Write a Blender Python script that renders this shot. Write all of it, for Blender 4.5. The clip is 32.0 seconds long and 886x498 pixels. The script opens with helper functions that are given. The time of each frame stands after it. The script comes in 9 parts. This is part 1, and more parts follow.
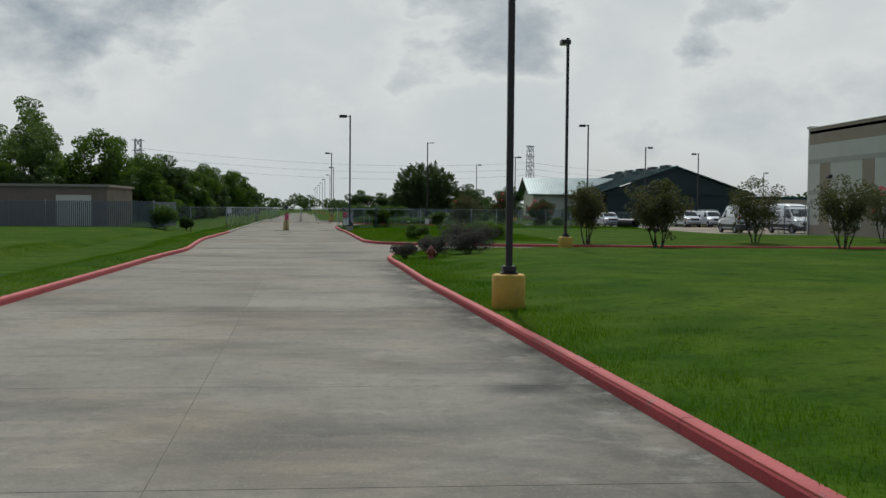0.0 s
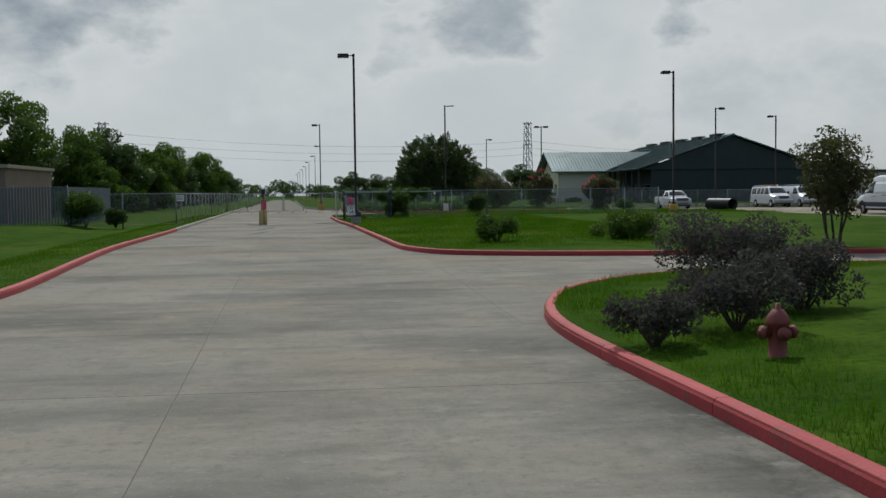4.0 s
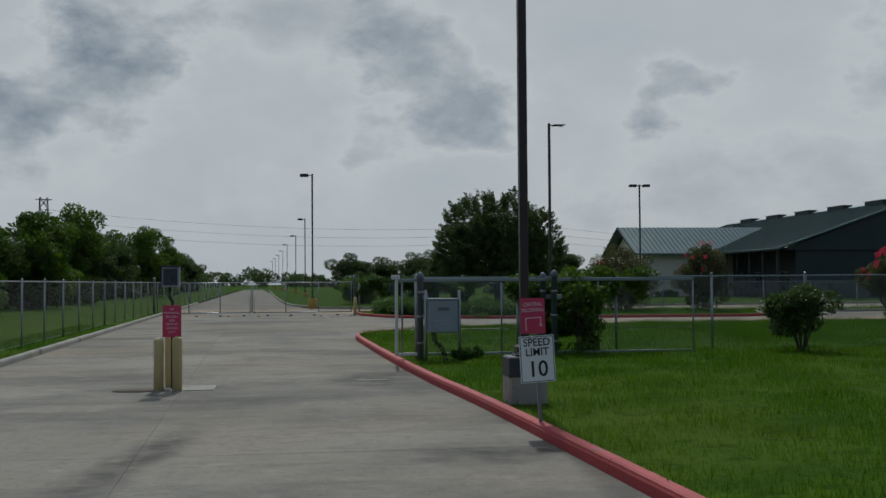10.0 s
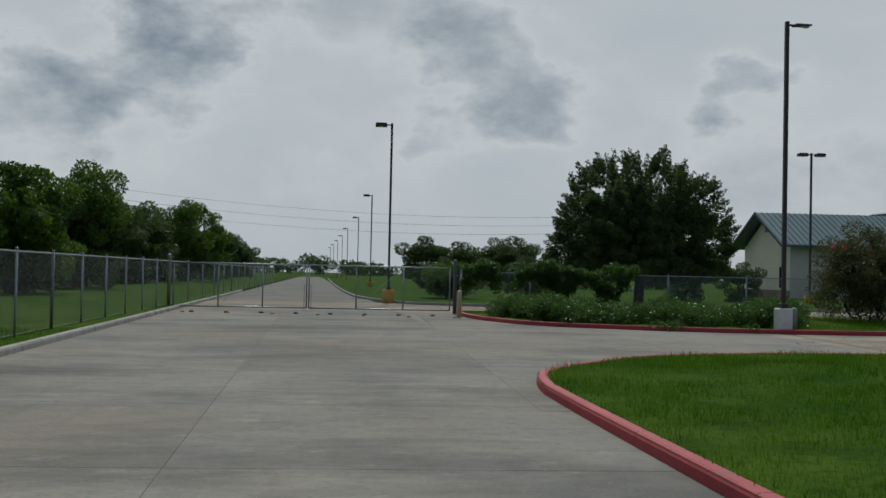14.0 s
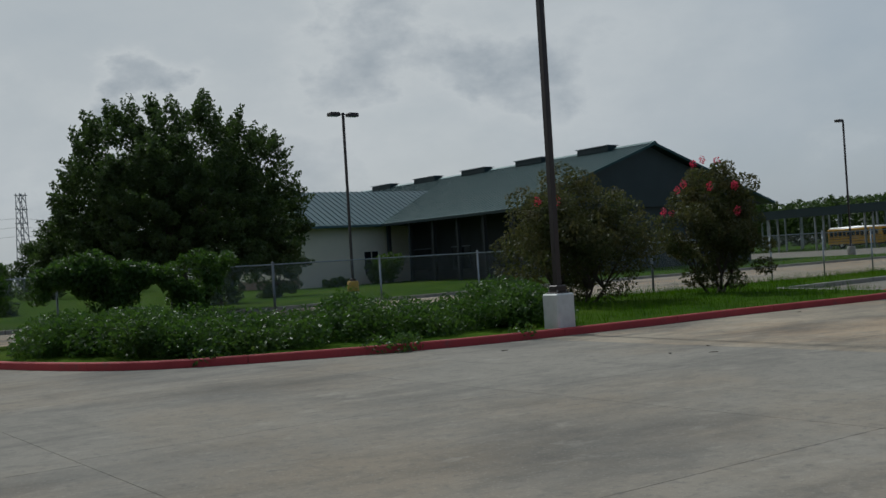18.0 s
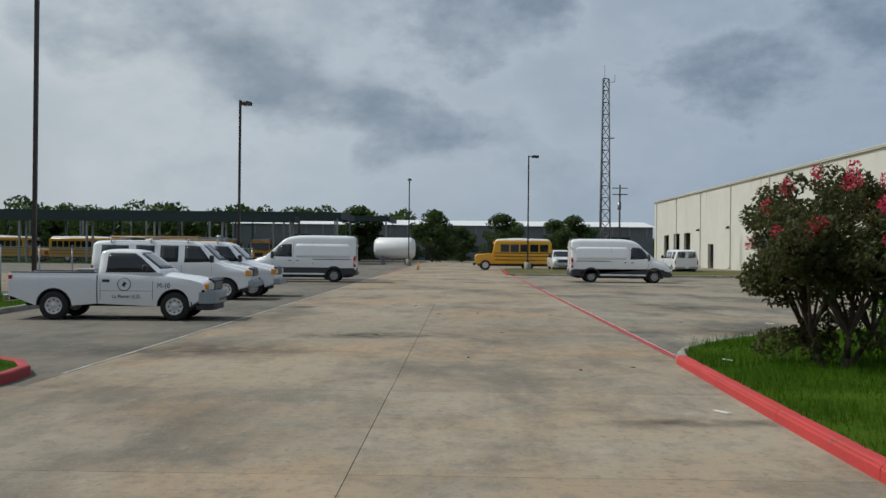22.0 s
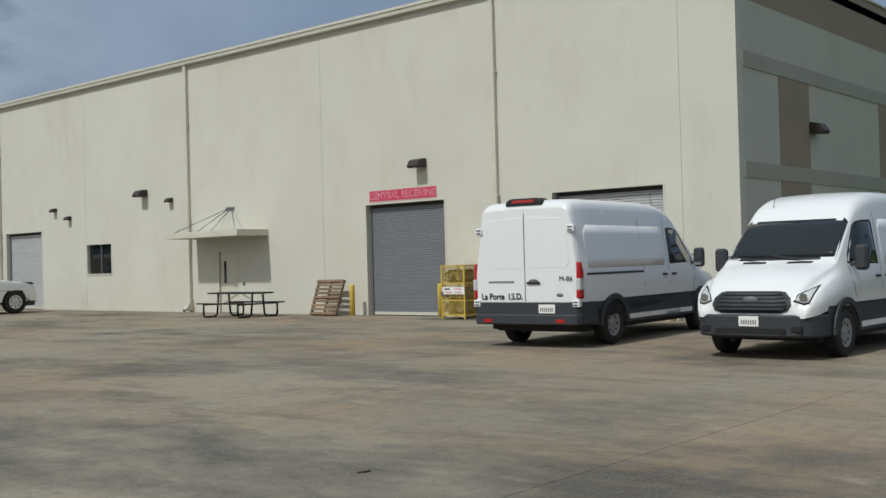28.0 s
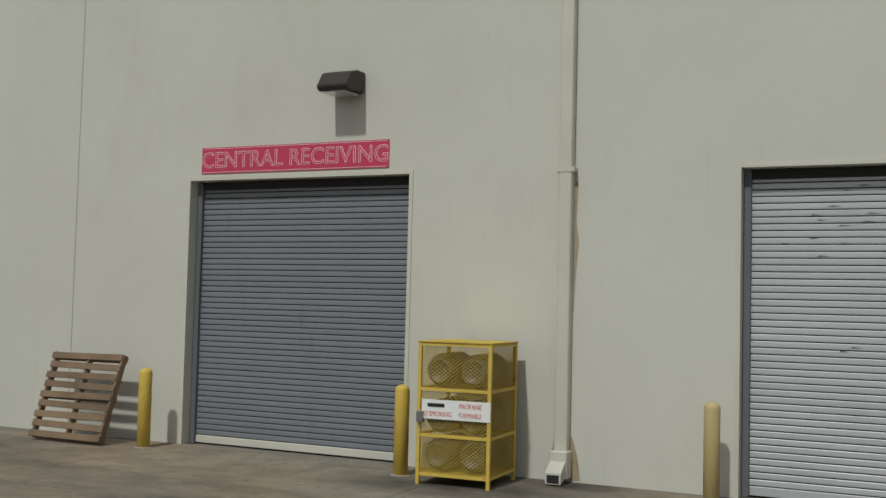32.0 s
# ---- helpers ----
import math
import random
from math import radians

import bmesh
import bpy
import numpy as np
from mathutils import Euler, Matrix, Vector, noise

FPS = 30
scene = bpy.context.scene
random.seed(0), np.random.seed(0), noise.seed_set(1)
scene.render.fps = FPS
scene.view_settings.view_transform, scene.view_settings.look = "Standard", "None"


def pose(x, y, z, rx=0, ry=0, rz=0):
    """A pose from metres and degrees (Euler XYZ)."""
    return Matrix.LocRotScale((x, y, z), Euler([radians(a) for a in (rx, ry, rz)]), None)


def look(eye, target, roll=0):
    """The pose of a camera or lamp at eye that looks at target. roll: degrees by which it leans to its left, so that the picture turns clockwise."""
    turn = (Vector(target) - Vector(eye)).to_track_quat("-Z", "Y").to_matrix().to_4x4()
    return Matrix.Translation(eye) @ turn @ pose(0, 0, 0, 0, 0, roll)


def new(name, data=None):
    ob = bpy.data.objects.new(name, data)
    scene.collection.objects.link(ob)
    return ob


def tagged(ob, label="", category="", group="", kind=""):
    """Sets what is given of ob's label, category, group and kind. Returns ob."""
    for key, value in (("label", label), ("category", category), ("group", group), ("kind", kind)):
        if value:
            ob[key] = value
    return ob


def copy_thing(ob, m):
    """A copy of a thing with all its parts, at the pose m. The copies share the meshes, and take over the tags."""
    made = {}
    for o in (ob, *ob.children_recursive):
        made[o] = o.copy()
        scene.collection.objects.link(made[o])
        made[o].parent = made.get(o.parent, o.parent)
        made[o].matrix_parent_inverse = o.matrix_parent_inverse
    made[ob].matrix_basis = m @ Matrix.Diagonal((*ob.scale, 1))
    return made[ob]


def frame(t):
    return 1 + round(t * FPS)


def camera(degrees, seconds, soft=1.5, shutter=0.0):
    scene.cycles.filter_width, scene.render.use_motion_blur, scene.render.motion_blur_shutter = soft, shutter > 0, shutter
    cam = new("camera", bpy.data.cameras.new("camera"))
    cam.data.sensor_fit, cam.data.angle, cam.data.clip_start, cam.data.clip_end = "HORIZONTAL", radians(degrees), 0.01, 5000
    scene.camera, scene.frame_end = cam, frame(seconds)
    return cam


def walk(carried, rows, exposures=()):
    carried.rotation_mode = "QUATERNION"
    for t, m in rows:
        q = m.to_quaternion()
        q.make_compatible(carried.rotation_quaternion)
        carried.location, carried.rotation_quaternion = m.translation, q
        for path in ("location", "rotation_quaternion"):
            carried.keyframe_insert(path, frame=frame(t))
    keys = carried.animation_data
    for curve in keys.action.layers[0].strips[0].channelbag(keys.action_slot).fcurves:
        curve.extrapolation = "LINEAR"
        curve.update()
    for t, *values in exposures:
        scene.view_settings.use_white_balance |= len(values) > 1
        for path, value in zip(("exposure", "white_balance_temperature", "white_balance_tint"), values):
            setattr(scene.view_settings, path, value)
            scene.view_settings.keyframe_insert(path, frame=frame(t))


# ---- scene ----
from mathutils.bvhtree import BVHTree

cam = camera(45.5, 32.0)
PATH = [
    (0, (2.957, -22.064, 2.041), (3.132, -20.073, 1.965), 0.5),
    (0.5, (2.754, -18.909, 1.949), (2.884, -16.916, 1.859), 0.3),
    (1, (2.587, -15.702, 1.904), (2.726, -13.709, 1.814), -0.1),
    (1.5, (2.451, -12.411, 1.875), (2.589, -10.418, 1.781), -0.5),
    (2, (2.37, -8.951, 1.87), (2.52, -6.959, 1.768), -0.6),
    (2.5, (2.18, -5.154, 1.87), (2.345, -3.164, 1.764), -0.8),
    (3, (1.895, -1.288, 1.86), (2.07, 0.701, 1.748), -0.6),
    (3.5, (1.68, 2.541, 1.84), (1.871, 4.528, 1.725), -0.6),
    (5.5, (1.189, 19.109, 1.84), (1.452, 21.09, 1.787), -1.0),
    (6, (0.978, 23.491, 1.886), (1.264, 25.47, 1.849), -1.0),
    (6.5, (0.773, 27.827, 1.89), (1.064, 29.805, 1.942), -1.1),
    (7, (0.556, 31.913, 1.902), (0.837, 33.892, 1.971), -0.6),
    (7.5, (0.358, 35.842, 1.897), (0.654, 37.819, 1.958), -0.1),
    (8, (0.207, 39.745, 1.922), (0.52, 41.72, 1.984), 0.6),
    (8.5, (0.091, 43.445, 1.953), (0.391, 45.421, 2.004), 0.5),
    (9, (-0.02, 46.902, 1.927), (0.231, 48.886, 1.979), 0.2),
    (9.5, (-0.172, 49.997, 1.91), (0.091, 51.979, 1.966), 0.1),
    (10, (-0.268, 52.861, 1.89), (-0.011, 54.843, 1.953), -0.4),
    (10.5, (-0.384, 55.51, 1.854), (-0.142, 57.494, 1.914), -0.2),
    (11, (-0.482, 58.049, 1.852), (-0.324, 60.042, 1.91), 0.1),
    (11.5, (-0.578, 60.739, 1.824), (-0.45, 62.734, 1.879), 0.2),
    (12, (-0.686, 63.459, 1.796), (-0.574, 65.455, 1.852), 1.4),
    (12.5, (-0.796, 66.047, 1.786), (-0.701, 68.044, 1.838), 1.7),
    (13, (-0.89, 68.586, 1.745), (-0.776, 70.582, 1.795), 1.7),
    (13.5, (-1.07, 70.922, 1.732), (-0.931, 72.916, 1.778), 1.4),
    (15.5, (-2.051, 79.985, 1.531), (-1.787, 81.967, 1.582), 0.4),
    (16, (-2.359, 82.098, 1.509), (-1.92, 84.05, 1.525), -0.5),
    (16.5, (-2.507, 84.328, 1.545), (-1.925, 86.241, 1.55), -2.1),
    (17, (-2.466, 86.516, 1.587), (-1.729, 88.375, 1.592), -2.1),
    (17.5, (-2.207, 88.609, 1.616), (-1.246, 90.363, 1.638), -2.7),
    (18, (-1.735, 90.583, 1.583), (-0.572, 92.21, 1.607), -3.5),
    (18.5, (-1.114, 92.381, 1.63), (0.161, 93.922, 1.643), -3.4),
    (19, (-0.198, 94.072, 1.666), (1.157, 95.542, 1.728), -3.4),
    (19.5, (0.824, 95.464, 1.689), (2.376, 96.724, 1.749), -3.5),
    (20, (2.022, 96.534, 1.677), (3.754, 97.533, 1.721), -3.0),
    (20.5, (3.343, 97.421, 1.752), (5.206, 98.147, 1.785), -1.4),
    (21, (4.82, 98.158, 1.787), (6.768, 98.612, 1.805), 0.3),
    (21.5, (6.27, 98.804, 1.824), (8.262, 98.986, 1.841), 0.8),
    (22, (7.824, 99.374, 1.85), (9.823, 99.411, 1.852), 0.6),
    (22.5, (9.506, 99.837, 1.892), (11.506, 99.847, 1.871), 1.1),
    (23, (11.38, 100.33, 1.967), (13.379, 100.326, 1.946), 0.8),
    (23.5, (13.477, 100.762, 2.008), (15.472, 100.614, 1.983), 0.6),
    (24, (15.717, 101.039, 2.04), (17.689, 100.706, 2.014), 0.2),
    (24.5, (17.993, 101.061, 2.051), (19.941, 100.61, 2.021), -0.1),
    (25, (20.375, 100.857, 2.005), (22.269, 100.215, 1.97), -0.4),
    (25.5, (22.563, 100.391, 1.966), (24.373, 99.541, 1.922), -0.6),
    (26, (24.815, 99.669, 1.908), (26.485, 98.57, 1.856), -0.1),
    (26.5, (27.077, 98.68, 1.86), (28.7, 97.512, 1.858), 0.1),
    (28.5, (34.371, 92.116, 1.625), (35.58, 90.523, 1.653), -1.4),
    (29, (36.456, 90.366, 1.624), (37.614, 88.737, 1.682), -0.8),
    (29.5, (38.514, 88.713, 1.684), (39.587, 87.03, 1.809), -0.7),
    (30, (40.504, 86.997, 1.697), (41.552, 85.298, 1.82), -0.7),
    (30.5, (42.368, 85.223, 1.725), (43.384, 83.505, 1.852), -0.6),
    (31, (44.111, 83.699, 1.806), (45.08, 81.955, 1.95), -0.1),
    (31.5, (45.81, 82.302, 1.914), (46.678, 80.507, 2.069), 0.5),
    (32, (47.462, 81.168, 1.979), (48.309, 79.359, 2.081), 1.4),
]
walk(cam, [(t, look(eye, target, roll)) for t, eye, target, roll in PATH], [(t, stops, 6050 if 5 < t < 18.5 else 6350, 5) for t, stops in ((0, 0.1), (3, 0.05), (5.5, -0.22), (7, -0.38), (9, -0.35), (11, -0.31), (13, -0.25), (17, -0.18), (18, -0.28), (19, -0.12), (20, -0.03), (22, 0.06), (24, 0.12), (26, 0.02), (28.5, 0.02), (30, -0.15), (31, -0.37), (32, -0.4))])

# ---- light ----
SUN_DIR = Vector((0.045, 0.72, 0.87)).normalized()      # towards the sun
world = bpy.data.worlds.new("sky")
scene.world = world
world.use_nodes = True


# clouds: azimuth east of +y, elevation, half width (degrees), weight
CLOUDS = ((-12.5, 10.5, 6.0, 1.0), (-9.5, 13.5, 5.0, 0.8), (-17.5, 8.0, 5.0, 0.7), (5.5, 12.5, 4.6, 0.75), (9.0, 9.0, 4.0, 0.7), (5.0, 7.5, 3.6, 0.5),
          (20.3, 10.2, 3.0, 0.65), (-2.0, 4.6, 3.0, 0.32), (14.5, 4.2, 2.4, 0.3), (33.0, 12.0, 6.5, 0.62), (40.0, 9.5, 4.5, 0.5),
          (61.0, 7.5, 4.5, 0.45), (57.0, 5.0, 2.6, 0.4), (72.0, 12.0, 7.0, 0.6), (86.0, 6.5, 4.5, 0.65), (91.0, 12.5, 6.0, 0.8), (104.0, 9.5, 5.5, 0.95),
          (112.0, 12.0, 6.0, 0.9), (80.0, 9.0, 4.0, 0.5), (-40.0, 14.0, 9.0, 0.7), (150.0, 18.0, 10.0, 0.5), (-90.0, 15.0, 12.0, 0.6), (-150.0, 12.0, 10.0, 0.6))


def sky_nodes():
    """A thin bright overcast with heaped grey clouds in it, over a clear sky."""
    nt = world.node_tree
    nt.nodes.clear()
    L = nt.links.new

    def node(kind, **sockets):
        n = nt.nodes.new("ShaderNode" + kind)
        for k, v in sockets.items():
            n.inputs[int(k[1:])].default_value = v
        return n

    def calc(op, a, b=None, c=None):
        n = nt.nodes.new("ShaderNodeMath")
        n.operation = op
        for i_, v in enumerate((a, b, c)):
            if v is None:
                continue
            if isinstance(v, (int, float)):
                n.inputs[i_].default_value = v
            else:
                L(v, n.inputs[i_])
        return n.outputs[0]

    def ramp(stops):
        r = nt.nodes.new("ShaderNodeValToRGB")
        e = r.color_ramp.elements
        e[0].position, e[0].color = stops[0][0], (*stops[0][1], 1)
        e[1].position, e[1].color = stops[-1][0], (*stops[-1][1], 1)
        for at_, col in stops[1:-1]:
            e.new(at_).color = (*col, 1)
        return r

    def fluff(vec, scale, detail, rough):
        n = nt.nodes.new("ShaderNodeTexNoise")
        n.inputs["Scale"].default_value, n.inputs["Detail"].default_value, n.inputs["Roughness"].default_value = scale, detail, rough
        L(vec, n.inputs["Vector"])
        return n

    out, bg = node("OutputWorld"), node("Background")
    bg.inputs[1].default_value = 0.084
    sky = node("TexSky")
    sky.sky_type, sky.sun_disc = "NISHITA", False
    sky.sun_elevation = math.asin(SUN_DIR.z)
    sky.sun_rotation = math.atan2(SUN_DIR.x, SUN_DIR.y)
    sky.dust_density = 3.0
    tc, sep = node("TexCoord"), node("SeparateXYZ")
    L(tc.outputs["Generated"], sep.inputs[0])
    tall = node("Mapping")
    tall.inputs["Scale"].default_value = (1, 1, 1.7)
    L(tc.outputs["Generated"], tall.inputs["Vector"])
    # billowed edges: the direction is shaken by two scales of noise
    shake = fluff(tall.outputs[0], 9.0, 7.0, 0.6)
    wob, bent = node("VectorMath"), node("VectorMath")
    wob.operation, bent.operation = "MULTIPLY_ADD", "ADD"
    wob.inputs[1].default_value, wob.inputs[2].default_value = (0.22, 0.22, 0.22), (-0.11, -0.11, -0.11)
    L(shake.outputs["Color"], wob.inputs[0])
    L(tall.outputs[0], bent.inputs[0])
    L(wob.outputs[0], bent.inputs[1])
    total = calc("MULTIPLY_ADD", fluff(tall.outputs[0], 3.4, 9.0, 0.58).outputs["Fac"], 1.35, -0.44)
    grain = calc("MULTIPLY_ADD", fluff(tall.outputs[0], 14.0, 8.0, 0.62).outputs["Fac"], 1.5, -0.05)
    for az, el, half, weight in CLOUDS:
        a, e, h = radians(az), radians(el), radians(half)
        d = node("VectorMath")
        d.operation = "DISTANCE"
        d.inputs[1].default_value = (math.sin(a) * math.cos(e), math.cos(a) * math.cos(e), 1.7 * math.sin(e))
        L(bent.outputs[0], d.inputs[0])
        m = node("MapRange")
        m.interpolation_type = "SMOOTHSTEP"
        m.inputs["From Min"].default_value, m.inputs["From Max"].default_value = h * 1.25, h * 0.25
        m.inputs["To Max"].default_value = 0.62 * weight
        L(d.outputs["Value"], m.inputs["Value"])
        total = calc("ADD", total, calc("MULTIPLY", m.outputs["Result"], grain))
    shade = ramp(((0.0, (5.8, 6.1, 6.45)), (0.20, (6.3, 6.5, 6.75)), (0.36, (7.0, 7.1, 7.25)), (0.46, (5.9, 6.1, 6.4)), (0.62, (4.4, 4.75, 5.2)), (0.85, (2.9, 3.35, 3.95))))
    L(total, shade.inputs[0])
    # haze evens the sky out towards the horizon
    haze = node("MapRange")
    haze.inputs["From Min"].default_value, haze.inputs["From Max"].default_value = 0.0, 0.10
    haze.inputs["To Min"].default_value, haze.inputs["To Max"].default_value = 0.25, 1.0
    L(sep.outputs[2], haze.inputs["Value"])
    low, mix, dim = node("Mix"), node("Mix"), node("Mix")
    for n in (low, mix, dim):
        n.data_type = "RGBA"
    low.inputs[6].default_value = (5.7, 5.95, 6.25, 1)
    L(haze.outputs["Result"], low.inputs[0])
    L(shade.outputs["Color"], low.inputs[7])
    cover = ramp(((0.30, (0.55, 0.55, 0.55)), (0.52, (1, 1, 1))))
    L(fluff(tall.outputs[0], 1.6, 5.0, 0.5).outputs["Fac"], cover.inputs[0])
    L(cover.outputs["Color"], mix.inputs[0])
    L(sky.outputs["Color"], mix.inputs[6])
    L(low.outputs[2], mix.inputs[7])
    # away from the sun the cloud layer is bluer and less bright
    dim.blend_type = "MULTIPLY"
    dim.inputs[0].default_value = 1.0
    away = ramp(((0.10, (1.06, 1.05, 1.03)), (0.30, (0.92, 0.95, 0.98)), (0.5, (0.68, 0.75, 0.85)), (0.85, (0.40, 0.50, 0.68))))
    L(calc("MULTIPLY_ADD", sep.outputs[1], -0.5, 0.5), away.inputs[0])
    L(mix.outputs[2], dim.inputs[6])
    L(away.outputs["Color"], dim.inputs[7])
    L(dim.outputs[2], bg.inputs[0])
    L(bg.outputs[0], out.inputs[0])


sky_nodes()
sun = new("sun", bpy.data.lights.new("sun", "SUN"))
sun.data.energy, sun.data.angle, sun.data.color = 2.5, radians(2.5), (1.0, 0.975, 0.935)
sun.matrix_world = look((0, 0, 60), Vector((0, 0, 60)) - SUN_DIR)


# ---- materials ----
def material(name, colour, rough=0.7, metal=0.0, second=None, scale=3.0, amount=0.5, fine=60.0, fine_amount=0.12, bump=0.15, spec=0.5, each=0.0, coat=0.0):
    """Two scales of variation between colour and second, fine grain, relief, and a random tone for each object."""
    mat = bpy.data.materials.new(name)
    mat.use_nodes = True
    nt = mat.node_tree
    b = nt.nodes["Principled BSDF"]
    b.inputs["Metallic"].default_value = metal
    b.inputs["Specular IOR Level"].default_value = spec
    b.inputs["Coat Weight"].default_value = coat
    L = nt.links.new
    second = second or tuple(c * 0.72 for c in colour)
    tc = nt.nodes.new("ShaderNodeTexCoord")
    geo = nt.nodes.new("ShaderNodeNewGeometry")
    n1 = nt.nodes.new("ShaderNodeTexNoise")
    n1.inputs["Scale"].default_value, n1.inputs["Detail"].default_value, n1.inputs["Roughness"].default_value = scale, 6.0, 0.62
    n2 = nt.nodes.new("ShaderNodeTexNoise")
    n2.inputs["Scale"].default_value, n2.inputs["Detail"].default_value = fine, 3.0
    L(geo.outputs["Position"], n1.inputs["Vector"])
    L(geo.outputs["Position"], n2.inputs["Vector"])
    r = nt.nodes.new("ShaderNodeValToRGB")
    r.color_ramp.elements[0].position, r.color_ramp.elements[1].position = 0.5 - 0.22, 0.5 + 0.22
    L(n1.outputs["Fac"], r.inputs["Fac"])
    mul = nt.nodes.new("ShaderNodeMath")
    mul.operation, mul.inputs[1].default_value = "MULTIPLY", amount
    L(r.outputs["Color"], mul.inputs[0])
    mix = nt.nodes.new("ShaderNodeMix")
    mix.data_type = "RGBA"
    mix.inputs[6].default_value, mix.inputs[7].default_value = (*colour, 1), (*second, 1)
    L(mul.outputs[0], mix.inputs[0])
    hsv = nt.nodes.new("ShaderNodeHueSaturation")
    add = nt.nodes.new("ShaderNodeMath")
    add.operation, add.inputs[1].default_value, add.inputs[2].default_value = "MULTIPLY_ADD", 2 * fine_amount, 1 - fine_amount
    L(n2.outputs["Fac"], add.inputs[0])
    L(mix.outputs[2], hsv.inputs["Color"])
    last = add
    if each:
        info = nt.nodes.new("ShaderNodeObjectInfo")
        more = nt.nodes.new("ShaderNodeMath")
        more.operation, more.inputs[1].default_value, more.inputs[2].default_value = "MULTIPLY_ADD", 2 * each, -each
        L(info.outputs["Random"], more.inputs[0])
        last = nt.nodes.new("ShaderNodeMath")
        L(add.outputs[0], last.inputs[0])
        L(more.outputs[0], last.inputs[1])
    L(last.outputs[0], hsv.inputs["Value"])
    L(hsv.outputs["Color"], b.inputs["Base Color"])
    rr = nt.nodes.new("ShaderNodeMath")
    rr.operation, rr.inputs[1].default_value, rr.inputs[2].default_value = "MULTIPLY_ADD", 0.2, rough - 0.1
    L(n1.outputs["Fac"], rr.inputs[0])
    L(rr.outputs[0], b.inputs["Roughness"])
    if bump:
        bp = nt.nodes.new("ShaderNodeBump")
        bp.inputs["Strength"].default_value, bp.inputs["Distance"].default_value = bump, 0.02
        L(n2.outputs["Fac"], bp.inputs["Height"])
        L(bp.outputs["Normal"], b.inputs["Normal"])
    return mat


def concrete_material(name, colour, second, tan, tan_weight, black_weight, gutter=False):
    """Weathered paving: tan to grey, black tyre and drain stains, pale scaling, fine aggregate."""
    mat = material(name, colour, 0.95, second=second, scale=0.22, amount=0.8, fine=55, fine_amount=0.10, bump=0.22, spec=0.08, each=0.09)
    nt = mat.node_tree
    b = nt.nodes["Principled BSDF"]
    L = nt.links.new
    old = b.inputs["Base Color"].links[0].from_socket
    geo = nt.nodes.new("ShaderNodeNewGeometry")

    def layer(src, scale, stretch, lo, hi, colour, weight, mask=None):
        mp = nt.nodes.new("ShaderNodeMapping")
        mp.inputs["Scale"].default_value = stretch
        n = nt.nodes.new("ShaderNodeTexNoise")
        n.inputs["Scale"].default_value, n.inputs["Detail"].default_value, n.inputs["Roughness"].default_value = scale, 9.0, 0.68
        r = nt.nodes.new("ShaderNodeValToRGB")
        r.color_ramp.elements[0].position, r.color_ramp.elements[1].position = lo, hi
        k = nt.nodes.new("ShaderNodeMath")
        k.operation, k.inputs[1].default_value = "MULTIPLY", weight
        m = nt.nodes.new("ShaderNodeMix")
        m.data_type = "RGBA"
        m.inputs[7].default_value = (*colour, 1)
        L(geo.outputs["Position"], mp.inputs["Vector"])
        L(mp.outputs["Vector"], n.inputs["Vector"])
        L(n.outputs["Fac"], r.inputs["Fac"])
        L(r.outputs["Color"], k.inputs[0])
        last = k.outputs[0]
        if mask is not None:
            q = nt.nodes.new("ShaderNodeMath")
            q.operation = "MULTIPLY"
            L(last, q.inputs[0])
            L(mask, q.inputs[1])
            last = q.outputs[0]
        L(last, m.inputs[0])
        L(src, m.inputs[6])
        return m.outputs[2]

    c = layer(old, 0.16, (1.0, 1.0, 1.0), 0.46, 0.64, tan, tan_weight)
    c = layer(c, 0.30, (0.6, 1.0, 1.0), 0.47, 0.64, (0.065, 0.066, 0.064), 0.8 * black_weight)
    c = layer(c, 0.9, (0.3, 1.0, 1.0), 0.53, 0.72, (0.085, 0.082, 0.076), 0.7 * black_weight)
    c = layer(c, 1.4, (1.0, 0.22, 1.0), 0.56, 0.74, (0.10, 0.097, 0.09), 0.5 * black_weight)
    c = layer(c, 2.3, (0.6, 1.0, 1.0), 0.57, 0.70, (0.40, 0.37, 0.31), 0.4)
    c = layer(c, 3.6, (0.8, 1.0, 1.0), 0.50, 0.64, (0.15, 0.14, 0.122), 0.38)
    c = layer(c, 9.0, (1.0, 1.0, 1.0), 0.54, 0.66, (0.13, 0.125, 0.115), 0.5)
    c = layer(c, 28.0, (1.0, 1.0, 1.0), 0.56, 0.66, (0.42, 0.39, 0.33), 0.35)
    if gutter:
        # dirt washed down to the red kerb
        dot = nt.nodes.new("ShaderNodeVectorMath")
        dot.operation = "DOT_PRODUCT"
        dot.inputs[1].default_value = (1.0, 0.0499, 0.0)
        rng = nt.nodes.new("ShaderNodeMapRange")
        rng.interpolation_type = "SMOOTHSTEP"
        rng.inputs["From Min"].default_value, rng.inputs["From Max"].default_value = 3.6, 5.7
        L(geo.outputs["Position"], dot.inputs[0])
        L(dot.outputs["Value"], rng.inputs["Value"])
        sep = nt.nodes.new("ShaderNodeSeparateXYZ")
        end = nt.nodes.new("ShaderNodeMapRange")
        end.interpolation_type = "SMOOTHSTEP"
        end.inputs["From Min"].default_value, end.inputs["From Max"].default_value = 21.0, 13.0
        both = nt.nodes.new("ShaderNodeMath")
        both.operation = "MULTIPLY"
        L(geo.outputs["Position"], sep.inputs["Vector"])
        L(sep.outputs["Y"], end.inputs["Value"])
        L(rng.outputs["Result"], both.inputs[0])
        L(end.outputs["Result"], both.inputs[1])
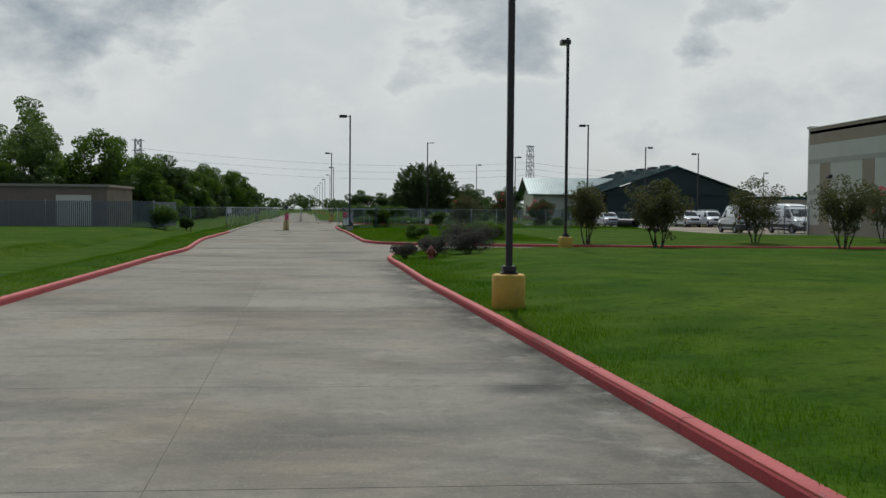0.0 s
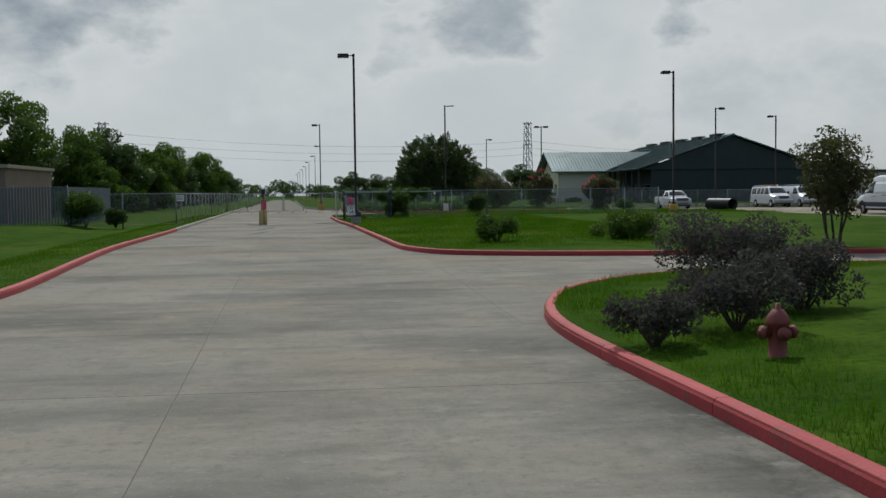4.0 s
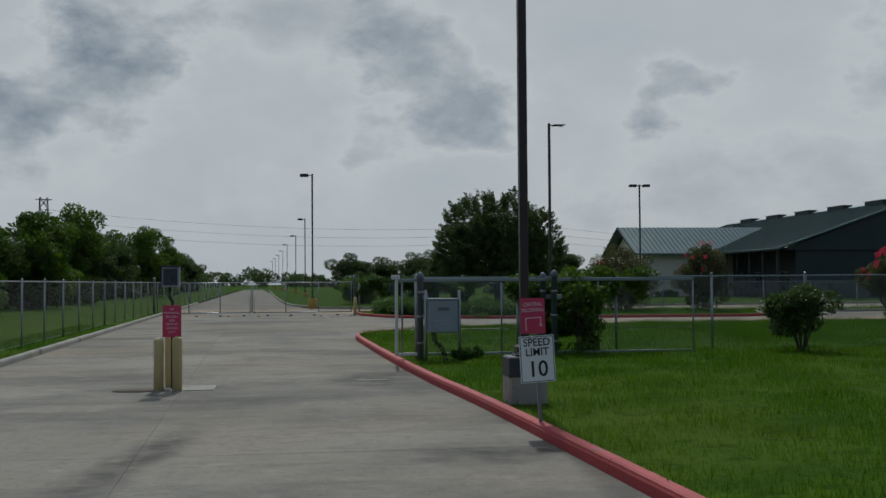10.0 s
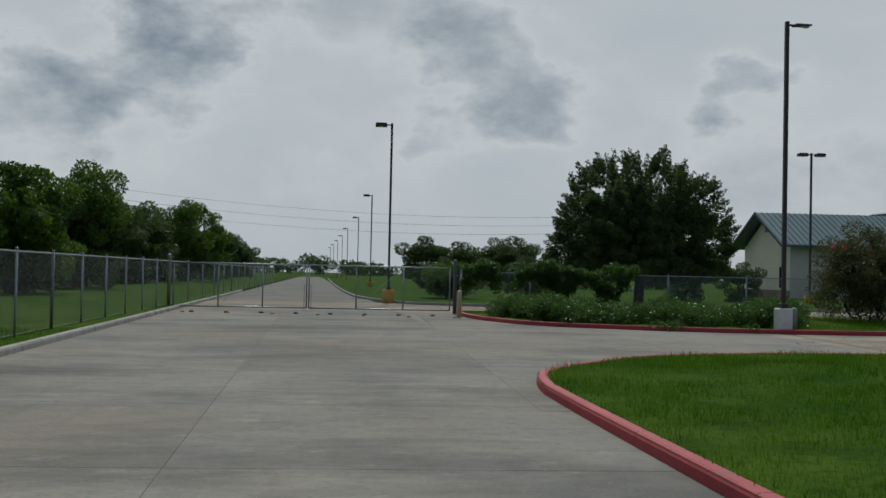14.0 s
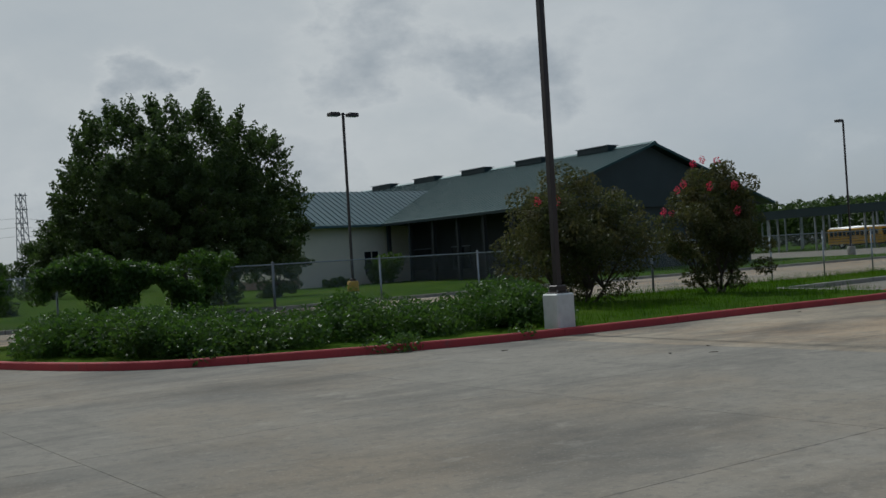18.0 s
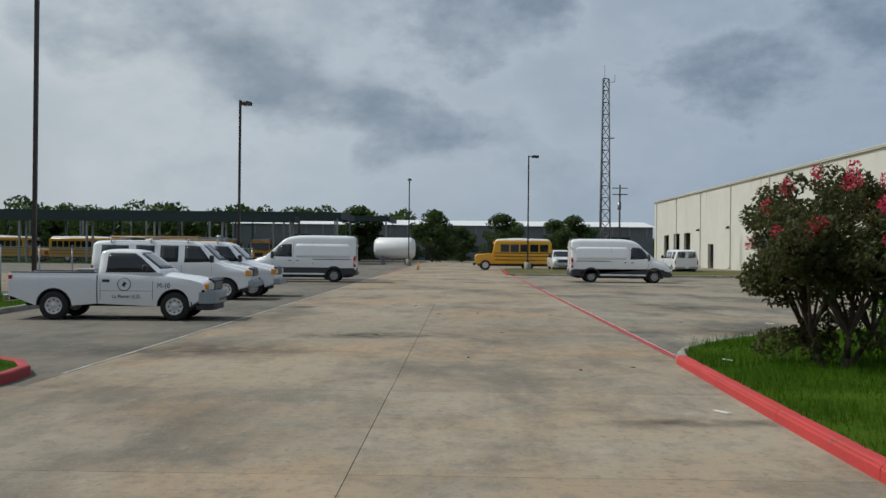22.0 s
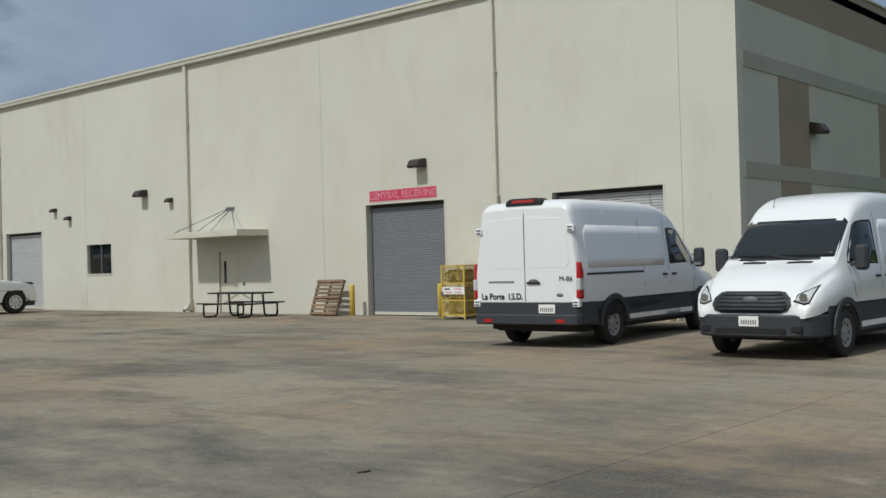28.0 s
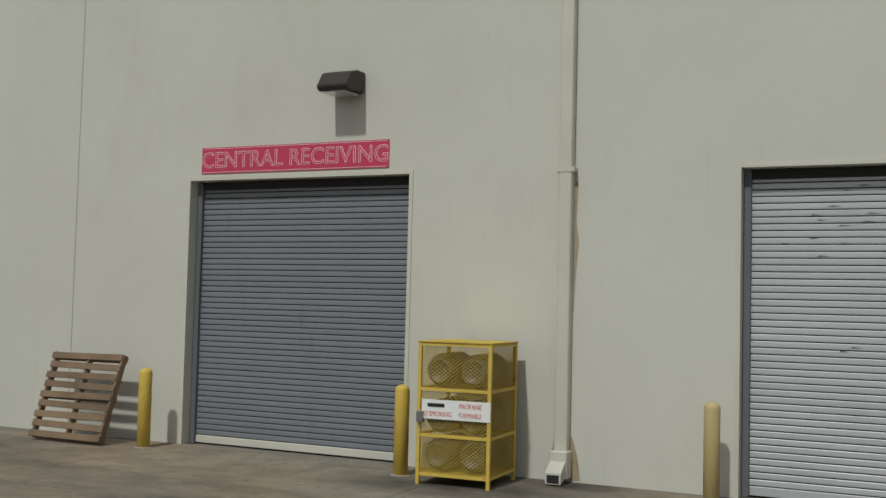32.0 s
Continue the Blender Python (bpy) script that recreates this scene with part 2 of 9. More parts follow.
        c = layer(c, 0.8, (1.0, 0.6, 1.0), 0.36, 0.56, (0.042, 0.042, 0.04), 0.92, both.outputs[0])
        c = layer(c, 1.6, (1.0, 1.0, 1.0), 0.56, 0.66, (0.33, 0.32, 0.29), 0.6, both.outputs[0])
    L(c, b.inputs["Base Color"])
    return mat


MAT = {}
MAT["concrete"] = concrete_material("drive_concrete", (0.272, 0.247, 0.205), (0.195, 0.182, 0.158), (0.27, 0.216, 0.152), 0.55, 0.7, True)
MAT["yard"] = concrete_material("yard_concrete", (0.370, 0.308, 0.226), (0.270, 0.236, 0.184), (0.370, 0.258, 0.158), 0.85, 0.75)
MAT["yard_grey"] = concrete_material("old_grey_yard_concrete", (0.315, 0.274, 0.212), (0.225, 0.202, 0.162), (0.315, 0.225, 0.142), 0.65, 1.0)
MAT["yard_bay"] = concrete_material("dark_stall_concrete", (0.200, 0.180, 0.148), (0.150, 0.138, 0.115), (0.21, 0.165, 0.115), 0.5, 0.9)
MAT["joint"] = material("joint_filler", (0.20, 0.185, 0.155), 0.95)
MAT["grass"] = material("grass_turf", (0.016, 0.046, 0.004), 1.0, second=(0.060, 0.108, 0.009), scale=0.8, amount=1.0, fine=11, fine_amount=0.5, bump=0.9, spec=0.02)
MAT["dry_grass"] = material("worn_dry_turf", (0.085, 0.095, 0.030), 1.0, second=(0.15, 0.125, 0.070), scale=0.5, amount=1.0, fine=9, fine_amount=0.4, bump=0.8, spec=0.02)
MAT["blade"] = material("grass_blades", (0.028, 0.078, 0.006), 0.85, second=(0.082, 0.145, 0.015), scale=0.9, amount=0.9, fine=20, fine_amount=0.3, bump=0, spec=0.06)
MAT["kerb_red"] = material("red_kerb_paint", (0.40, 0.040, 0.043), 0.75, second=(0.30, 0.040, 0.043), scale=1.6, amount=0.8, fine=28, fine_amount=0.18, bump=0.3, each=0.06)
MAT["kerb_bright"] = material("fresh_red_kerb_paint", (0.50, 0.040, 0.036), 0.7, second=(0.40, 0.04, 0.038), scale=1.6, amount=0.8, fine=28, fine_amount=0.15, bump=0.3, each=0.06)
MAT["kerb_grey"] = material("bare_kerb_concrete", (0.36, 0.335, 0.28), 0.9, second=(0.20, 0.19, 0.165), scale=1.2, amount=0.8, fine=40, fine_amount=0.15, bump=0.3, each=0.06)
MAT["yellow"] = material("yellow_paint", (0.66, 0.47, 0.075), 0.65, second=(0.50, 0.34, 0.07), scale=2.5, amount=0.7, fine=40, bump=0.15)
MAT["footing"] = material("weathered_orange_yellow_paint", (0.52, 0.31, 0.035), 0.75, second=(0.40, 0.23, 0.035), scale=3.0, amount=0.7, fine=40, bump=0.2)
MAT["cream"] = material("faded_cream_paint", (0.55, 0.44, 0.20), 0.7, second=(0.42, 0.34, 0.17), scale=2.5, amount=0.7, fine=40, bump=0.15)
MAT["pole"] = material("dark_bronze_steel", (0.042, 0.031, 0.027), 0.45, metal=0.2, scale=4, bump=0.04)
MAT["galv"] = material("galvanised_steel", (0.30, 0.32, 0.33), 0.42, metal=0.85, scale=6, amount=0.6, bump=0.05)
MAT["cylinder"] = material("dull_cylinder_steel", (0.16, 0.155, 0.14), 0.5, metal=0.4, second=(0.07, 0.065, 0.055), scale=7, amount=0.9, bump=0.1)
MAT["greypaint"] = material("grey_blue_paint", (0.12, 0.145, 0.17), 0.55, scale=5, amount=0.5, bump=0.06)
MAT["whitepaint"] = material("worn_white_paint", (0.62, 0.62, 0.58), 0.55, second=(0.42, 0.41, 0.37), scale=4, amount=0.6, bump=0.08)
MAT["wornline"] = material("worn_line_paint", (0.44, 0.43, 0.39), 0.8, second=(0.24, 0.22, 0.18), scale=1.5, amount=1.0, fine=20, fine_amount=0.3, bump=0.1)
MAT["boxgrey"] = material("cabinet_grey", (0.28, 0.31, 0.33), 0.5, scale=3, amount=0.4, bump=0.04)
MAT["stucco"] = material("cream_tilt_wall", (0.60, 0.588, 0.525), 0.88, second=(0.52, 0.505, 0.44), scale=0.35, amount=0.7, fine=90, fine_amount=0.035, bump=0.08, spec=0.25)
MAT["stain"] = material("rust_streak", (0.30, 0.23, 0.15), 0.9, second=(0.45, 0.38, 0.27), scale=3, amount=0.9, fine=30, fine_amount=0.2)
MAT["trim"] = material("cream_metal_trim", (0.60, 0.58, 0.50), 0.45, scale=1.5, amount=0.4, bump=0.03)
MAT["greywall"] = material("grey_tilt_wall", (0.54, 0.53, 0.46), 0.88, second=(0.46, 0.45, 0.39), scale=0.5, amount=0.7, fine=80, fine_amount=0.05, bump=0.08)
MAT["brownwall"] = material("brown_tilt_wall", (0.33, 0.27, 0.205), 0.88, second=(0.27, 0.225, 0.17), scale=0.5, amount=0.7, fine=80, fine_amount=0.05, bump=0.08)
MAT["bandwall"] = material("pale_band_wall", (0.40, 0.385, 0.33), 0.88, scale=0.7, amount=0.4, fine=80, bump=0.06)
MAT["shutter"] = material("grey_shutter", (0.215, 0.225, 0.25), 0.45, metal=0.1, second=(0.18, 0.19, 0.21), scale=1.5, amount=0.6, bump=0.04, each=0.03)
MAT["shutter_pale"] = material("pale_shutter", (0.52, 0.53, 0.55), 0.4, metal=0.15, second=(0.43, 0.44, 0.46), scale=2.0, amount=0.6, bump=0.04, each=0.05)
# rubber, and the painted shade of small openings and below the van step
MAT["seal"] = material("black_rubber_and_shade", (0.018, 0.018, 0.019), 0.75, scale=8, bump=0.05)
MAT["black"] = material("black_steel", (0.013, 0.014, 0.016), 0.45, scale=8, bump=0.04)
MAT["signred"] = material("red_sign_face", (0.54, 0.040, 0.105), 0.5, scale=1.2, amount=0.3, fine=30, fine_amount=0.05, bump=0.02)
MAT["signwhite"] = material("white_sign_face", (0.80, 0.80, 0.78), 0.45, scale=3, amount=0.15, bump=0.0)
MAT["signpink"] = material("pale_red_lettering", (0.80, 0.60, 0.63), 0.6, scale=3, amount=0.3, bump=0)
MAT["ink"] = material("black_lettering", (0.012, 0.012, 0.014), 0.5, bump=0)
MAT["greyink"] = material("grey_lettering", (0.16, 0.165, 0.17), 0.4, metal=0.3, bump=0)
MAT["redink"] = material("red_lettering", (0.60, 0.10, 0.12), 0.5, bump=0)
MAT["wood"] = material("pallet_wood", (0.25, 0.165, 0.095), 0.85, second=(0.13, 0.09, 0.06), scale=2.2, amount=0.9, fine=45, fine_amount=0.2, bump=0.3, each=0.13)
MAT["white"] = material("white_vehicle_paint", (0.77, 0.78, 0.80), 0.24, second=(0.72, 0.73, 0.75), scale=1.3, amount=0.4, fine=12, fine_amount=0.02, bump=0.0, coat=0.4)
MAT["cladding"] = material("charcoal_plastic", (0.034, 0.038, 0.046), 0.6, scale=6, amount=0.5, bump=0.08)
MAT["tyre"] = material("tyre_rubber", (0.014, 0.014, 0.014), 0.85, second=(0.03, 0.028, 0.026), scale=6, amount=0.6, bump=0.2)
MAT["rim"] = material("steel_rim", (0.68, 0.68, 0.67), 0.35, metal=0.2, second=(0.38, 0.37, 0.36), scale=9, amount=0.6, bump=0.06)
MAT["rim_dark"] = material("dark_steel_rim", (0.30, 0.30, 0.31), 0.5, metal=0.3, scale=9, bump=0.06)
MAT["redlamp"] = material("red_lamp_lens", (0.42, 0.012, 0.015), 0.15, scale=8, bump=0.03, coat=0.5)
MAT["clearlamp"] = material("clear_lamp_lens", (0.55, 0.57, 0.59), 0.12, scale=8, bump=0.03, coat=0.6)
MAT["amber"] = material("amber_lamp_lens", (0.75, 0.30, 0.03), 0.15, scale=8, bump=0.03, coat=0.5)
MAT["chrome"] = material("bright_metal", (0.62, 0.62, 0.62), 0.2, metal=1.0, bump=0)
MAT["busyellow"] = material("school_bus_yellow", (0.72, 0.36, 0.015), 0.35, scale=1.2, amount=0.3, bump=0, coat=0.3)
MAT["buswhite"] = material("bus_roof_white", (0.78, 0.78, 0.76), 0.4, scale=1.2, amount=0.3, bump=0)
MAT["roofgreen"] = material("green_metal_roof", (0.013, 0.052, 0.054), 0.45, metal=0.5, second=(0.018, 0.066, 0.066), scale=0.6, amount=0.7, bump=0.03)
MAT["roofpale"] = material("blue_green_metal_roof", (0.062, 0.112, 0.120), 0.32, metal=0.3, second=(0.08, 0.135, 0.142), scale=0.6, amount=0.7, bump=0.03)
MAT["gablegreen"] = material("dark_green_siding", (0.008, 0.025, 0.026), 0.6, scale=0.8, amount=0.5, bump=0.05)
MAT["darkwall"] = material("dark_porch_wall_and_bay_shade", (0.022, 0.025, 0.028), 0.7, scale=0.8, amount=0.6, bump=0.05)
MAT["beige"] = material("beige_masonry", (0.68, 0.62, 0.48), 0.9, second=(0.60, 0.55, 0.43), scale=0.8, amount=0.6, fine=30, fine_amount=0.06, bump=0.15)
MAT["tanwall"] = material("tan_block_wall", (0.24, 0.17, 0.125), 0.9, scale=0.8, amount=0.6, fine=30, bump=0.15)
MAT["slatfence"] = material("grey_privacy_slats", (0.14, 0.15, 0.165), 0.75, scale=1.2, amount=0.8, bump=0.05, each=0.03)
MAT["steelgrey"] = material("grey_sheet_metal", (0.15, 0.16, 0.175), 0.6, metal=0.2, scale=0.6, amount=0.6, bump=0.05)
MAT["bark"] = material("bark", (0.075, 0.058, 0.043), 0.95, scale=5, amount=0.8, fine=30, fine_amount=0.3, bump=0.8)
MAT["leaf_dark"] = material("dark_leaves", (0.036, 0.060, 0.018), 0.5, second=(0.064, 0.098, 0.027), scale=1.2, amount=0.9, fine=9, fine_amount=0.3, bump=0, spec=0.3)
MAT["leaf_mid"] = material("green_leaves", (0.045, 0.085, 0.012), 0.6, second=(0.085, 0.14, 0.022), scale=0.8, amount=0.9, fine=9, fine_amount=0.3, bump=0, spec=0.3)
MAT["leaf_pale"] = material("pale_green_leaves", (0.066, 0.110, 0.024), 0.6, second=(0.105, 0.15, 0.04), scale=0.8, amount=0.9, fine=9, fine_amount=0.3, bump=0, spec=0.3)
MAT["leaf_vine"] = material("vine_leaves", (0.032, 0.072, 0.014), 0.45, second=(0.078, 0.132, 0.028), scale=1.4, amount=0.9, fine=9, fine_amount=0.3, bump=0, spec=0.35)
MAT["leaf_rust"] = material("reddish_green_leaves", (0.045, 0.066, 0.020), 0.6, second=(0.090, 0.072, 0.030), scale=1.6, amount=0.9, fine=9, fine_amount=0.3, bump=0, spec=0.3)
MAT["leaf_purple"] = material("dusty_purple_leaves", (0.045, 0.036, 0.040), 0.7, second=(0.065, 0.070, 0.050), scale=3, amount=0.9, fine=9, fine_amount=0.3, bump=0, spec=0.2)
MAT["blossom"] = material("pink_red_blossom", (0.52, 0.045, 0.085), 0.7, second=(0.62, 0.12, 0.16), scale=4, amount=0.8, bump=0)
MAT["hydrant"] = material("dull_red_hydrant_paint", (0.22, 0.045, 0.035), 0.6, second=(0.15, 0.04, 0.03), scale=6, amount=0.7, bump=0.1)
MAT["duct"] = material("black_corrugated_plastic", (0.012, 0.012, 0.013), 0.5, scale=4, amount=0.5, bump=0.05)
MAT["trash"] = material("white_litter", (0.75, 0.75, 0.72), 0.7, bump=0)
MAT["soil"] = material("bare_soil", (0.11, 0.085, 0.06), 0.95, scale=2, amount=0.8, fine=20, fine_amount=0.3, bump=0.6)


def stains(name, scale, stretch, lo, hi, colour, weight):
    """A further layer of blotches over a material."""
    nt = MAT[name].node_tree
    b = nt.nodes["Principled BSDF"]
    L = nt.links.new
    geo, mp = nt.nodes.new("ShaderNodeNewGeometry"), nt.nodes.new("ShaderNodeMapping")
    mp.inputs["Scale"].default_value = stretch
    n, r = nt.nodes.new("ShaderNodeTexNoise"), nt.nodes.new("ShaderNodeValToRGB")
    n.inputs["Scale"].default_value, n.inputs["Detail"].default_value, n.inputs["Roughness"].default_value = scale, 8.0, 0.65
    r.color_ramp.elements[0].position, r.color_ramp.elements[1].position = lo, hi
    k, m = nt.nodes.new("ShaderNodeMath"), nt.nodes.new("ShaderNodeMix")
    k.operation, k.inputs[1].default_value = "MULTIPLY", weight
    m.data_type = "RGBA"
    m.inputs[7].default_value = (*colour, 1)
    L(b.inputs["Base Color"].links[0].from_socket, m.inputs[6])
    L(geo.outputs["Position"], mp.inputs["Vector"])
    L(mp.outputs["Vector"], n.inputs["Vector"])
    L(n.outputs["Fac"], r.inputs["Fac"])
    L(r.outputs["Color"], k.inputs[0])
    L(k.outputs[0], m.inputs[0])
    L(m.outputs[2], b.inputs["Base Color"])


stains("stucco", 0.7, (1.0, 1.0, 0.5), 0.54, 0.72, (0.42, 0.40, 0.34), 0.32)
stains("stucco", 2.2, (2.0, 1.0, 0.18), 0.60, 0.74, (0.36, 0.33, 0.27), 0.18)
stains("stucco", 5.0, (1.0, 1.0, 1.0), 0.70, 0.76, (0.25, 0.24, 0.21), 0.6)
stains("kerb_red", 3.0, (1.0, 1.0, 1.0), 0.58, 0.68, (0.16, 0.07, 0.06), 0.7)
stains("kerb_bright", 3.0, (1.0, 1.0, 1.0), 0.60, 0.70, (0.18, 0.06, 0.05), 0.6)
stains("kerb_grey", 2.0, (1.0, 1.0, 1.0), 0.55, 0.68, (0.09, 0.085, 0.075), 0.8)
stains("footing", 5.0, (1.0, 1.0, 0.4), 0.58, 0.70, (0.20, 0.12, 0.04), 0.6)
stains("yellow", 6.0, (1.0, 1.0, 0.5), 0.62, 0.70, (0.16, 0.09, 0.04), 0.7)
stains("white", 1.5, (1.0, 1.0, 0.4), 0.58, 0.76, (0.62, 0.60, 0.56), 0.35)
stains("shutter", 3.0, (3.0, 1.0, 0.4), 0.60, 0.74, (0.12, 0.12, 0.13), 0.4)
stains("grass", 0.12, (1.0, 1.0, 1.0), 0.48, 0.66, (0.085, 0.115, 0.018), 0.55)
stains("grass", 3.2, (1.0, 1.0, 1.0), 0.52, 0.64, (0.014, 0.034, 0.004), 0.7)
stains("blade", 0.12, (1.0, 1.0, 1.0), 0.48, 0.66, (0.115, 0.16, 0.022), 0.55)


def let_light_through(name, share_):
    """Leaves and blades pass part of the light."""
    nt = MAT[name].node_tree
    b, out = nt.nodes["Principled BSDF"], nt.nodes["Material Output"]
    tr, mix = nt.nodes.new("ShaderNodeBsdfTranslucent"), nt.nodes.new("ShaderNodeMixShader")
    hsv = nt.nodes.new("ShaderNodeHueSaturation")
    hsv.inputs["Value"].default_value, hsv.inputs["Saturation"].default_value = 1.5, 1.1
    mix.inputs[0].default_value = share_
    nt.links.new(b.inputs["Base Color"].links[0].from_socket, hsv.inputs["Color"])
    nt.links.new(hsv.outputs["Color"], tr.inputs["Color"])
    nt.links.new(b.outputs[0], mix.inputs[1])
    nt.links.new(tr.outputs[0], mix.inputs[2])
    nt.links.new(mix.outputs[0], out.inputs["Surface"])


for leaf_name in ("leaf_dark", "leaf_mid", "leaf_pale", "leaf_vine", "leaf_rust", "leaf_purple", "blossom", "blade"):
    let_light_through(leaf_name, 0.4)


def glass_material():
    mat = bpy.data.materials.new("tinted_glass")
    mat.use_nodes = True
    b = mat.node_tree.nodes["Principled BSDF"]
    b.inputs["Base Color"].default_value = (0.012, 0.016, 0.019, 1)
    b.inputs["Roughness"].default_value = 0.04
    b.inputs["Specular IOR Level"].default_value = 0.5
    b.inputs["Coat Weight"].default_value = 0.1
    return mat


MAT["glass"] = glass_material()


# ---- building blocks ----
def spill_material():
    """A thin dark film with a ragged edge, for oil and damp on the paving."""
    mat = bpy.data.materials.new("dark_spill")
    mat.use_nodes = True
    nt = mat.node_tree
    L = nt.links.new
    b = nt.nodes["Principled BSDF"]
    b.inputs["Base Color"].default_value, b.inputs["Roughness"].default_value = (0.028, 0.027, 0.025, 1), 0.8
    tc, length, noise_ = nt.nodes.new("ShaderNodeTexCoord"), nt.nodes.new("ShaderNodeVectorMath"), nt.nodes.new("ShaderNodeTexNoise")
    length.operation = "LENGTH"
    geo = nt.nodes.new("ShaderNodeNewGeometry")
    noise_.inputs["Scale"].default_value, noise_.inputs["Detail"].default_value, noise_.inputs["Roughness"].default_value = 1.9, 8.0, 0.65
    fall, grain, add = nt.nodes.new("ShaderNodeMapRange"), nt.nodes.new("ShaderNodeMapRange"), nt.nodes.new("ShaderNodeMath")
    fall.interpolation_type = "SMOOTHSTEP"
    fall.inputs["From Min"].default_value, fall.inputs["From Max"].default_value = 1.0, 0.15
    grain.inputs["From Min"].default_value, grain.inputs["From Max"].default_value, grain.inputs["To Max"].default_value = 0.30, 0.70, 0.66
    add.operation = "MULTIPLY"
    L(tc.outputs["Object"], length.inputs[0])
    L(length.outputs["Value"], fall.inputs["Value"])
    L(geo.outputs["Position"], noise_.inputs["Vector"])
    L(noise_.outputs["Fac"], grain.inputs["Value"])
    L(fall.outputs["Result"], add.inputs[0])
    L(grain.outputs["Result"], add.inputs[1])
    L(add.outputs[0], b.inputs["Alpha"])
    return mat


MAT["spill"] = spill_material()


def part(name, bm, mat, parent=None, label=""):
    """Link a bmesh as one mesh object, under a thing or a part."""
    me = bpy.data.meshes.new(name)
    bm.to_mesh(me)
    bm.free()
    me.materials.append(MAT[mat])
    ob = new(name, me)
    if parent is not None:
        ob.parent = parent
    if label:
        ob["label"] = label
    return ob


def share(name, me, parent, loc=(0, 0, 0), rz=0.0, label=""):
    ob = new(name, me)
    ob.parent = parent
    ob.matrix_basis = pose(*loc, 0, 0, rz)
    if label:
        ob["label"] = label
    return ob


def thing(name, label, category, group="", loc=(0, 0, 0), rz=0.0, kind=""):
    ob = new(name)
    ob.empty_display_size = 0.2
    ob.matrix_basis = pose(*loc, 0, 0, rz)
    return tagged(ob, label, category, group, kind)


def bevelled(bm, w, segs=1):
    if w:
        bmesh.ops.bevel(bm, geom=bm.edges[:], offset=w, segments=segs, affect="EDGES", clamp_overlap=True)
    return bm


def add_box(bm, x0, x1, y0, y1, z0, z1):
    vs = [bm.verts.new(p) for p in ((x0, y0, z0), (x1, y0, z0), (x1, y1, z0), (x0, y1, z0), (x0, y0, z1), (x1, y0, z1), (x1, y1, z1), (x0, y1, z1))]
    for f in ((3, 2, 1, 0), (4, 5, 6, 7), (0, 1, 5, 4), (1, 2, 6, 5), (2, 3, 7, 6), (3, 0, 4, 7)):
        bm.faces.new([vs[i] for i in f])
    return bm


def box(x0, x1, y0, y1, z0, z1, bev=0.0):
    return bevelled(add_box(bmesh.new(), min(x0, x1), max(x0, x1), min(y0, y1), max(y0, y1), min(z0, z1), max(z0, z1)), bev)


def add_rod(bm, a, b, r, r2=None, n=8, caps=True):
    a, b = Vector(a), Vector(b)
    r2 = r if r2 is None else r2
    q = (b - a).to_track_quat("Z", "Y").to_matrix()
    ra, rb = [], []
    for i in range(n):
        c = Vector((math.cos(2 * math.pi * i / n), math.sin(2 * math.pi * i / n), 0))
        ra.append(bm.verts.new(a + q @ (c * r)))
        rb.append(bm.verts.new(b + q @ (c * r2)))
    for i in range(n):
        f = bm.faces.new((ra[i], ra[(i + 1) % n], rb[(i + 1) % n], rb[i]))
        f.smooth = n > 6
    if caps:
        bm.faces.new(ra[::-1])
        bm.faces.new(rb)
    return bm


def rod(a, b, r, r2=None, n=10):
    return add_rod(bmesh.new(), a, b, r, r2, n)


def tube(points, r, n=8):
    bm = bmesh.new()
    for a, b in zip(points, points[1:]):
        add_rod(bm, a, b, r, n=n)
    return bm


def swept(points, r, n=8):
    """One tube without breaks through the points."""
    bm = bmesh.new()
    pts = [Vector(p) for p in points]
    rings = []
    for i, p in enumerate(pts):
        d = (pts[min(i + 1, len(pts) - 1)] - pts[max(i - 1, 0)]).normalized()
        u = d.cross(Vector((0, 0, 1)))
        u = u.normalized() if u.length > 0.05 else Vector((1, 0, 0))
        w = d.cross(u).normalized()
        rings.append([bm.verts.new(p + u * r * math.cos(2 * math.pi * k / n) + w * r * math.sin(2 * math.pi * k / n)) for k in range(n)])
    for a, b in zip(rings, rings[1:]):
        for k in range(n):
            bm.faces.new((a[k], a[(k + 1) % n], b[(k + 1) % n], b[k])).smooth = True
    bm.faces.new(rings[0][::-1])
    bm.faces.new(rings[-1])
    bmesh.ops.recalc_face_normals(bm, faces=bm.faces[:])
    return bm


def add_prism(bm, poly, axis, lo, hi):
    """A polygon in the two other axes, drawn out along axis from lo to hi."""
    def at(p, d):
        return {"x": (d, p[0], p[1]), "y": (p[0], d, p[1]), "z": (p[0], p[1], d)}[axis]
    a = [bm.verts.new(at(p, lo)) for p in poly]
    b = [bm.verts.new(at(p, hi)) for p in poly]
    fs = [bm.faces.new(a), bm.faces.new(b)]
    n = len(poly)
    for i in range(n):
        fs.append(bm.faces.new((a[i], a[(i + 1) % n], b[(i + 1) % n], b[i])))
    bmesh.ops.recalc_face_normals(bm, faces=fs)
    return bm


def prism(poly, axis, lo, hi, bev=0.0):
    return bevelled(add_prism(bmesh.new(), poly, axis, lo, hi), bev)


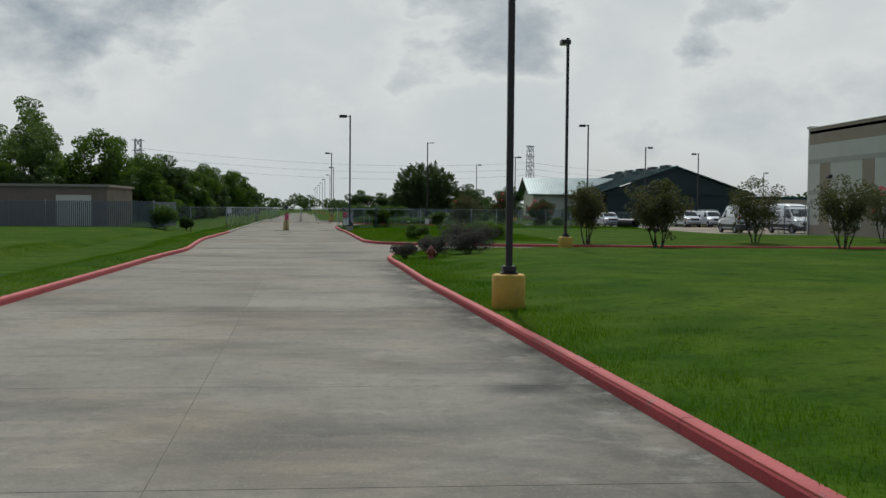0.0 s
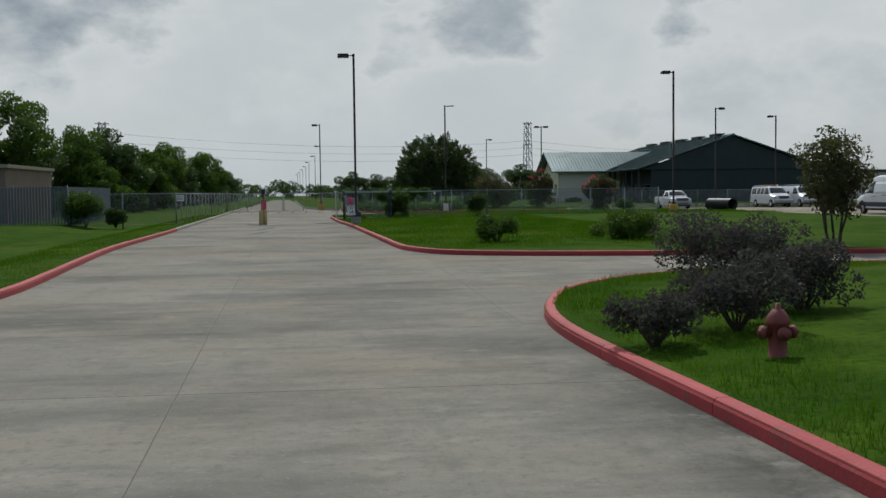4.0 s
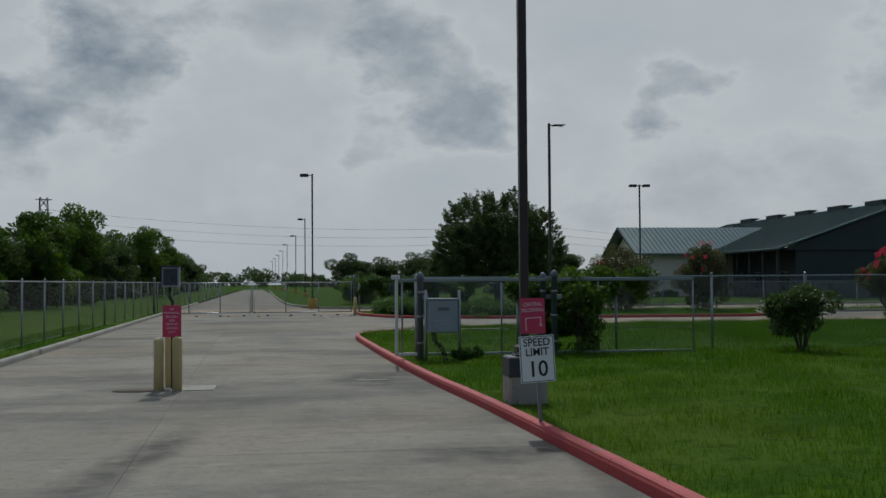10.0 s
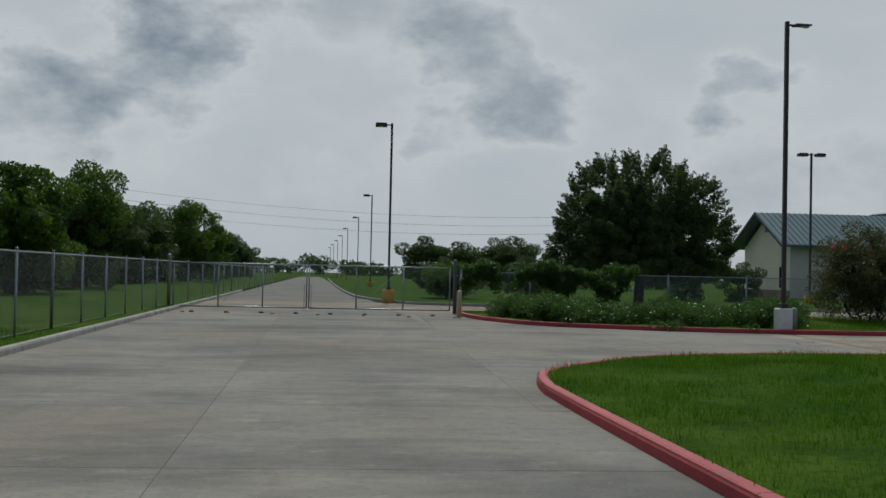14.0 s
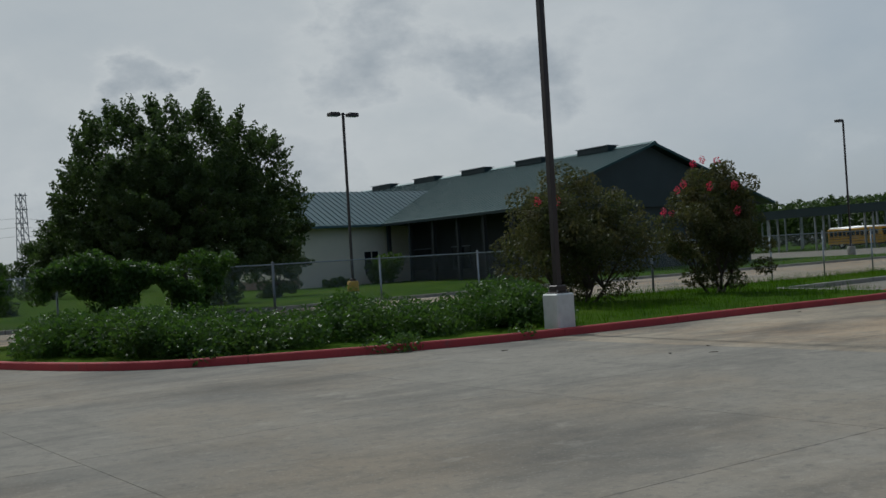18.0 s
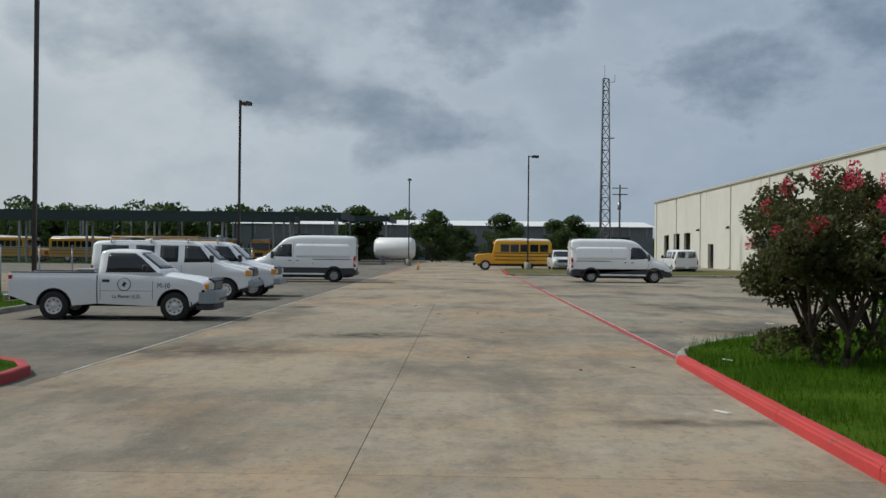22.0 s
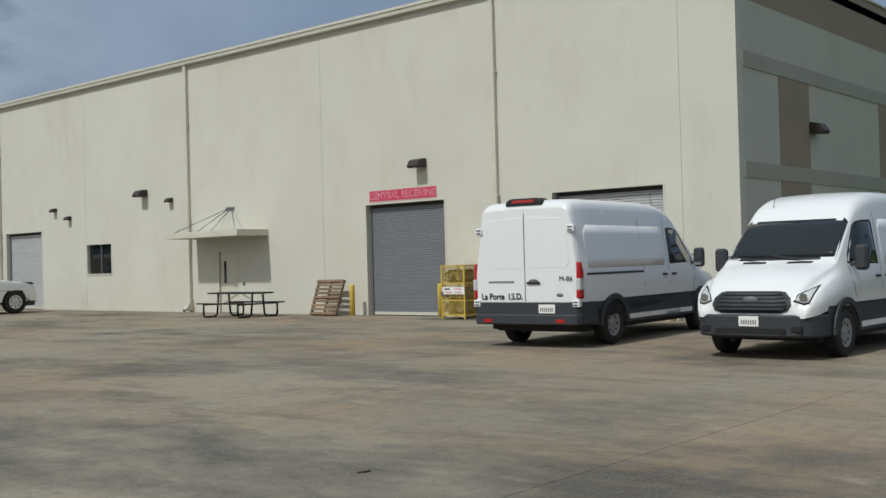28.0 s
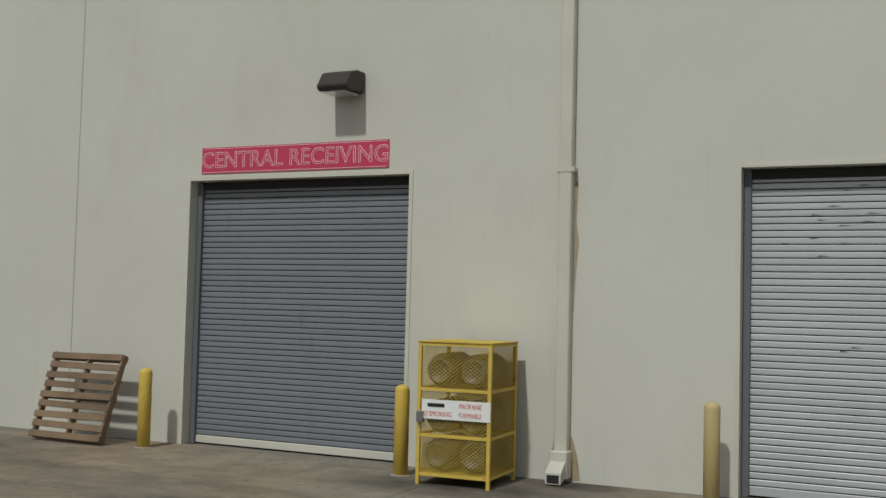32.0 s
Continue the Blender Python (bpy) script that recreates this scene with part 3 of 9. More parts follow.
def lathe(profile, n=20, axis="z", caps=True):
    """Turn (radius, height) pairs round an axis."""
    bm = bmesh.new()
    rings = []
    for r, h in profile:
        ring = []
        for i in range(n):
            a = 2 * math.pi * i / n
            c, s = r * math.cos(a), r * math.sin(a)
            ring.append(bm.verts.new((c, s, h) if axis == "z" else (h, c, s)))
        rings.append(ring)
    for ra, rb in zip(rings, rings[1:]):
        for i in range(n):
            f = bm.faces.new((ra[i], ra[(i + 1) % n], rb[(i + 1) % n], rb[i]))
            f.smooth = True
    if caps and profile[0][0] > 0:
        bm.faces.new(rings[0][::-1])
    if caps and profile[-1][0] > 0:
        bm.faces.new(rings[-1])
    bmesh.ops.recalc_face_normals(bm, faces=bm.faces[:])
    return bm


def lettering(text, size, mat, parent, m, name="lettering", label="", wide=1.0, align="CENTER", offset=0.0):
    """Text as a mesh; m places its middle, x along the line, y up the letters."""
    cu = bpy.data.curves.new(name, "FONT")
    cu.body, cu.size, cu.align_x, cu.align_y = text, size, align, "CENTER"
    cu.extrude, cu.offset = 0.002, offset
    cu.resolution_u = 3
    ob = bpy.data.objects.new(name, cu)
    scene.collection.objects.link(ob)
    dg = bpy.context.evaluated_depsgraph_get()
    me = bpy.data.meshes.new_from_object(ob.evaluated_get(dg))
    bpy.data.objects.remove(ob)
    bpy.data.curves.remove(cu)
    me.materials.clear()
    me.materials.append(MAT[mat])
    out = new(name, me)
    out.parent = parent
    out.matrix_basis = m @ Matrix.Diagonal((wide, 1, 1, 1))
    if label:
        out["label"] = label
    return out


def from_arrays(name, verts, faces, mat, parent=None, smooth=False):
    me = bpy.data.meshes.new(name)
    verts, faces = np.asarray(verts, dtype=np.float32), np.asarray(faces, dtype=np.int32)
    k = faces.shape[1]
    me.vertices.add(len(verts))
    me.vertices.foreach_set("co", verts.ravel())
    me.loops.add(faces.size)
    me.loops.foreach_set("vertex_index", faces.ravel())
    me.polygons.add(len(faces))
    me.polygons.foreach_set("loop_start", np.arange(0, faces.size, k, dtype=np.int32))
    me.update(calc_edges=True)
    me.materials.append(MAT[mat])
    ob = new(name, me)
    if parent is not None:
        ob.parent = parent
    return ob


# ---- ground, paving, kerbs, lawns ----
def drive_right(y):
    return 5.87 - 0.0499 * y


def drive_left(y):
    return -4.0 - 0.0415 * y


def in_poly(x, y, poly):
    inside, n = False, len(poly)
    for i in range(n):
        (x1, y1), (x2, y2) = poly[i], poly[(i + 1) % n]
        if (y1 > y) != (y2 > y) and x < (x2 - x1) * (y - y1) / (y2 - y1) + x1:
            inside = not inside
    return inside


def poly_dist(px, py, poly, closed=True):
    """Distance from many points to a line of points."""
    best = np.full(len(px), 1e9)
    pts = list(poly) + ([poly[0]] if closed else [])
    for (x1, y1), (x2, y2) in zip(pts, pts[1:]):
        dx, dy = x2 - x1, y2 - y1
        t = np.clip(((px - x1) * dx + (py - y1) * dy) / (dx * dx + dy * dy), 0, 1)
        best = np.minimum(best, np.hypot(px - x1 - t * dx, py - y1 - t * dy))
    return best


def rounded(points, steps=4):
    """A smooth line through corner points (Catmull-Rom)."""
    out, n = [], len(points)
    for i in range(n - 1):
        p0, p1, p2, p3 = (Vector(points[min(max(k, 0), n - 1)]) for k in (i - 1, i, i + 1, i + 2))
        for s in range(steps):
            t = s / steps
            v = 0.5 * (2 * p1 + (p2 - p0) * t + (2 * p0 - 5 * p1 + 4 * p2 - p3) * t * t + (3 * p1 - p0 - 3 * p2 + p3) * t ** 3)
            out.append((v.x, v.y))
    return out + [tuple(points[-1])]


ground = part("ground", box(-900, 1100, -600, 1400, -0.6, -0.04), "grass")
tagged(ground, "flat green grassland running out to the horizon", "ground", kind="structure")

LAWN_NEAR = rounded([(6.95, -34), (5.95, -12), (5.33, -0.5), (4.92, 6.5), (4.66, 13.5), (4.44, 18.3), (4.5, 20.8), (4.9, 22.9), (5.8, 25.3), (7.8, 27.6), (10.8, 29.2), (14.5, 30.0), (30, 30.2)])
NEAR_EDGE = list(LAWN_NEAR)
LAWN_NEAR = LAWN_NEAR + [(95, 30.2), (95, -34)]
FAR_EDGE = rounded([(95, 33.6), (30, 33.8), (15, 34.7), (8.6, 35.85), (6.05, 36.85), (4.75, 37.9), (4.08, 39.7), (3.72, 41.5), (3.4, 47.8), (2.52, 66), (2.02, 73), (1.68, 79.5), (1.4, 87), (1.42, 89.0), (1.75, 90.7), (2.7, 92.2), (4.2, 94.0), (6.7, 95.3), (10, 95.8), (16, 95.95), (25.4, 95.8)])
EAST_EDGE = rounded([(25.4, 95.8), (26.7, 95.5), (28.2, 94.75), (29.7, 93.7), (31.2, 92.1), (32.4, 90.2), (33.3, 88.0), (34.0, 84.5), (34.2, 76), (34.4, 66), (37, 63), (43.0, 62.5)])
LAWN_MID = FAR_EDGE + EAST_EDGE[1:] + [(43.6, 40), (95, 40)]
LEFT_EDGE = rounded([(-3.2, -42), (-4.0, -4), (-4.3, 11), (-4.52, 20), (-4.5, 26.5), (-4.72, 30), (-5.35, 36.5), (-5.95, 44), (-6.2, 52), (-6.42, 60)], 3)
LEFT_EDGE = LEFT_EDGE + [(drive_left(y), y) for y in range(66, 340, 6)]
LAWN_LEFT = LEFT_EDGE + [(-70, 336), (-70, -40)]
HEDGE_EDGE = rounded([(3.0, 119.0), (2.9, 115.6), (3.3, 112.6), (4.6, 109.2), (6.6, 107.7), (9.5, 106.5), (13, 106.05), (17.2, 105.95), (22.0, 105.6), (23.3, 105.95), (23.9, 106.6)])
LAWN_HEDGE = HEDGE_EDGE + [(24.6, 109.0), (25.5, 111.3), (40, 112.2), (86, 112.6), (86, 115.4), (25, 115.2), (12, 117.5)]
BEYOND_EDGE = rounded([(-9.6, 330), (-4.4, 200), (-2.0, 150), (-0.6, 138), (0.8, 132), (3.2, 129.5), (7.0, 129.0)])
LAWN_BEYOND = BEYOND_EDGE + [(20, 130.5), (34, 131), (70, 131.5), (74, 134), (74, 330)]


def lawn(name, poly, label, mat="grass", crown=0.16, edge=0.13, step=1.6, swale=None):
    """A turf sheet inside a kerb line that rises gently to a crown."""
    xs, ys = [p[0] for p in poly], [p[1] for p in poly]
    bm = bmesh.new()
    bm.faces.new([bm.verts.new((x, y, 0)) for x, y in poly])
    bmesh.ops.triangulate(bm, faces=bm.faces[:])
    for a, b, n in ((min(xs), max(xs), (1, 0, 0)), (min(ys), max(ys), (0, 1, 0))):
        k = a + step
        st = step
        while k < b:
            co = Vector(n) * k
            bmesh.ops.bisect_plane(bm, geom=bm.verts[:] + bm.edges[:] + bm.faces[:], plane_co=co, plane_no=n)
            st = step if abs(k) < 60 else step * 6
            k += st if n[1] == 0 else (step if k < 125 else step * 10)
    px, py = np.array([v.co.x for v in bm.verts]), np.array([v.co.y for v in bm.verts])
    d = poly_dist(px, py, poly)
    for v, dd in zip(bm.verts, d):
        t = min(dd / 5.0, 1.0)
        z = edge + crown * t * t * (3 - 2 * t) + (0.035 * noise.noise((v.co.x * 0.35, v.co.y * 0.35, 0)) if dd > 0.4 else 0)
        if swale:
            z -= swale * max(0.0, 1 - abs(dd - 4.2) / 2.6) ** 1.0
        v.co.z = z
    for f in bm.faces:
        f.smooth = True
        if f.normal.z < 0:
            f.normal_flip()
    ob = part(name, bm, mat)
    return tagged(ob, label, "lawn", kind="structure")


lawn("lawn_1", LAWN_NEAR, "mown green lawn behind a red painted kerb", crown=0.22)
lawn("lawn_2", LAWN_MID, "broad green lawn with longer tufts and shrubs", crown=0.10)
lawn("lawn_3", LAWN_LEFT, "grass verge with a shallow ditch beside the drive", crown=0.12, swale=0.55, step=2.0)
lawn("lawn_4", LAWN_HEDGE, "narrow planted island with vines and rough grass", crown=0.12)
lawn("lawn_5", LAWN_BEYOND, "lawn round the green-roofed building", crown=0.10, step=3.0)
lawn("lawn_6", rounded([(86.5, 95.4), (88, 95.9), (106, 95.6), (112, 92), (112, 70.5)]) + [(90, 70.2), (88.5, 73), (87, 80), (86, 90)], "small worn grass island beside the parked vehicles", "dry_grass", crown=0.1)

base = part("pavement", prism([(drive_left(-40) - 0.5, -40), (95, -40), (190, -40), (190, 132), (drive_left(132) - 0.5, 132)], "z", -0.2, -0.006), "joint")
tagged(base, "concrete paving of the drive and yard with dark joints", "paving", kind="structure")
far_drive = prism([(-19, 380), (-9.9, 132), (6.5, 128.6), (40, 129.5), (120, 131), (120, 200), (75, 200), (75, 133), (-0.5, 133), (-13.5, 380)], "z", -0.2, -0.004)
tagged(part("road", far_drive, "concrete"), "concrete drive running on beyond the closed gate", "road", kind="structure")


def slab(x, y0, y1):
    """One slab of the drive, between two long joints."""
    g = 0.006
    (a0, b0), (a1, b1) = x(y0), x(y1)
    return prism([(a0 + g, y0 + g), (b0 - g, y0 + g), (b1 - g, y1 - g), (a1 + g, y1 - g)], "z", -0.19, 0.0)


def kerb(name, line, mats, parent, height=0.15, width=0.16, seg=3.0):
    """Kerb stones along a line, each a piece with a rounded top edge."""
    pts = [Vector((x, y, 0)) for x, y in line]
    dist = [0.0]
    for a, b in zip(pts, pts[1:]):
        dist.append(dist[-1] + (b - a).length)

    def at(s):
        for i in range(len(pts) - 1):
            if s <= dist[i + 1] or i == len(pts) - 2:
                return pts[i].lerp(pts[i + 1], (s - dist[i]) / max(dist[i + 1] - dist[i], 1e-6))

    def normal(s):
        d = (at(min(s + 0.25, dist[-1])) - at(max(s - 0.25, 0.0))).normalized()
        return Vector((d.y, -d.x, 0))

    prof = [(-0.02, -0.19), (-0.012, height - 0.05), (0.008, height - 0.012), (0.035, height), (width - 0.02, height), (width, height - 0.02), (width, -0.19)]
    n = max(1, round(dist[-1] / seg))
    for i in range(n):
        s0, s1 = dist[-1] * i / n + 0.006, dist[-1] * (i + 1) / n - 0.006
        bm = bmesh.new()
        rings = []
        k = 4
        for j in range(k + 1):
            s = s0 + (s1 - s0) * j / k
            p, nn = at(s), normal(s)
            jit = 0.004 * noise.noise((s, 3.1, 0))
            rings.append([bm.verts.new(p + nn * u + Vector((0, 0, z + jit))) for u, z in prof])
        for ra, rb in zip(rings, rings[1:]):
            for q in range(len(prof)):
                bm.faces.new((ra[q], ra[(q + 1) % len(prof)], rb[(q + 1) % len(prof)], rb[q]))
        bm.faces.new(rings[0][::-1])
        bm.faces.new(rings[-1])
        bmesh.ops.recalc_face_normals(bm, faces=bm.faces[:])
        part(name, bm, mats(at((s0 + s1) / 2)), parent)


def kerb_run(line, label, mats):
    run = thing("kerb", label, "kerb", kind="structure")
    kerb("kerb_stone", line, mats, run)


red = lambda p: "kerb_red"  # noqa: E731
kerb_run(NEAR_EDGE, "red painted concrete kerb round the near lawn", red)
kerb_run(FAR_EDGE[12:], "red painted concrete kerb along the drive", lambda p: "kerb_bright" if p.x > 6 and p.y > 60 else "kerb_red")
kerb_run(EAST_EDGE, "bare grey concrete kerb round the end of the lawn", lambda p: "kerb_bright" if p.x < 26.4 else "kerb_grey")
kerb_run(FAR_EDGE[:13], "red kerb along the side road", red)
kerb_run([(x, y) for x, y in LEFT_EDGE if y < 160][::-1], "long kerb beside the ditch, red fading to bare concrete", lambda p: "kerb_red" if p.y < 62 else "kerb_grey")
kerb_run(HEDGE_EDGE, "red kerb in front of the vine hedge", red)
kerb_run([(23.9, 106.6), (24.6, 109.0), (25.5, 111.3), (40, 112.2), (86, 112.6)], "bare concrete kerb behind the parked trucks", lambda p: "kerb_grey")
kerb_run(BEYOND_EDGE, "bare concrete kerb beyond the gate", lambda p: "kerb_grey")
kerb_run([(112, 70.5), (112, 92), (106, 95.6), (88, 95.9), (86.5, 95.4), (86, 90), (87, 80), (88.5, 73), (90, 70.2)], "kerb of the small grass island", lambda p: "kerb_red" if p.y > 95 else "kerb_grey")
kerb_run([(7, 129.0), (20, 130.4), (34, 130.9), (70, 131.4)], "far kerb of the inner road", lambda p: "kerb_grey")


# ---- street lamps ----
def lamp_post(loc, label, base_mat="footing", height=9.9, arms=(180,), base_h=0.60, led=False, base_r=0.325, ground_z=0.2, square=0.0):
    post = thing("street_lamp", label, "street lamp", "lot and drive lamps", (loc[0], loc[1], ground_z))
    if square:
        part("base", box(-square, square, -square, square, -0.5, base_h, 0.03), base_mat, post, "pale concrete footing")
    else:
        part("base", lathe([(base_r, -0.5), (base_r, base_h - 0.04), (base_r - 0.04, base_h)], 20), base_mat, post, "painted round concrete footing")
    if square == 0.28:
        part("black_band", box(-0.284, 0.284, -0.284, 0.284, base_h * 0.5, base_h + 0.006, 0.02), "cladding", post, "blackened upper half of the footing")
    part("base_plate", box(-0.16, 0.16, -0.16, 0.16, base_h, base_h + 0.03, 0.004), "pole", post)
    part("base_cover", box(-0.13, 0.13, -0.13, 0.13, base_h + 0.03, base_h + 0.16, 0.02), "pole", post)
    part("pole", bevelled(add_prism(bmesh.new(), [(-0.062, -0.062), (0.062, -0.062), (0.062, 0.062), (-0.062, 0.062)], "z", base_h + 0.03, height), 0.008), "pole", post)
    for sx in (-0.12, 0.12):
        for sy in (-0.12, 0.12):
            part("bolt", rod((sx, sy, base_h + 0.02), (sx, sy, base_h + 0.07), 0.016, n=6), "galv", post)
    for a in arms:
        c, s = math.cos(radians(a)), math.sin(radians(a))
        arm = part("arm", rod((0, 0, height - 0.1), (c * 0.35, s * 0.35, height - 0.1), 0.035), "pole", post)
        if led:
            bm = prism([(0.3, height - 0.13), (0.95, height - 0.05), (0.95, height + 0.0), (0.3, height - 0.04)], "y", -0.13, 0.13, 0.01)
        else:
            bm = prism([(0.28, height - 0.22), (0.92, height - 0.22), (0.92, height - 0.04), (0.84, height), (0.34, height), (0.28, height - 0.04)], "y", -0.21, 0.21, 0.012)
        head = part("lamp_head", bm, "pole", post)
        head.matrix_basis = pose(0, 0, 0, 0, 0, a)
        part("lens", box(0.34, 0.86, -0.16, 0.16, height - 0.225, height - 0.215) if not led else box(0.4, 0.9, -0.1, 0.1, height - 0.105, height - 0.1), "clearlamp", head)
    return post


YB = "dark square lamp post on a yellow painted concrete footing"
lamp_post((6.0, -1.95), YB, arms=(180,))
lamp_post((12.83, 25.9), YB, arms=(90,), height=9.7)
lamp_post((2.9, 68.1), "dark lamp post on a blackened concrete footing beside the sign", "kerb_grey", arms=(180,), height=9.7, square=0.28)
lamp_post((26.7, 82.7), YB, arms=(180,), height=10.4)
for x, y in ((0.2, 132.2), (-0.4, 187), (-2.0, 234), (-4.2, 276), (-6.0, 318), (-8.0, 358), (-10.2, 400), (-12.4, 442)):
    lamp_post((x, y), "dark lamp post with a yellow footing along the far drive", arms=(180,), ground_z=0.15)
lamp_post((12.26, 106.34), "tall lamp post with a slim arm on a white concrete footing", "whitepaint", arms=(20,), led=True, height=9.9, base_h=0.62, square=0.23)
lamp_post((28.6, 141.9), "dark twin lamp post on the building lawn", arms=(0, 180), height=10.1)
lamp_post((41.2, 113.0), "dark lamp post on a concrete footing behind the parked trucks", "kerb_grey", arms=(-20,), height=10.1)
lamp_post((50.2, 118.8), "dark lamp post on a concrete footing by the inner road", "kerb_grey", arms=(160,), height=9.7)
lamp_post((65.8, 111.7), "dark lamp post on a concrete footing behind the parked vans", "kerb_grey", arms=(-20,), height=9.8)
lamp_post((104.7, 93.4), "dark lamp post on the small grass island", "kerb_grey", arms=(-90,), height=10.4)
lamp_post((77.3, 142.6), "dark lamp post near the bus canopies", "kerb_grey", arms=(180,), height=11.2)
lamp_post((89.0, 138.3), "dark lamp post near the bus canopies", "kerb_grey", arms=(0,), height=9.6)
lamp_post((130, 105.6), "slim lamp post at the far end of the yard", "kerb_grey", arms=(0,), height=9.9)
lamp_post((27.3, 182), "dark lamp post beyond the beige wing", "kerb_grey", arms=(0,), height=10.5)
lamp_post((62, 190), "dark lamp post behind the green building", "kerb_grey", arms=(0,), height=9.9)
lamp_post((88, 190), "dark lamp post behind the green building", "kerb_grey", arms=(0,), height=9.9)


# ---- warehouse ----
WY, WX0, WX1, WH = 69.67, 43.8, 172.0, 9.45
OPENINGS = [  # x0, x1, z0, z1
    (45.85, 49.4, 0.0, 3.55), (53.27, 56.7, 0.0, 3.6), (63.25, 64.45, 0.0, 2.3), (71.55, 73.5, 1.5, 2.83),
    (77.2, 80.55, 0.0, 3.55), (82.6, 85.4, 0.0, 3.1), (91.9, 93.0, 0.0, 2.25), (97.4, 101.0, 0.0, 3.4),
    (133.4, 136.3, 0.0, 2.95), (146.2, 150.2, 0.0, 4.5), (153.0, 157.2, 0.0, 4.5), (160.5, 164.2, 0.0, 4.4)]
warehouse = thing("warehouse", "long cream tilt-wall warehouse with roller doors and downspouts", "building", loc=(0, 0, 0))


def wall_with_holes():
    bm = bmesh.new()
    xs = sorted({WX0, WX1, *(v for o in OPENINGS for v in o[:2])})
    for a, b in zip(xs, xs[1:]):
        m = (a + b) / 2
        hole = next((o for o in OPENINGS if o[0] < m < o[1]), None)
        spans = [(-0.3, WH)] if not hole else ([(hole[3], WH)] + ([(-0.3, hole[2])] if hole[2] > 0 else []))
        for z0, z1 in spans:
            add_box(bm, a, b, WY - 0.3, WY, z0, z1)
    bmesh.ops.remove_doubles(bm, verts=bm.verts[:], dist=0.0005)
    return bm


part("wall", wall_with_holes(), "stucco", warehouse)
part("back_wall", box(WX0, WX1, 10.0, 10.3, -0.3, WH), "greywall", warehouse)
part("far_end_wall", box(WX1 - 0.3, WX1, 10.3, WY - 0.3, -0.3, WH), "stucco", warehouse)
part("roof", box(WX0, WX1, 10, WY - 0.3, WH - 0.5, WH - 0.25), "steelgrey", warehouse)
# west face with its paint bands
for z0, z1, m in ((-0.3, 0.9, "brownwall"), (0.9, 3.55, "greywall"), (3.55, 3.95, "bandwall"), (3.95, 6.3, "greywall"), (6.3, 6.7, "bandwall"), (6.7, 8.0, "greywall"), (8.0, WH, "brownwall")):
    proud = 0.03 if m == "bandwall" else 0.0
    part("west_wall_panel", box(WX0 - proud, WX0 + 0.3, 10.3, WY - 0.3, z0, z1), m, warehouse, "banded grey-brown side wall")
for y in (66.2, 58.5, 51, 43, 35, 27):
    part("west_pilaster", box(WX0 - 0.02, WX0, y - 1.0, y + 1.0, 0.9, 3.55), "brownwall", warehouse)
    part("west_pilaster", box(WX0 - 0.02, WX0, y - 1.0, y + 1.0, 3.95, 6.3), "brownwall", warehouse)
part("west_parapet_cap", box(WX0 - 0.05, WX0 + 0.32, 10.0, WY - 0.33, WH, WH + 0.08, 0.01), "trim", warehouse)
part("eave_gutter", prism([(WY - 0.33, WH - 0.02), (WY + 0.17, WH - 0.02), (WY + 0.2, WH + 0.2), (WY - 0.33, WH + 0.24)], "x", WX0 - 0.05, WX1 + 0.05, 0.01), "trim", warehouse, "cream metal eave gutter")
part("gutter_lip", box(WX0 - 0.05, WX1 + 0.05, WY + 0.2, WY + 0.215, WH + 0.12, WH + 0.205), "trim", warehouse)
part("wall_joint", box(WX0 + 1.55, WX0 + 1.565, WY, WY + 0.002, 0.02, WH - 0.05), "stain", warehouse)
for i in range(9):
    x = 51.28 + 14.85 * i
    if x < WX1 - 1:
        spout = part("downspout", box(x - 0.075, x + 0.075, WY + 0.004, WY + 0.13, 0.32, WH - 0.02, 0.012), "trim", warehouse, "square cream downspout")
        part("boot", box(x - 0.1, x + 0.1, WY + 0.004, WY + 0.2, 0.05, 0.36, 0.012), "trim", spout)
        part("outlet", prism([(WY + 0.13, 0.3), (WY + 0.36, 0.14), (WY + 0.36, 0.02), (WY + 0.13, 0.1)], "x", x - 0.09, x + 0.09), "trim", spout)
        for z in (3.5, 7.1):
            part("strap", box(x - 0.11, x + 0.11, WY + 0.004, WY + 0.137, z, z + 0.05), "trim", spout)
        part("stain_streak", prism([(x - 0.085, 3.42), (x - 0.12, 3.36), (x - 0.105, 2.95), (x - 0.14, 2.7), (x - 0.12, 2.5), (x - 0.1, 2.2), (x - 0.085, 1.9)], "y", WY + 0.001, WY + 0.003), "stain", warehouse)
        part("stain_streak", prism([(x - 0.2, 0.02), (x + 0.16, 0.02), (x + 0.14, 0.35), (x + 0.09, 0.6), (x - 0.1, 0.5), (x - 0.16, 0.3)], "y", WY + 0.001, WY + 0.003), "stain", warehouse)
        # black plate painted on the solid outlet as the shade of its opening
        part("outlet_shade_plate", box(x - 0.07, x + 0.07, WY + 0.355, WY + 0.363, 0.03, 0.12), "seal", spout)
    xj = x + 7.4
    if xj < WX1 - 1:
        part("wall_joint", box(xj - 0.008, xj + 0.008, WY, WY + 0.003, 0.02, WH - 0.05), "bandwall", warehouse)
rng = random.Random(5)
for k in range(22):
    x = rng.uniform(90, 166)
    part("stain_streak", box(x, x + rng.uniform(0.05, 0.14), WY + 0.001, WY + 0.004, WH - rng.uniform(0.6, 2.6), WH - 0.04), "stain", warehouse)
for x, y in ((78, 60), (80.5, 60), (83, 60)):
    unit = part("roof_unit", box(x, x + 2.0, y, y + 2.2, WH - 0.25, WH + 1.15, 0.04), "boxgrey", warehouse, "grey rooftop air unit")
    part("vent", box(x + 0.2, x + 1.8, y + 2.2, y + 2.22, WH + 0.1, WH + 0.9), "steelgrey", unit)
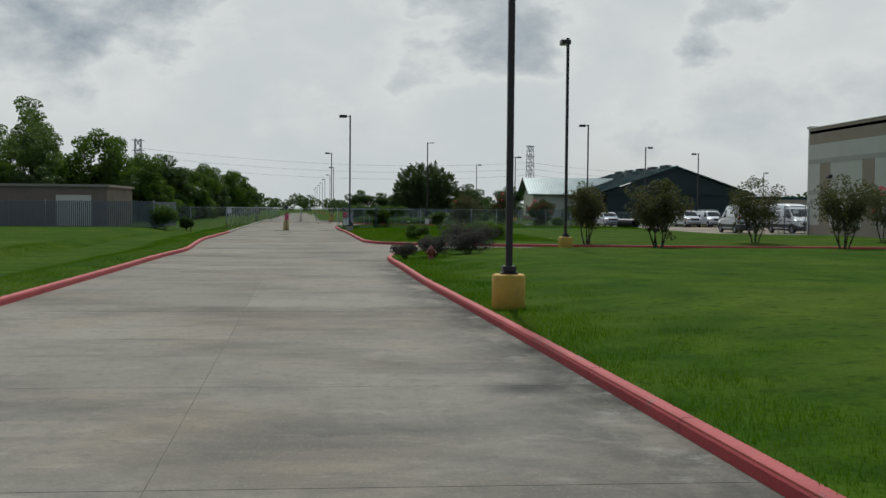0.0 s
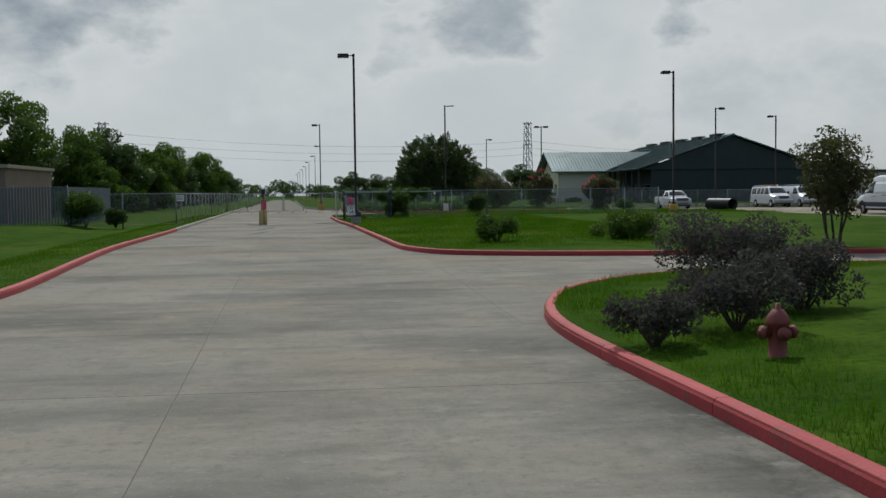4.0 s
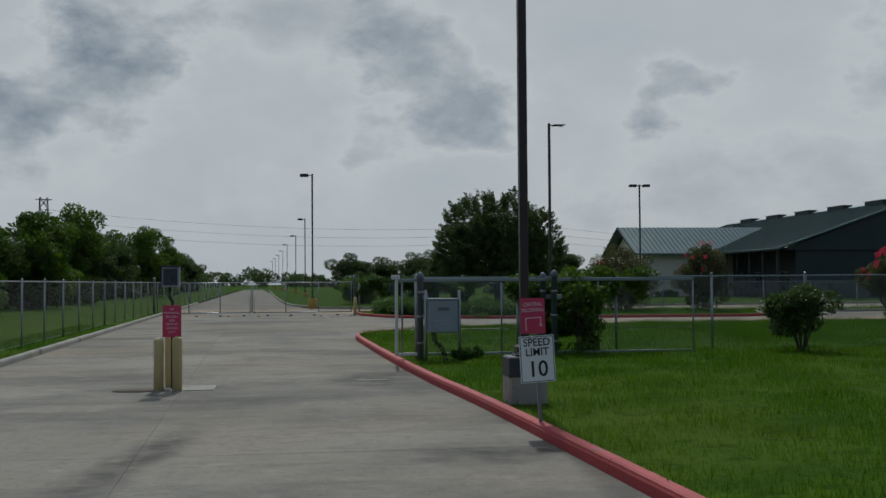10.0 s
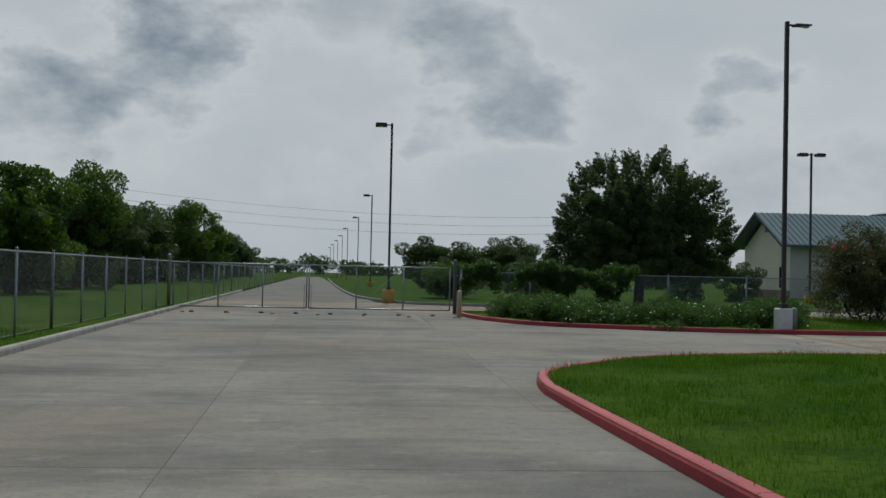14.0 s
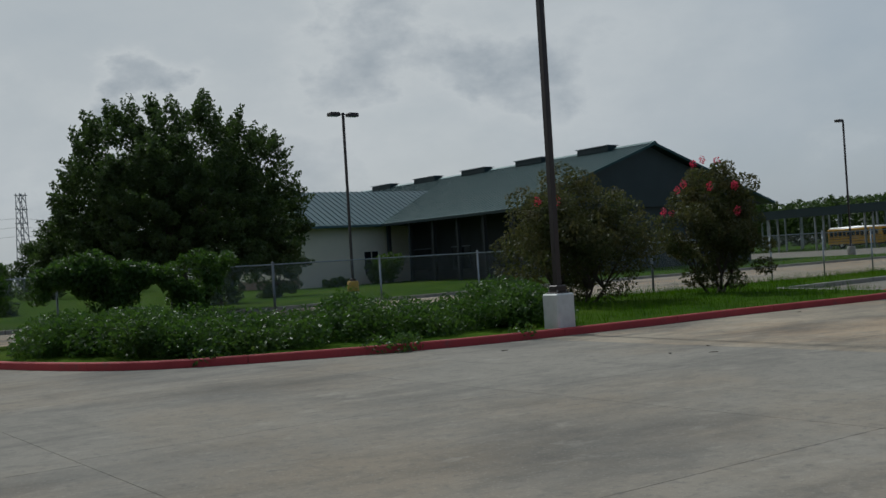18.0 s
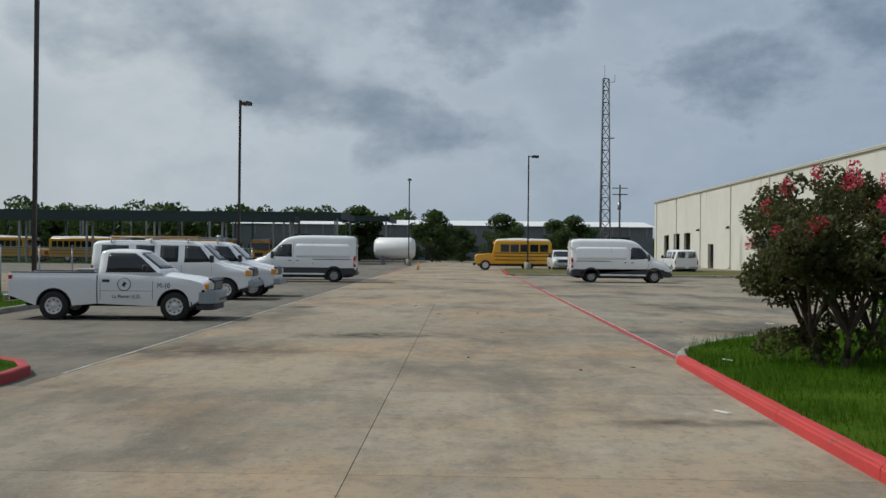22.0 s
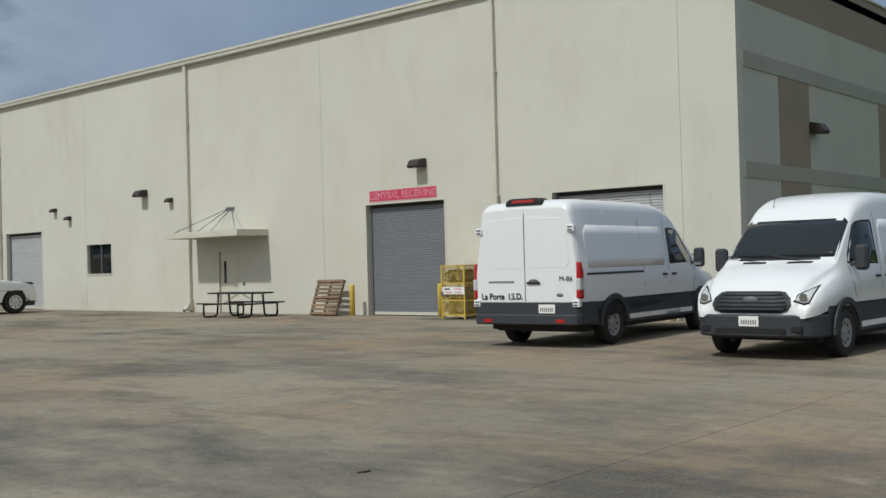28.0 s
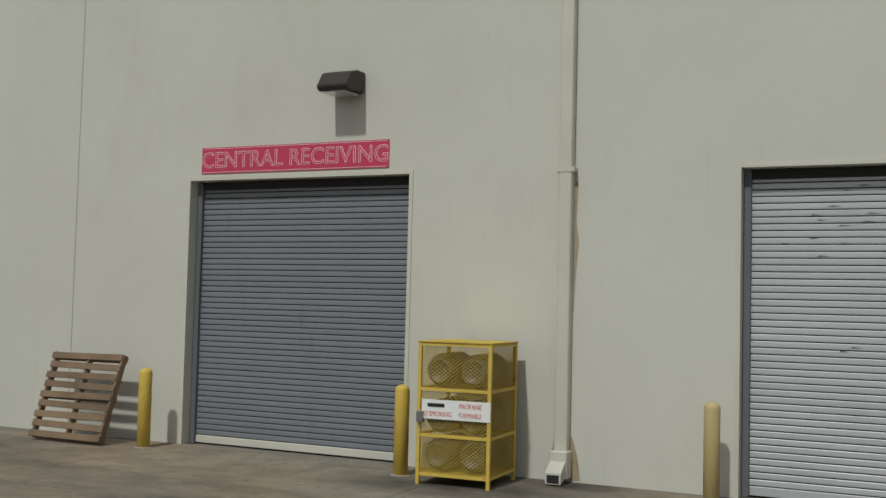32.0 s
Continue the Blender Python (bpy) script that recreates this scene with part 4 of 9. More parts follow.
for x in (120, 141):
    part("roof_vent", lathe([(0.2, 0), (0.2, 0.5), (0.32, 0.55), (0.1, 0.8)], 12), "galv", warehouse).location = (x, 66, WH - 0.2)


def frame_reveal(o, parent):
    x0, x1, z0, z1 = o
    part("jamb", box(x0, x0 + 0.05, WY - 0.3, WY + 0.012, z0, z1), "trim", parent)
    part("jamb", box(x1 - 0.05, x1, WY - 0.3, WY + 0.012, z0, z1), "trim", parent)
    part("lintel", box(x0 + 0.05, x1 - 0.05, WY - 0.3, WY + 0.012, z1 - 0.05, z1), "trim", parent)


def roller_door(o, label, mat, n, dented=False):
    x0, x1, z0, z1 = o
    d = thing("roller_door", label, "roller door", "warehouse doors")
    frame_reveal(o, d)
    yb = WY - 0.2
    part("door_back", box(x0 + 0.05, x1 - 0.05, yb - 0.05, yb - 0.03, 0, z1 - 0.05), "seal", d)
    h = (z1 - 0.05 - 0.12) / n
    bm = prism([(yb - 0.02, 0.003), (yb - 0.003, 0.006), (yb, h * 0.3), (yb, h * 0.8), (yb - 0.004, h - 0.009), (yb - 0.02, h - 0.006)], "x", x0 + 0.12, x1 - 0.12)
    first = part("slat", bm, mat, d)
    for i in range(1, n):
        share("slat", first.data, d, (0, 0, h * i))
    first.location.z = 0.12
    for ob in d.children:
        if ob.name.startswith("slat") and ob is not first:
            ob.location.z += 0.12
    for a, b in ((x0 + 0.05, x0 + 0.13), (x1 - 0.13, x1 - 0.05)):
        part("guide_rail", box(a, b, yb - 0.03, yb + 0.05, 0, z1 - 0.05, 0.006), "steelgrey", d)
    part("bottom_bar", box(x0 + 0.13, x1 - 0.13, yb - 0.03, yb + 0.015, 0.015, 0.115, 0.008), "trim" if not dented else "shutter_pale", d)
    part("hood", box(x0 + 0.13, x1 - 0.13, yb - 0.03, yb + 0.03, z1 - 0.16, z1 - 0.055, 0.006), "seal", d)
    if dented:
        r = random.Random(9)
        for k in range(34):
            x, z = r.uniform(x0 + 0.2, x1 - 0.5), r.choice([0.9, 0.95, 0.85, 0.8, 0.75, 0.6, 0.45]) * z1 + r.uniform(-0.1, 0.08)
            part("dent", prism([(x, z), (x + r.uniform(0.05, 0.16), z - 0.006), (x + 0.1, z + 0.012)], "y", yb - 0.004, yb + 0.002), "steelgrey", d)
    return d


roller_door(OPENINGS[0], "dented pale grey roller door, closed", "shutter_pale", 46, True)
roller_door(OPENINGS[1], "blue-grey slatted roller door, closed, below a red sign", "shutter", 46)
roller_door(OPENINGS[4], "pale grey roller door, closed", "shutter_pale", 34)
roller_door(OPENINGS[5], "pale roller door in a shallow bay, closed", "shutter", 24)
roller_door(OPENINGS[7], "pale grey roller door at the far bay, closed", "shutter_pale", 30)


def man_door(o):
    x0, x1, z0, z1 = o
    d = thing("door", "cream steel door with a narrow window, closed", "door", "warehouse doors")
    frame_reveal(o, d)
    leaf = part("leaf", box(x0 + 0.06, x1 - 0.06, WY - 0.12, WY - 0.07, 0.02, z1 - 0.06, 0.004), "trim", d)
    part("window", box(x1 - 0.4, x1 - 0.27, WY - 0.069, WY - 0.062, 1.1, 1.9), "glass", leaf)
    part("handle", tube([(x0 + 0.2, WY - 0.07, 1.0), (x0 + 0.2, WY - 0.01, 1.0), (x0 + 0.32, WY - 0.01, 1.0)], 0.012), "chrome", leaf)
    part("threshold", box(x0, x1, WY - 0.3, WY + 0.02, 0, 0.02), "steelgrey", d)
    part("closer_plate", box(x0 - 0.35, x0 - 0.25, WY + 0.002, WY + 0.03, 1.0, 1.12), "steelgrey", d)


man_door(OPENINGS[2])
man_door(OPENINGS[6])

win = thing("window", "dark two-pane aluminium window", "window", loc=(0, 0, 0))
x0, x1, z0, z1 = OPENINGS[3]
frame_reveal(OPENINGS[3], win)
part("sill", box(x0 + 0.05, x1 - 0.05, WY - 0.3, WY + 0.03, z0, z0 + 0.05), "trim", win)
part("mullion", box((x0 + x1) / 2 - 0.03, (x0 + x1) / 2 + 0.03, WY - 0.16, WY - 0.1, z0 + 0.05, z1 - 0.05), "steelgrey", win)
for a, b in ((x0 + 0.05, (x0 + x1) / 2 - 0.03), ((x0 + x1) / 2 + 0.03, x1 - 0.05)):
    part("pane", box(a, b, WY - 0.14, WY - 0.13, z0 + 0.05, z1 - 0.05), "glass", win)
for o in (OPENINGS[8], OPENINGS[9], OPENINGS[10], OPENINGS[11]):
    d = thing("open_bay", "open dark loading bay in the cream wall", "doorway", "far loading bays")
    frame_reveal(o, d)
    # near-black sheet stands in for the unlit depth of the bay
    part("bay_shade_sheet", box(o[0] - 1, o[1] + 1, WY - 3.2, WY - 3.1, 0, 5), "darkwall", d)
    part("inner_floor", box(o[0], o[1], WY - 3.1, WY - 0.3, 0.0, 0.02), "concrete", d)


def canopy(x0, x1, z, depth=1.35):
    c = thing("door_canopy", "flat metal canopy hung from rods over a door", "canopy", "door canopies")
    part("slab", box(x0, x1, WY + 0.01, WY + depth, z, z + 0.06), "trim", c)
    part("fascia", box(x0 - 0.01, x1 + 0.01, WY + depth, WY + depth + 0.04, z - 0.02, z + 0.2, 0.005), "trim", c)
    for x in (x0 - 0.01, x1 - 0.03):
        part("side_fascia", box(x, x + 0.04, WY + 0.01, WY + depth, z - 0.02, z + 0.2), "trim", c)
    mx = (x0 + x1) / 2
    part("anchor_plate", box(mx - 0.25, mx + 0.25, WY + 0.002, WY + 0.02, z + 0.98, z + 1.1), "galv", c)
    for xa, xb in ((mx + 0.1, x1 - 0.3), (mx - 0.1, x0 + 0.3), (mx + 0.05, mx + 0.4), (mx - 0.05, mx - 0.4)):
        part("hanger_rod", rod((xa, WY + 0.02, z + 1.05), (xb, WY + depth - 0.15, z + 0.2), 0.016, n=8), "galv", c)


canopy(61.55, 65.75, 2.78)
canopy(89.5, 95.5, 2.7)
canopy(107.5, 115, 2.65)


def wall_pack(x, z, big=True):
    w = thing("wall_lamp", "dark bronze wall-pack lamp", "wall lamp", "warehouse wall lamps", (x, WY, z))
    s = 1.0 if big else 0.6
    part("housing", prism([(0.0, -0.13 * s), (0.42 * s, -0.16 * s), (0.46 * s, -0.1 * s), (0.34 * s, 0.08 * s), (0.18 * s, 0.13 * s), (0, 0.13 * s)], "x", -0.22 * s, 0.22 * s, 0.015), "pole", w)
    part("lens", box(-0.17 * s, 0.17 * s, 0.08 * s, 0.4 * s, -0.172 * s, -0.162 * s), "clearlamp", w)


for x in (54.2, 69.1, 82.9, 97.3, 110.2, 126, 141):
    wall_pack(x, 4.72)
for x, z in ((67.3, 4.35), (76.0, 4.4), (74.8, 4.0), (88.6, 4.2)):
    wall_pack(x, z, False)
west_lamp = thing("wall_lamp", "dark wall-pack lamp on the banded side wall", "wall lamp", "warehouse wall lamps", (WX0, 65.0, 5.1), 90)
part("housing", prism([(0.0, -0.16), (0.38, -0.18), (0.42, -0.1), (0.3, 0.1), (0, 0.16)], "x", -0.24, 0.24, 0.015), "pole", west_lamp)

sign = thing("wall_sign", "long red sign with pale outlined capitals over the roller door", "sign")
part("panel", box(53.61, 56.47, WY + 0.003, WY + 0.013, 3.64, 3.99), "signred", sign)
for z in (3.652, 3.972):
    part("border", box(53.64, 56.44, WY + 0.013, WY + 0.015, z, z + 0.006), "signpink", sign)
lettering("CENTRAL RECEIVING", 0.30, "signpink", sign, Matrix.Translation((55.04, WY + 0.0145, 3.81)) @ Matrix.Rotation(math.pi, 4, "Z") @ Matrix.Rotation(math.pi / 2, 4, "X"), wide=1.0, offset=0.003)
lettering("CENTRAL RECEIVING", 0.30, "signred", sign, Matrix.Translation((55.04, WY + 0.017, 3.81)) @ Matrix.Rotation(math.pi, 4, "Z") @ Matrix.Rotation(math.pi / 2, 4, "X"), wide=1.0, offset=-0.005)


# ---- things along the warehouse wall ----
def bollard(loc, mat, label, h=1.02, r=0.085, group="bollards"):
    b = thing("bollard", label, "bollard", group, loc)
    part("post", lathe([(r, -0.2), (r, h - 0.05), (r * 0.92, h - 0.02), (r * 0.6, h), (0.01, h + 0.015)], 16), mat, b)
    part("collar", lathe([(r + 0.03, -0.1), (r + 0.03, 0.006), (r + 0.005, 0.012)], 16), "kerb_grey", b)


bollard((56.85, 70.2, 0), "yellow", "yellow painted steel bollard beside the roller door")
bollard((53.02, 70.3, 0), "yellow", "yellow painted steel bollard beside the gas cage")
bollard((49.55, 70.1, 0), "cream", "faded yellow bollard with a stained cap")
bollard((45.5, 70.05, 0), "cream", "faded yellow bollard with a stained cap")


def pallet():
    p = thing("pallet", "weathered wooden pallet leaning on the wall", "pallet", loc=(57.98, 70.38, 0.0))
    tilt = part("deck_beam", box(-0.62, -0.58, 0, 0.09, 0, 1.2, 0.004), "wood", p)
    tilt.matrix_basis = pose(0, 0, 0.02, 20, 0, 0)
    for x in (-0.02, 0.58):
        share("deck_beam", tilt.data, p).matrix_basis = pose(x + 0.6, 0, 0.02, 20, 0, 0)
    me = part("deck_board", box(-0.62, 0.62, 0.09, 0.108, 0, 0.088, 0.003), "wood", p)
    me.matrix_basis = pose(0, 0, 0.02, 20, 0, 0)
    for i in range(1, 9):
        share("deck_board", me.data, p).matrix_basis = pose(0, 0, 0.02, 20, 0, 0) @ pose(0.008 * (-1) ** i, 0, i * 0.138, 0, 0.6 * (-1) ** i, 0)
    for i in (0, 4, 8):
        share("back_board", me.data, p).matrix_basis = pose(0, 0, 0.02, 20, 0, 0) @ pose(0, -0.108, i * 0.138)


pallet()


def gas_cage():
    w, d, h = 0.86, 0.84, 1.55
    c = thing("gas_cage", "yellow mesh gas cylinder cage with warning signs", "cage", loc=(52.2, 70.3, 0.0), rz=2)
    x0, x1, y0, y1 = -w / 2, w / 2, -d / 2, d / 2
    for x in (x0, x1 - 0.04):
        for y in (y0, y1 - 0.04):
            part("upright", box(x, x + 0.04, y, y + 0.04, 0.0, h, 0.003), "yellow", c)
    for z in (0.1, 0.52, 1.02, h - 0.04):
        for y in (y0, y1 - 0.04):
            part("rail", box(x0 + 0.04, x1 - 0.04, y + 0.004, y + 0.036, z, z + 0.035), "yellow", c)
        for x in (x0, x1 - 0.04):
            part("rail", box(x + 0.004, x + 0.036, y0 + 0.04, y1 - 0.04, z, z + 0.035), "yellow", c)
    part("top_plate", box(x0 - 0.01, x1 + 0.01, y0 - 0.01, y1 + 0.01, h, h + 0.012), "yellow", c)
    part("shelf", box(x0 + 0.04, x1 - 0.04, y0 + 0.04, y1 - 0.04, 0.11, 0.13), "yellow", c)
    part("shelf", box(x0 + 0.04, x1 - 0.04, y0 + 0.04, y1 - 0.04, 1.02, 1.035), "yellow", c)

    def mesh(y=None, x=None):
        bm = bmesh.new()
        lo, hi = (x0 + 0.04, x1 - 0.04) if y is not None else (y0 + 0.04, y1 - 0.04)
        n = 15
        for i in range(-3 * n, n):
            for s in (1, -1):
                a0 = lo + (hi - lo) * i / n * 1.0
                z0, z1 = 0.14, h - 0.05
                run = (z1 - z0) * 1.3
                p, q = (a0, z0), (a0 + run, z1)
                if s < 0:
                    p, q = (a0 + run, z0), (a0, z1)
                # clip to the panel
                def clip(u, v):
                    (ua, uz), (va, vz) = u, v
                    for lim, sign_ in ((lo, 1), (hi, -1)):
                        fu, fv = (ua - lim) * sign_, (va - lim) * sign_
                        if fu < 0 and fv < 0:
                            return None
                        if fu < 0:
                            t = fu / (fu - fv)
                            ua, uz = ua + (va - ua) * t, uz + (vz - uz) * t
                        elif fv < 0:
                            t = fv / (fv - fu)
                            va, vz = va + (ua - va) * t, vz + (uz - vz) * t
                    return (ua, uz), (va, vz)
                r = clip(p, q)
                if r and abs(r[0][1] - r[1][1]) > 0.02:
                    (a, az), (b, bz) = r
                    if y is not None:
                        add_rod(bm, (a, y, az), (b, y, bz), 0.003, n=3, caps=False)
                    else:
                        add_rod(bm, (x, a, az), (x, b, bz), 0.003, n=3, caps=False)
        return bm
    part("front_mesh", mesh(y=y1 - 0.02), "yellow", c)
    part("side_mesh", mesh(x=x0 + 0.02), "yellow", c)
    part("side_mesh", mesh(x=x1 - 0.02), "yellow", c)
    part("back_mesh", mesh(y=y0 + 0.02), "yellow", c)
    part("latch", box(x1 - 0.09, x1 - 0.01, y1, y1 + 0.04, 0.68, 0.8, 0.004), "chrome", c)
    part("warning_sign", box(x0 + 0.0, x1 - 0.06, y1 + 0.002, y1 + 0.01, 0.72, 0.93), "signwhite", c)
    T = lambda x, z: Matrix.Translation((x, y1 + 0.011, z)) @ Matrix.Rotation(math.pi, 4, "Z") @ Matrix.Rotation(math.pi / 2, 4, "X")  # noqa: E731
    lettering("NO SMOKING", 0.075, "redink", c, T(0.2, 0.775), wide=0.8)
    lettering("PROPANE", 0.075, "redink", c, T(-0.2, 0.87), wide=0.8)
    lettering("FLAMMABLE", 0.075, "redink", c, T(-0.2, 0.775), wide=0.65)
    part("sign_symbol", box(0.1, 0.3, y1 + 0.01, y1 + 0.012, 0.85, 0.89), "ink", c)
    cyl = lathe([(0.04, 0.05), (0.10, 0.05), (0.115, 0.0), (0.135, 0.0), (0.14, 0.05), (0.175, 0.09), (0.19, 0.14), (0.19, 0.60), (0.175, 0.66), (0.12, 0.69), (0.05, 0.70)], 20)
    for v in cyl.verts:
        v.co = Vector((v.co.x, 0.35 - v.co.z, v.co.y))
    bmesh.ops.recalc_face_normals(cyl, faces=cyl.faces[:])
    first = None
    for z in (0.33, 0.74, 1.24):
        for x in (-0.2, 0.2):
            if first is None:
                first = part("gas_cylinder", cyl, "cylinder", c, "dull steel gas cylinder lying on its side")
                first.location = (x, 0, z)
            else:
                share("gas_cylinder", first.data, c, (x, 0.02, z), label="dull steel gas cylinder lying on its side")
    return c


gas_cage()


def picnic_table(loc, rz, label):
    t = thing("picnic_table", label, "picnic table", "picnic tables", loc, rz)
    t.matrix_basis = t.matrix_basis @ Matrix.Diagonal((1.15, 1.05, 1.05, 1))
    part("tabletop", box(-1.05, 1.05, -0.38, 0.38, 0.74, 0.79, 0.01), "black", t)
    for y in (-0.72, 0.72):
        part("seat", box(-1.05, 1.05, y - 0.13, y + 0.13, 0.43, 0.47, 0.01), "black", t)
    for x in (-0.72, 0.72):
        part("frame", tube([(x, -0.84, 0.42), (x, -0.84, 0.1), (x, -0.78, 0.03), (x, -0.4, 0.03), (x, -0.28, 0.1), (x, -0.22, 0.74)], 0.03), "black", t)
        part("frame", tube([(x, 0.84, 0.42), (x, 0.84, 0.1), (x, 0.78, 0.03), (x, 0.4, 0.03), (x, 0.28, 0.1), (x, 0.22, 0.74)], 0.03), "black", t)
        part("crossbar", rod((x, -0.84, 0.42), (x, 0.84, 0.42), 0.025), "black", t)
    part("brace", rod((-0.72, 0, 0.42), (-0.1, 0, 0.73), 0.014), "galv", t)
    part("brace", rod((0.72, 0, 0.42), (0.1, 0, 0.73), 0.014), "galv", t)


picnic_table((60.75, 71.6, 0), 4, "black metal picnic table with fixed benches by the door")
picnic_table((105.5, 71.4, 0.2), 0, "black metal picnic table on the grass by the wall")


# ---- vehicles ----
def arch(yc, r, n=9, zc=0.36):
    """Points over a wheel, from back to front along +y."""
    return [(yc - r * math.cos(math.pi * i / n), zc + r * math.sin(math.pi * i / n)) for i in range(n + 1)]


def extruded(profile, w, taper=0.0, z0=0.0, bev=0.03, front_taper=0.0, y_front=99):
    """A side outline in (y, z) drawn across the width; taper: how much narrower per metre above z0."""
    bm = add_prism(bmesh.new(), profile, "x", -w / 2, w / 2)
    if front_taper:
        bmesh.ops.bisect_plane(bm, geom=bm.verts[:] + bm.edges[:] + bm.faces[:], plane_co=(0, y_front, 0), plane_no=(0, 1, 0))
    for v in bm.verts:
        s = 1.0
        if taper and v.co.z > z0:
            s -= taper * (v.co.z - z0)
        if front_taper and v.co.y > y_front:
            s -= front_taper * (v.co.y - y_front)
        v.co.x *= s
    es = [e for e in bm.edges if abs(e.verts[0].co.x) > 0.1 and e.verts[0].co.x * e.verts[1].co.x > 0 and e.calc_face_angle(0.0) > 0.5]
    bmesh.ops.bevel(bm, geom=es, offset=bev, segments=2, affect="EDGES", clamp_overlap=True)
    for f in bm.faces:
        f.smooth = len(f.verts) <= 4 and f.calc_area() < 0.5
    return bm


def side_panel(poly, w, taper, z0, side, mat, parent, name, thick=0.006, proud=0.002, label=""):
    """A flat panel in (y, z) laid on a tapered vehicle side."""
    bm = bmesh.new()
    rows = []
    for off in (proud, proud + thick):
        row = []
        for y, z in poly:
            x = w / 2 * (1 - taper * max(0, z - z0)) + off
            row.append(bm.verts.new((side * x, y, z)))
        rows.append(row)
    bm.faces.new(rows[0])
    bm.faces.new(rows[1])
    n = len(poly)
    for i in range(n):
        bm.faces.new((rows[0][i], rows[0][(i + 1) % n], rows[1][(i + 1) % n], rows[1][i]))
    bmesh.ops.recalc_face_normals(bm, faces=bm.faces[:])
    return part(name, bm, mat, parent, label)


def cross_panel(p0, p1, hw0, hw1, mat, parent, name, thick=0.008, proud=0.003, label="", cx=0.0):
    """A panel across the vehicle between two (y, z) points with half widths."""
    d = Vector((0, p1[0] - p0[0], p1[1] - p0[1])).normalized()
    nrm = Vector((0, d.z, -d.y))
    bm = bmesh.new()
    rows = []
    for off in (proud, proud + thick):
        o = nrm * off
        rows.append([bm.verts.new(Vector(v) + o) for v in ((cx - hw0, *p0), (cx + hw0, *p0), (cx + hw1, *p1), (cx - hw1, *p1))])
    bm.faces.new(rows[0])
    bm.faces.new(rows[1])
    for i in range(4):
        bm.faces.new((rows[0][i], rows[0][(i + 1) % 4], rows[1][(i + 1) % 4], rows[1][i]))
    bmesh.ops.recalc_face_normals(bm, faces=bm.faces[:])
    return part(name, bm, mat, parent, label)


WHEELS = {}


def wheel(parent, x, y, r, wid, side, rim_mat, dual=False):
    key = (r, wid, rim_mat)
    if key not in WHEELS:
        ty = lathe([(r * 0.58, -wid / 2 + 0.01), (r * 0.9, -wid / 2), (r * 0.985, -wid * 0.4), (r, -wid * 0.3), (r, wid * 0.3), (r * 0.985, wid * 0.4), (r * 0.9, wid / 2), (r * 0.58, wid / 2 - 0.01)], 28, "x", False)
        rm = lathe([(0.005, wid * 0.44), (r * 0.14, wid * 0.44), (r * 0.19, wid * 0.34), (r * 0.3, wid * 0.32), (r * 0.45, wid * 0.36), (r * 0.52, wid * 0.42), (r * 0.6, wid * 0.47), (r * 0.61, wid * 0.40), (r * 0.6, -wid * 0.4)], 24, "x")
        WHEELS[key] = (ty, rm)
        ty_ob, rm_ob = part("tyre", ty, "tyre", parent), None
        rm_ob = part("rim", rm, rim_mat, ty_ob)
        # solid black plugs give the rim's holes their shade; the rim is uncut
        bm = bmesh.new()
        for i in range(8):
            a = 2 * math.pi * i / 8
            add_rod(bm, (wid * 0.25, r * 0.42 * math.cos(a), r * 0.42 * math.sin(a)), (wid * 0.375, r * 0.42 * math.cos(a), r * 0.42 * math.sin(a)), r * 0.065, n=8)
        vent = part("vent_holes", bm, "seal", ty_ob)
        WHEELS[key] = (ty_ob.data, rm_ob.data, vent.data)
    else:
        ty_ob = share("tyre", WHEELS[key][0], parent)
        share("rim", WHEELS[key][1], ty_ob)
        share("vent_holes", WHEELS[key][2], ty_ob)
    ty_ob.matrix_basis = pose(x, y, r, 0, 0, 0 if side > 0 else 180)


def plate(parent, y, z, face, x=0.0):
    """A number plate with plain bars for its characters. face: +1 front, -1 back."""
    p = part("number_plate", box(x - 0.155, x + 0.155, y, y + face * 0.012, z - 0.075, z + 0.075, 0.003), "signwhite", parent, "white number plate")
    bm = bmesh.new()
    for i in range(7):
        a = x - 0.12 + 0.036 * i
        add_box(bm, a, a + 0.02, min(y + face * 0.0125, y + face * 0.014), max(y + face * 0.0125, y + face * 0.014), z - 0.045, z + 0.02)
    part("plate_bar", bm, "greyink", p)


def back_text(text, size, parent, x, y, z, mat="ink", wide=1.0, bold=0.0):
    return lettering(text, size, mat, parent, Matrix.Translation((x, y, z)) @ Matrix.Rotation(math.pi / 2, 4, "X"), wide=wide, offset=bold)


def side_text(text, size, parent, side, x, y, z, mat="ink", wide=1.0):
    return lettering(text, size, mat, parent, Matrix.Translation((side * x, y, z)) @ Matrix.Rotation(side * math.pi / 2, 4, "Z") @ Matrix.Rotation(math.pi / 2, 4, "X"), wide=wide)


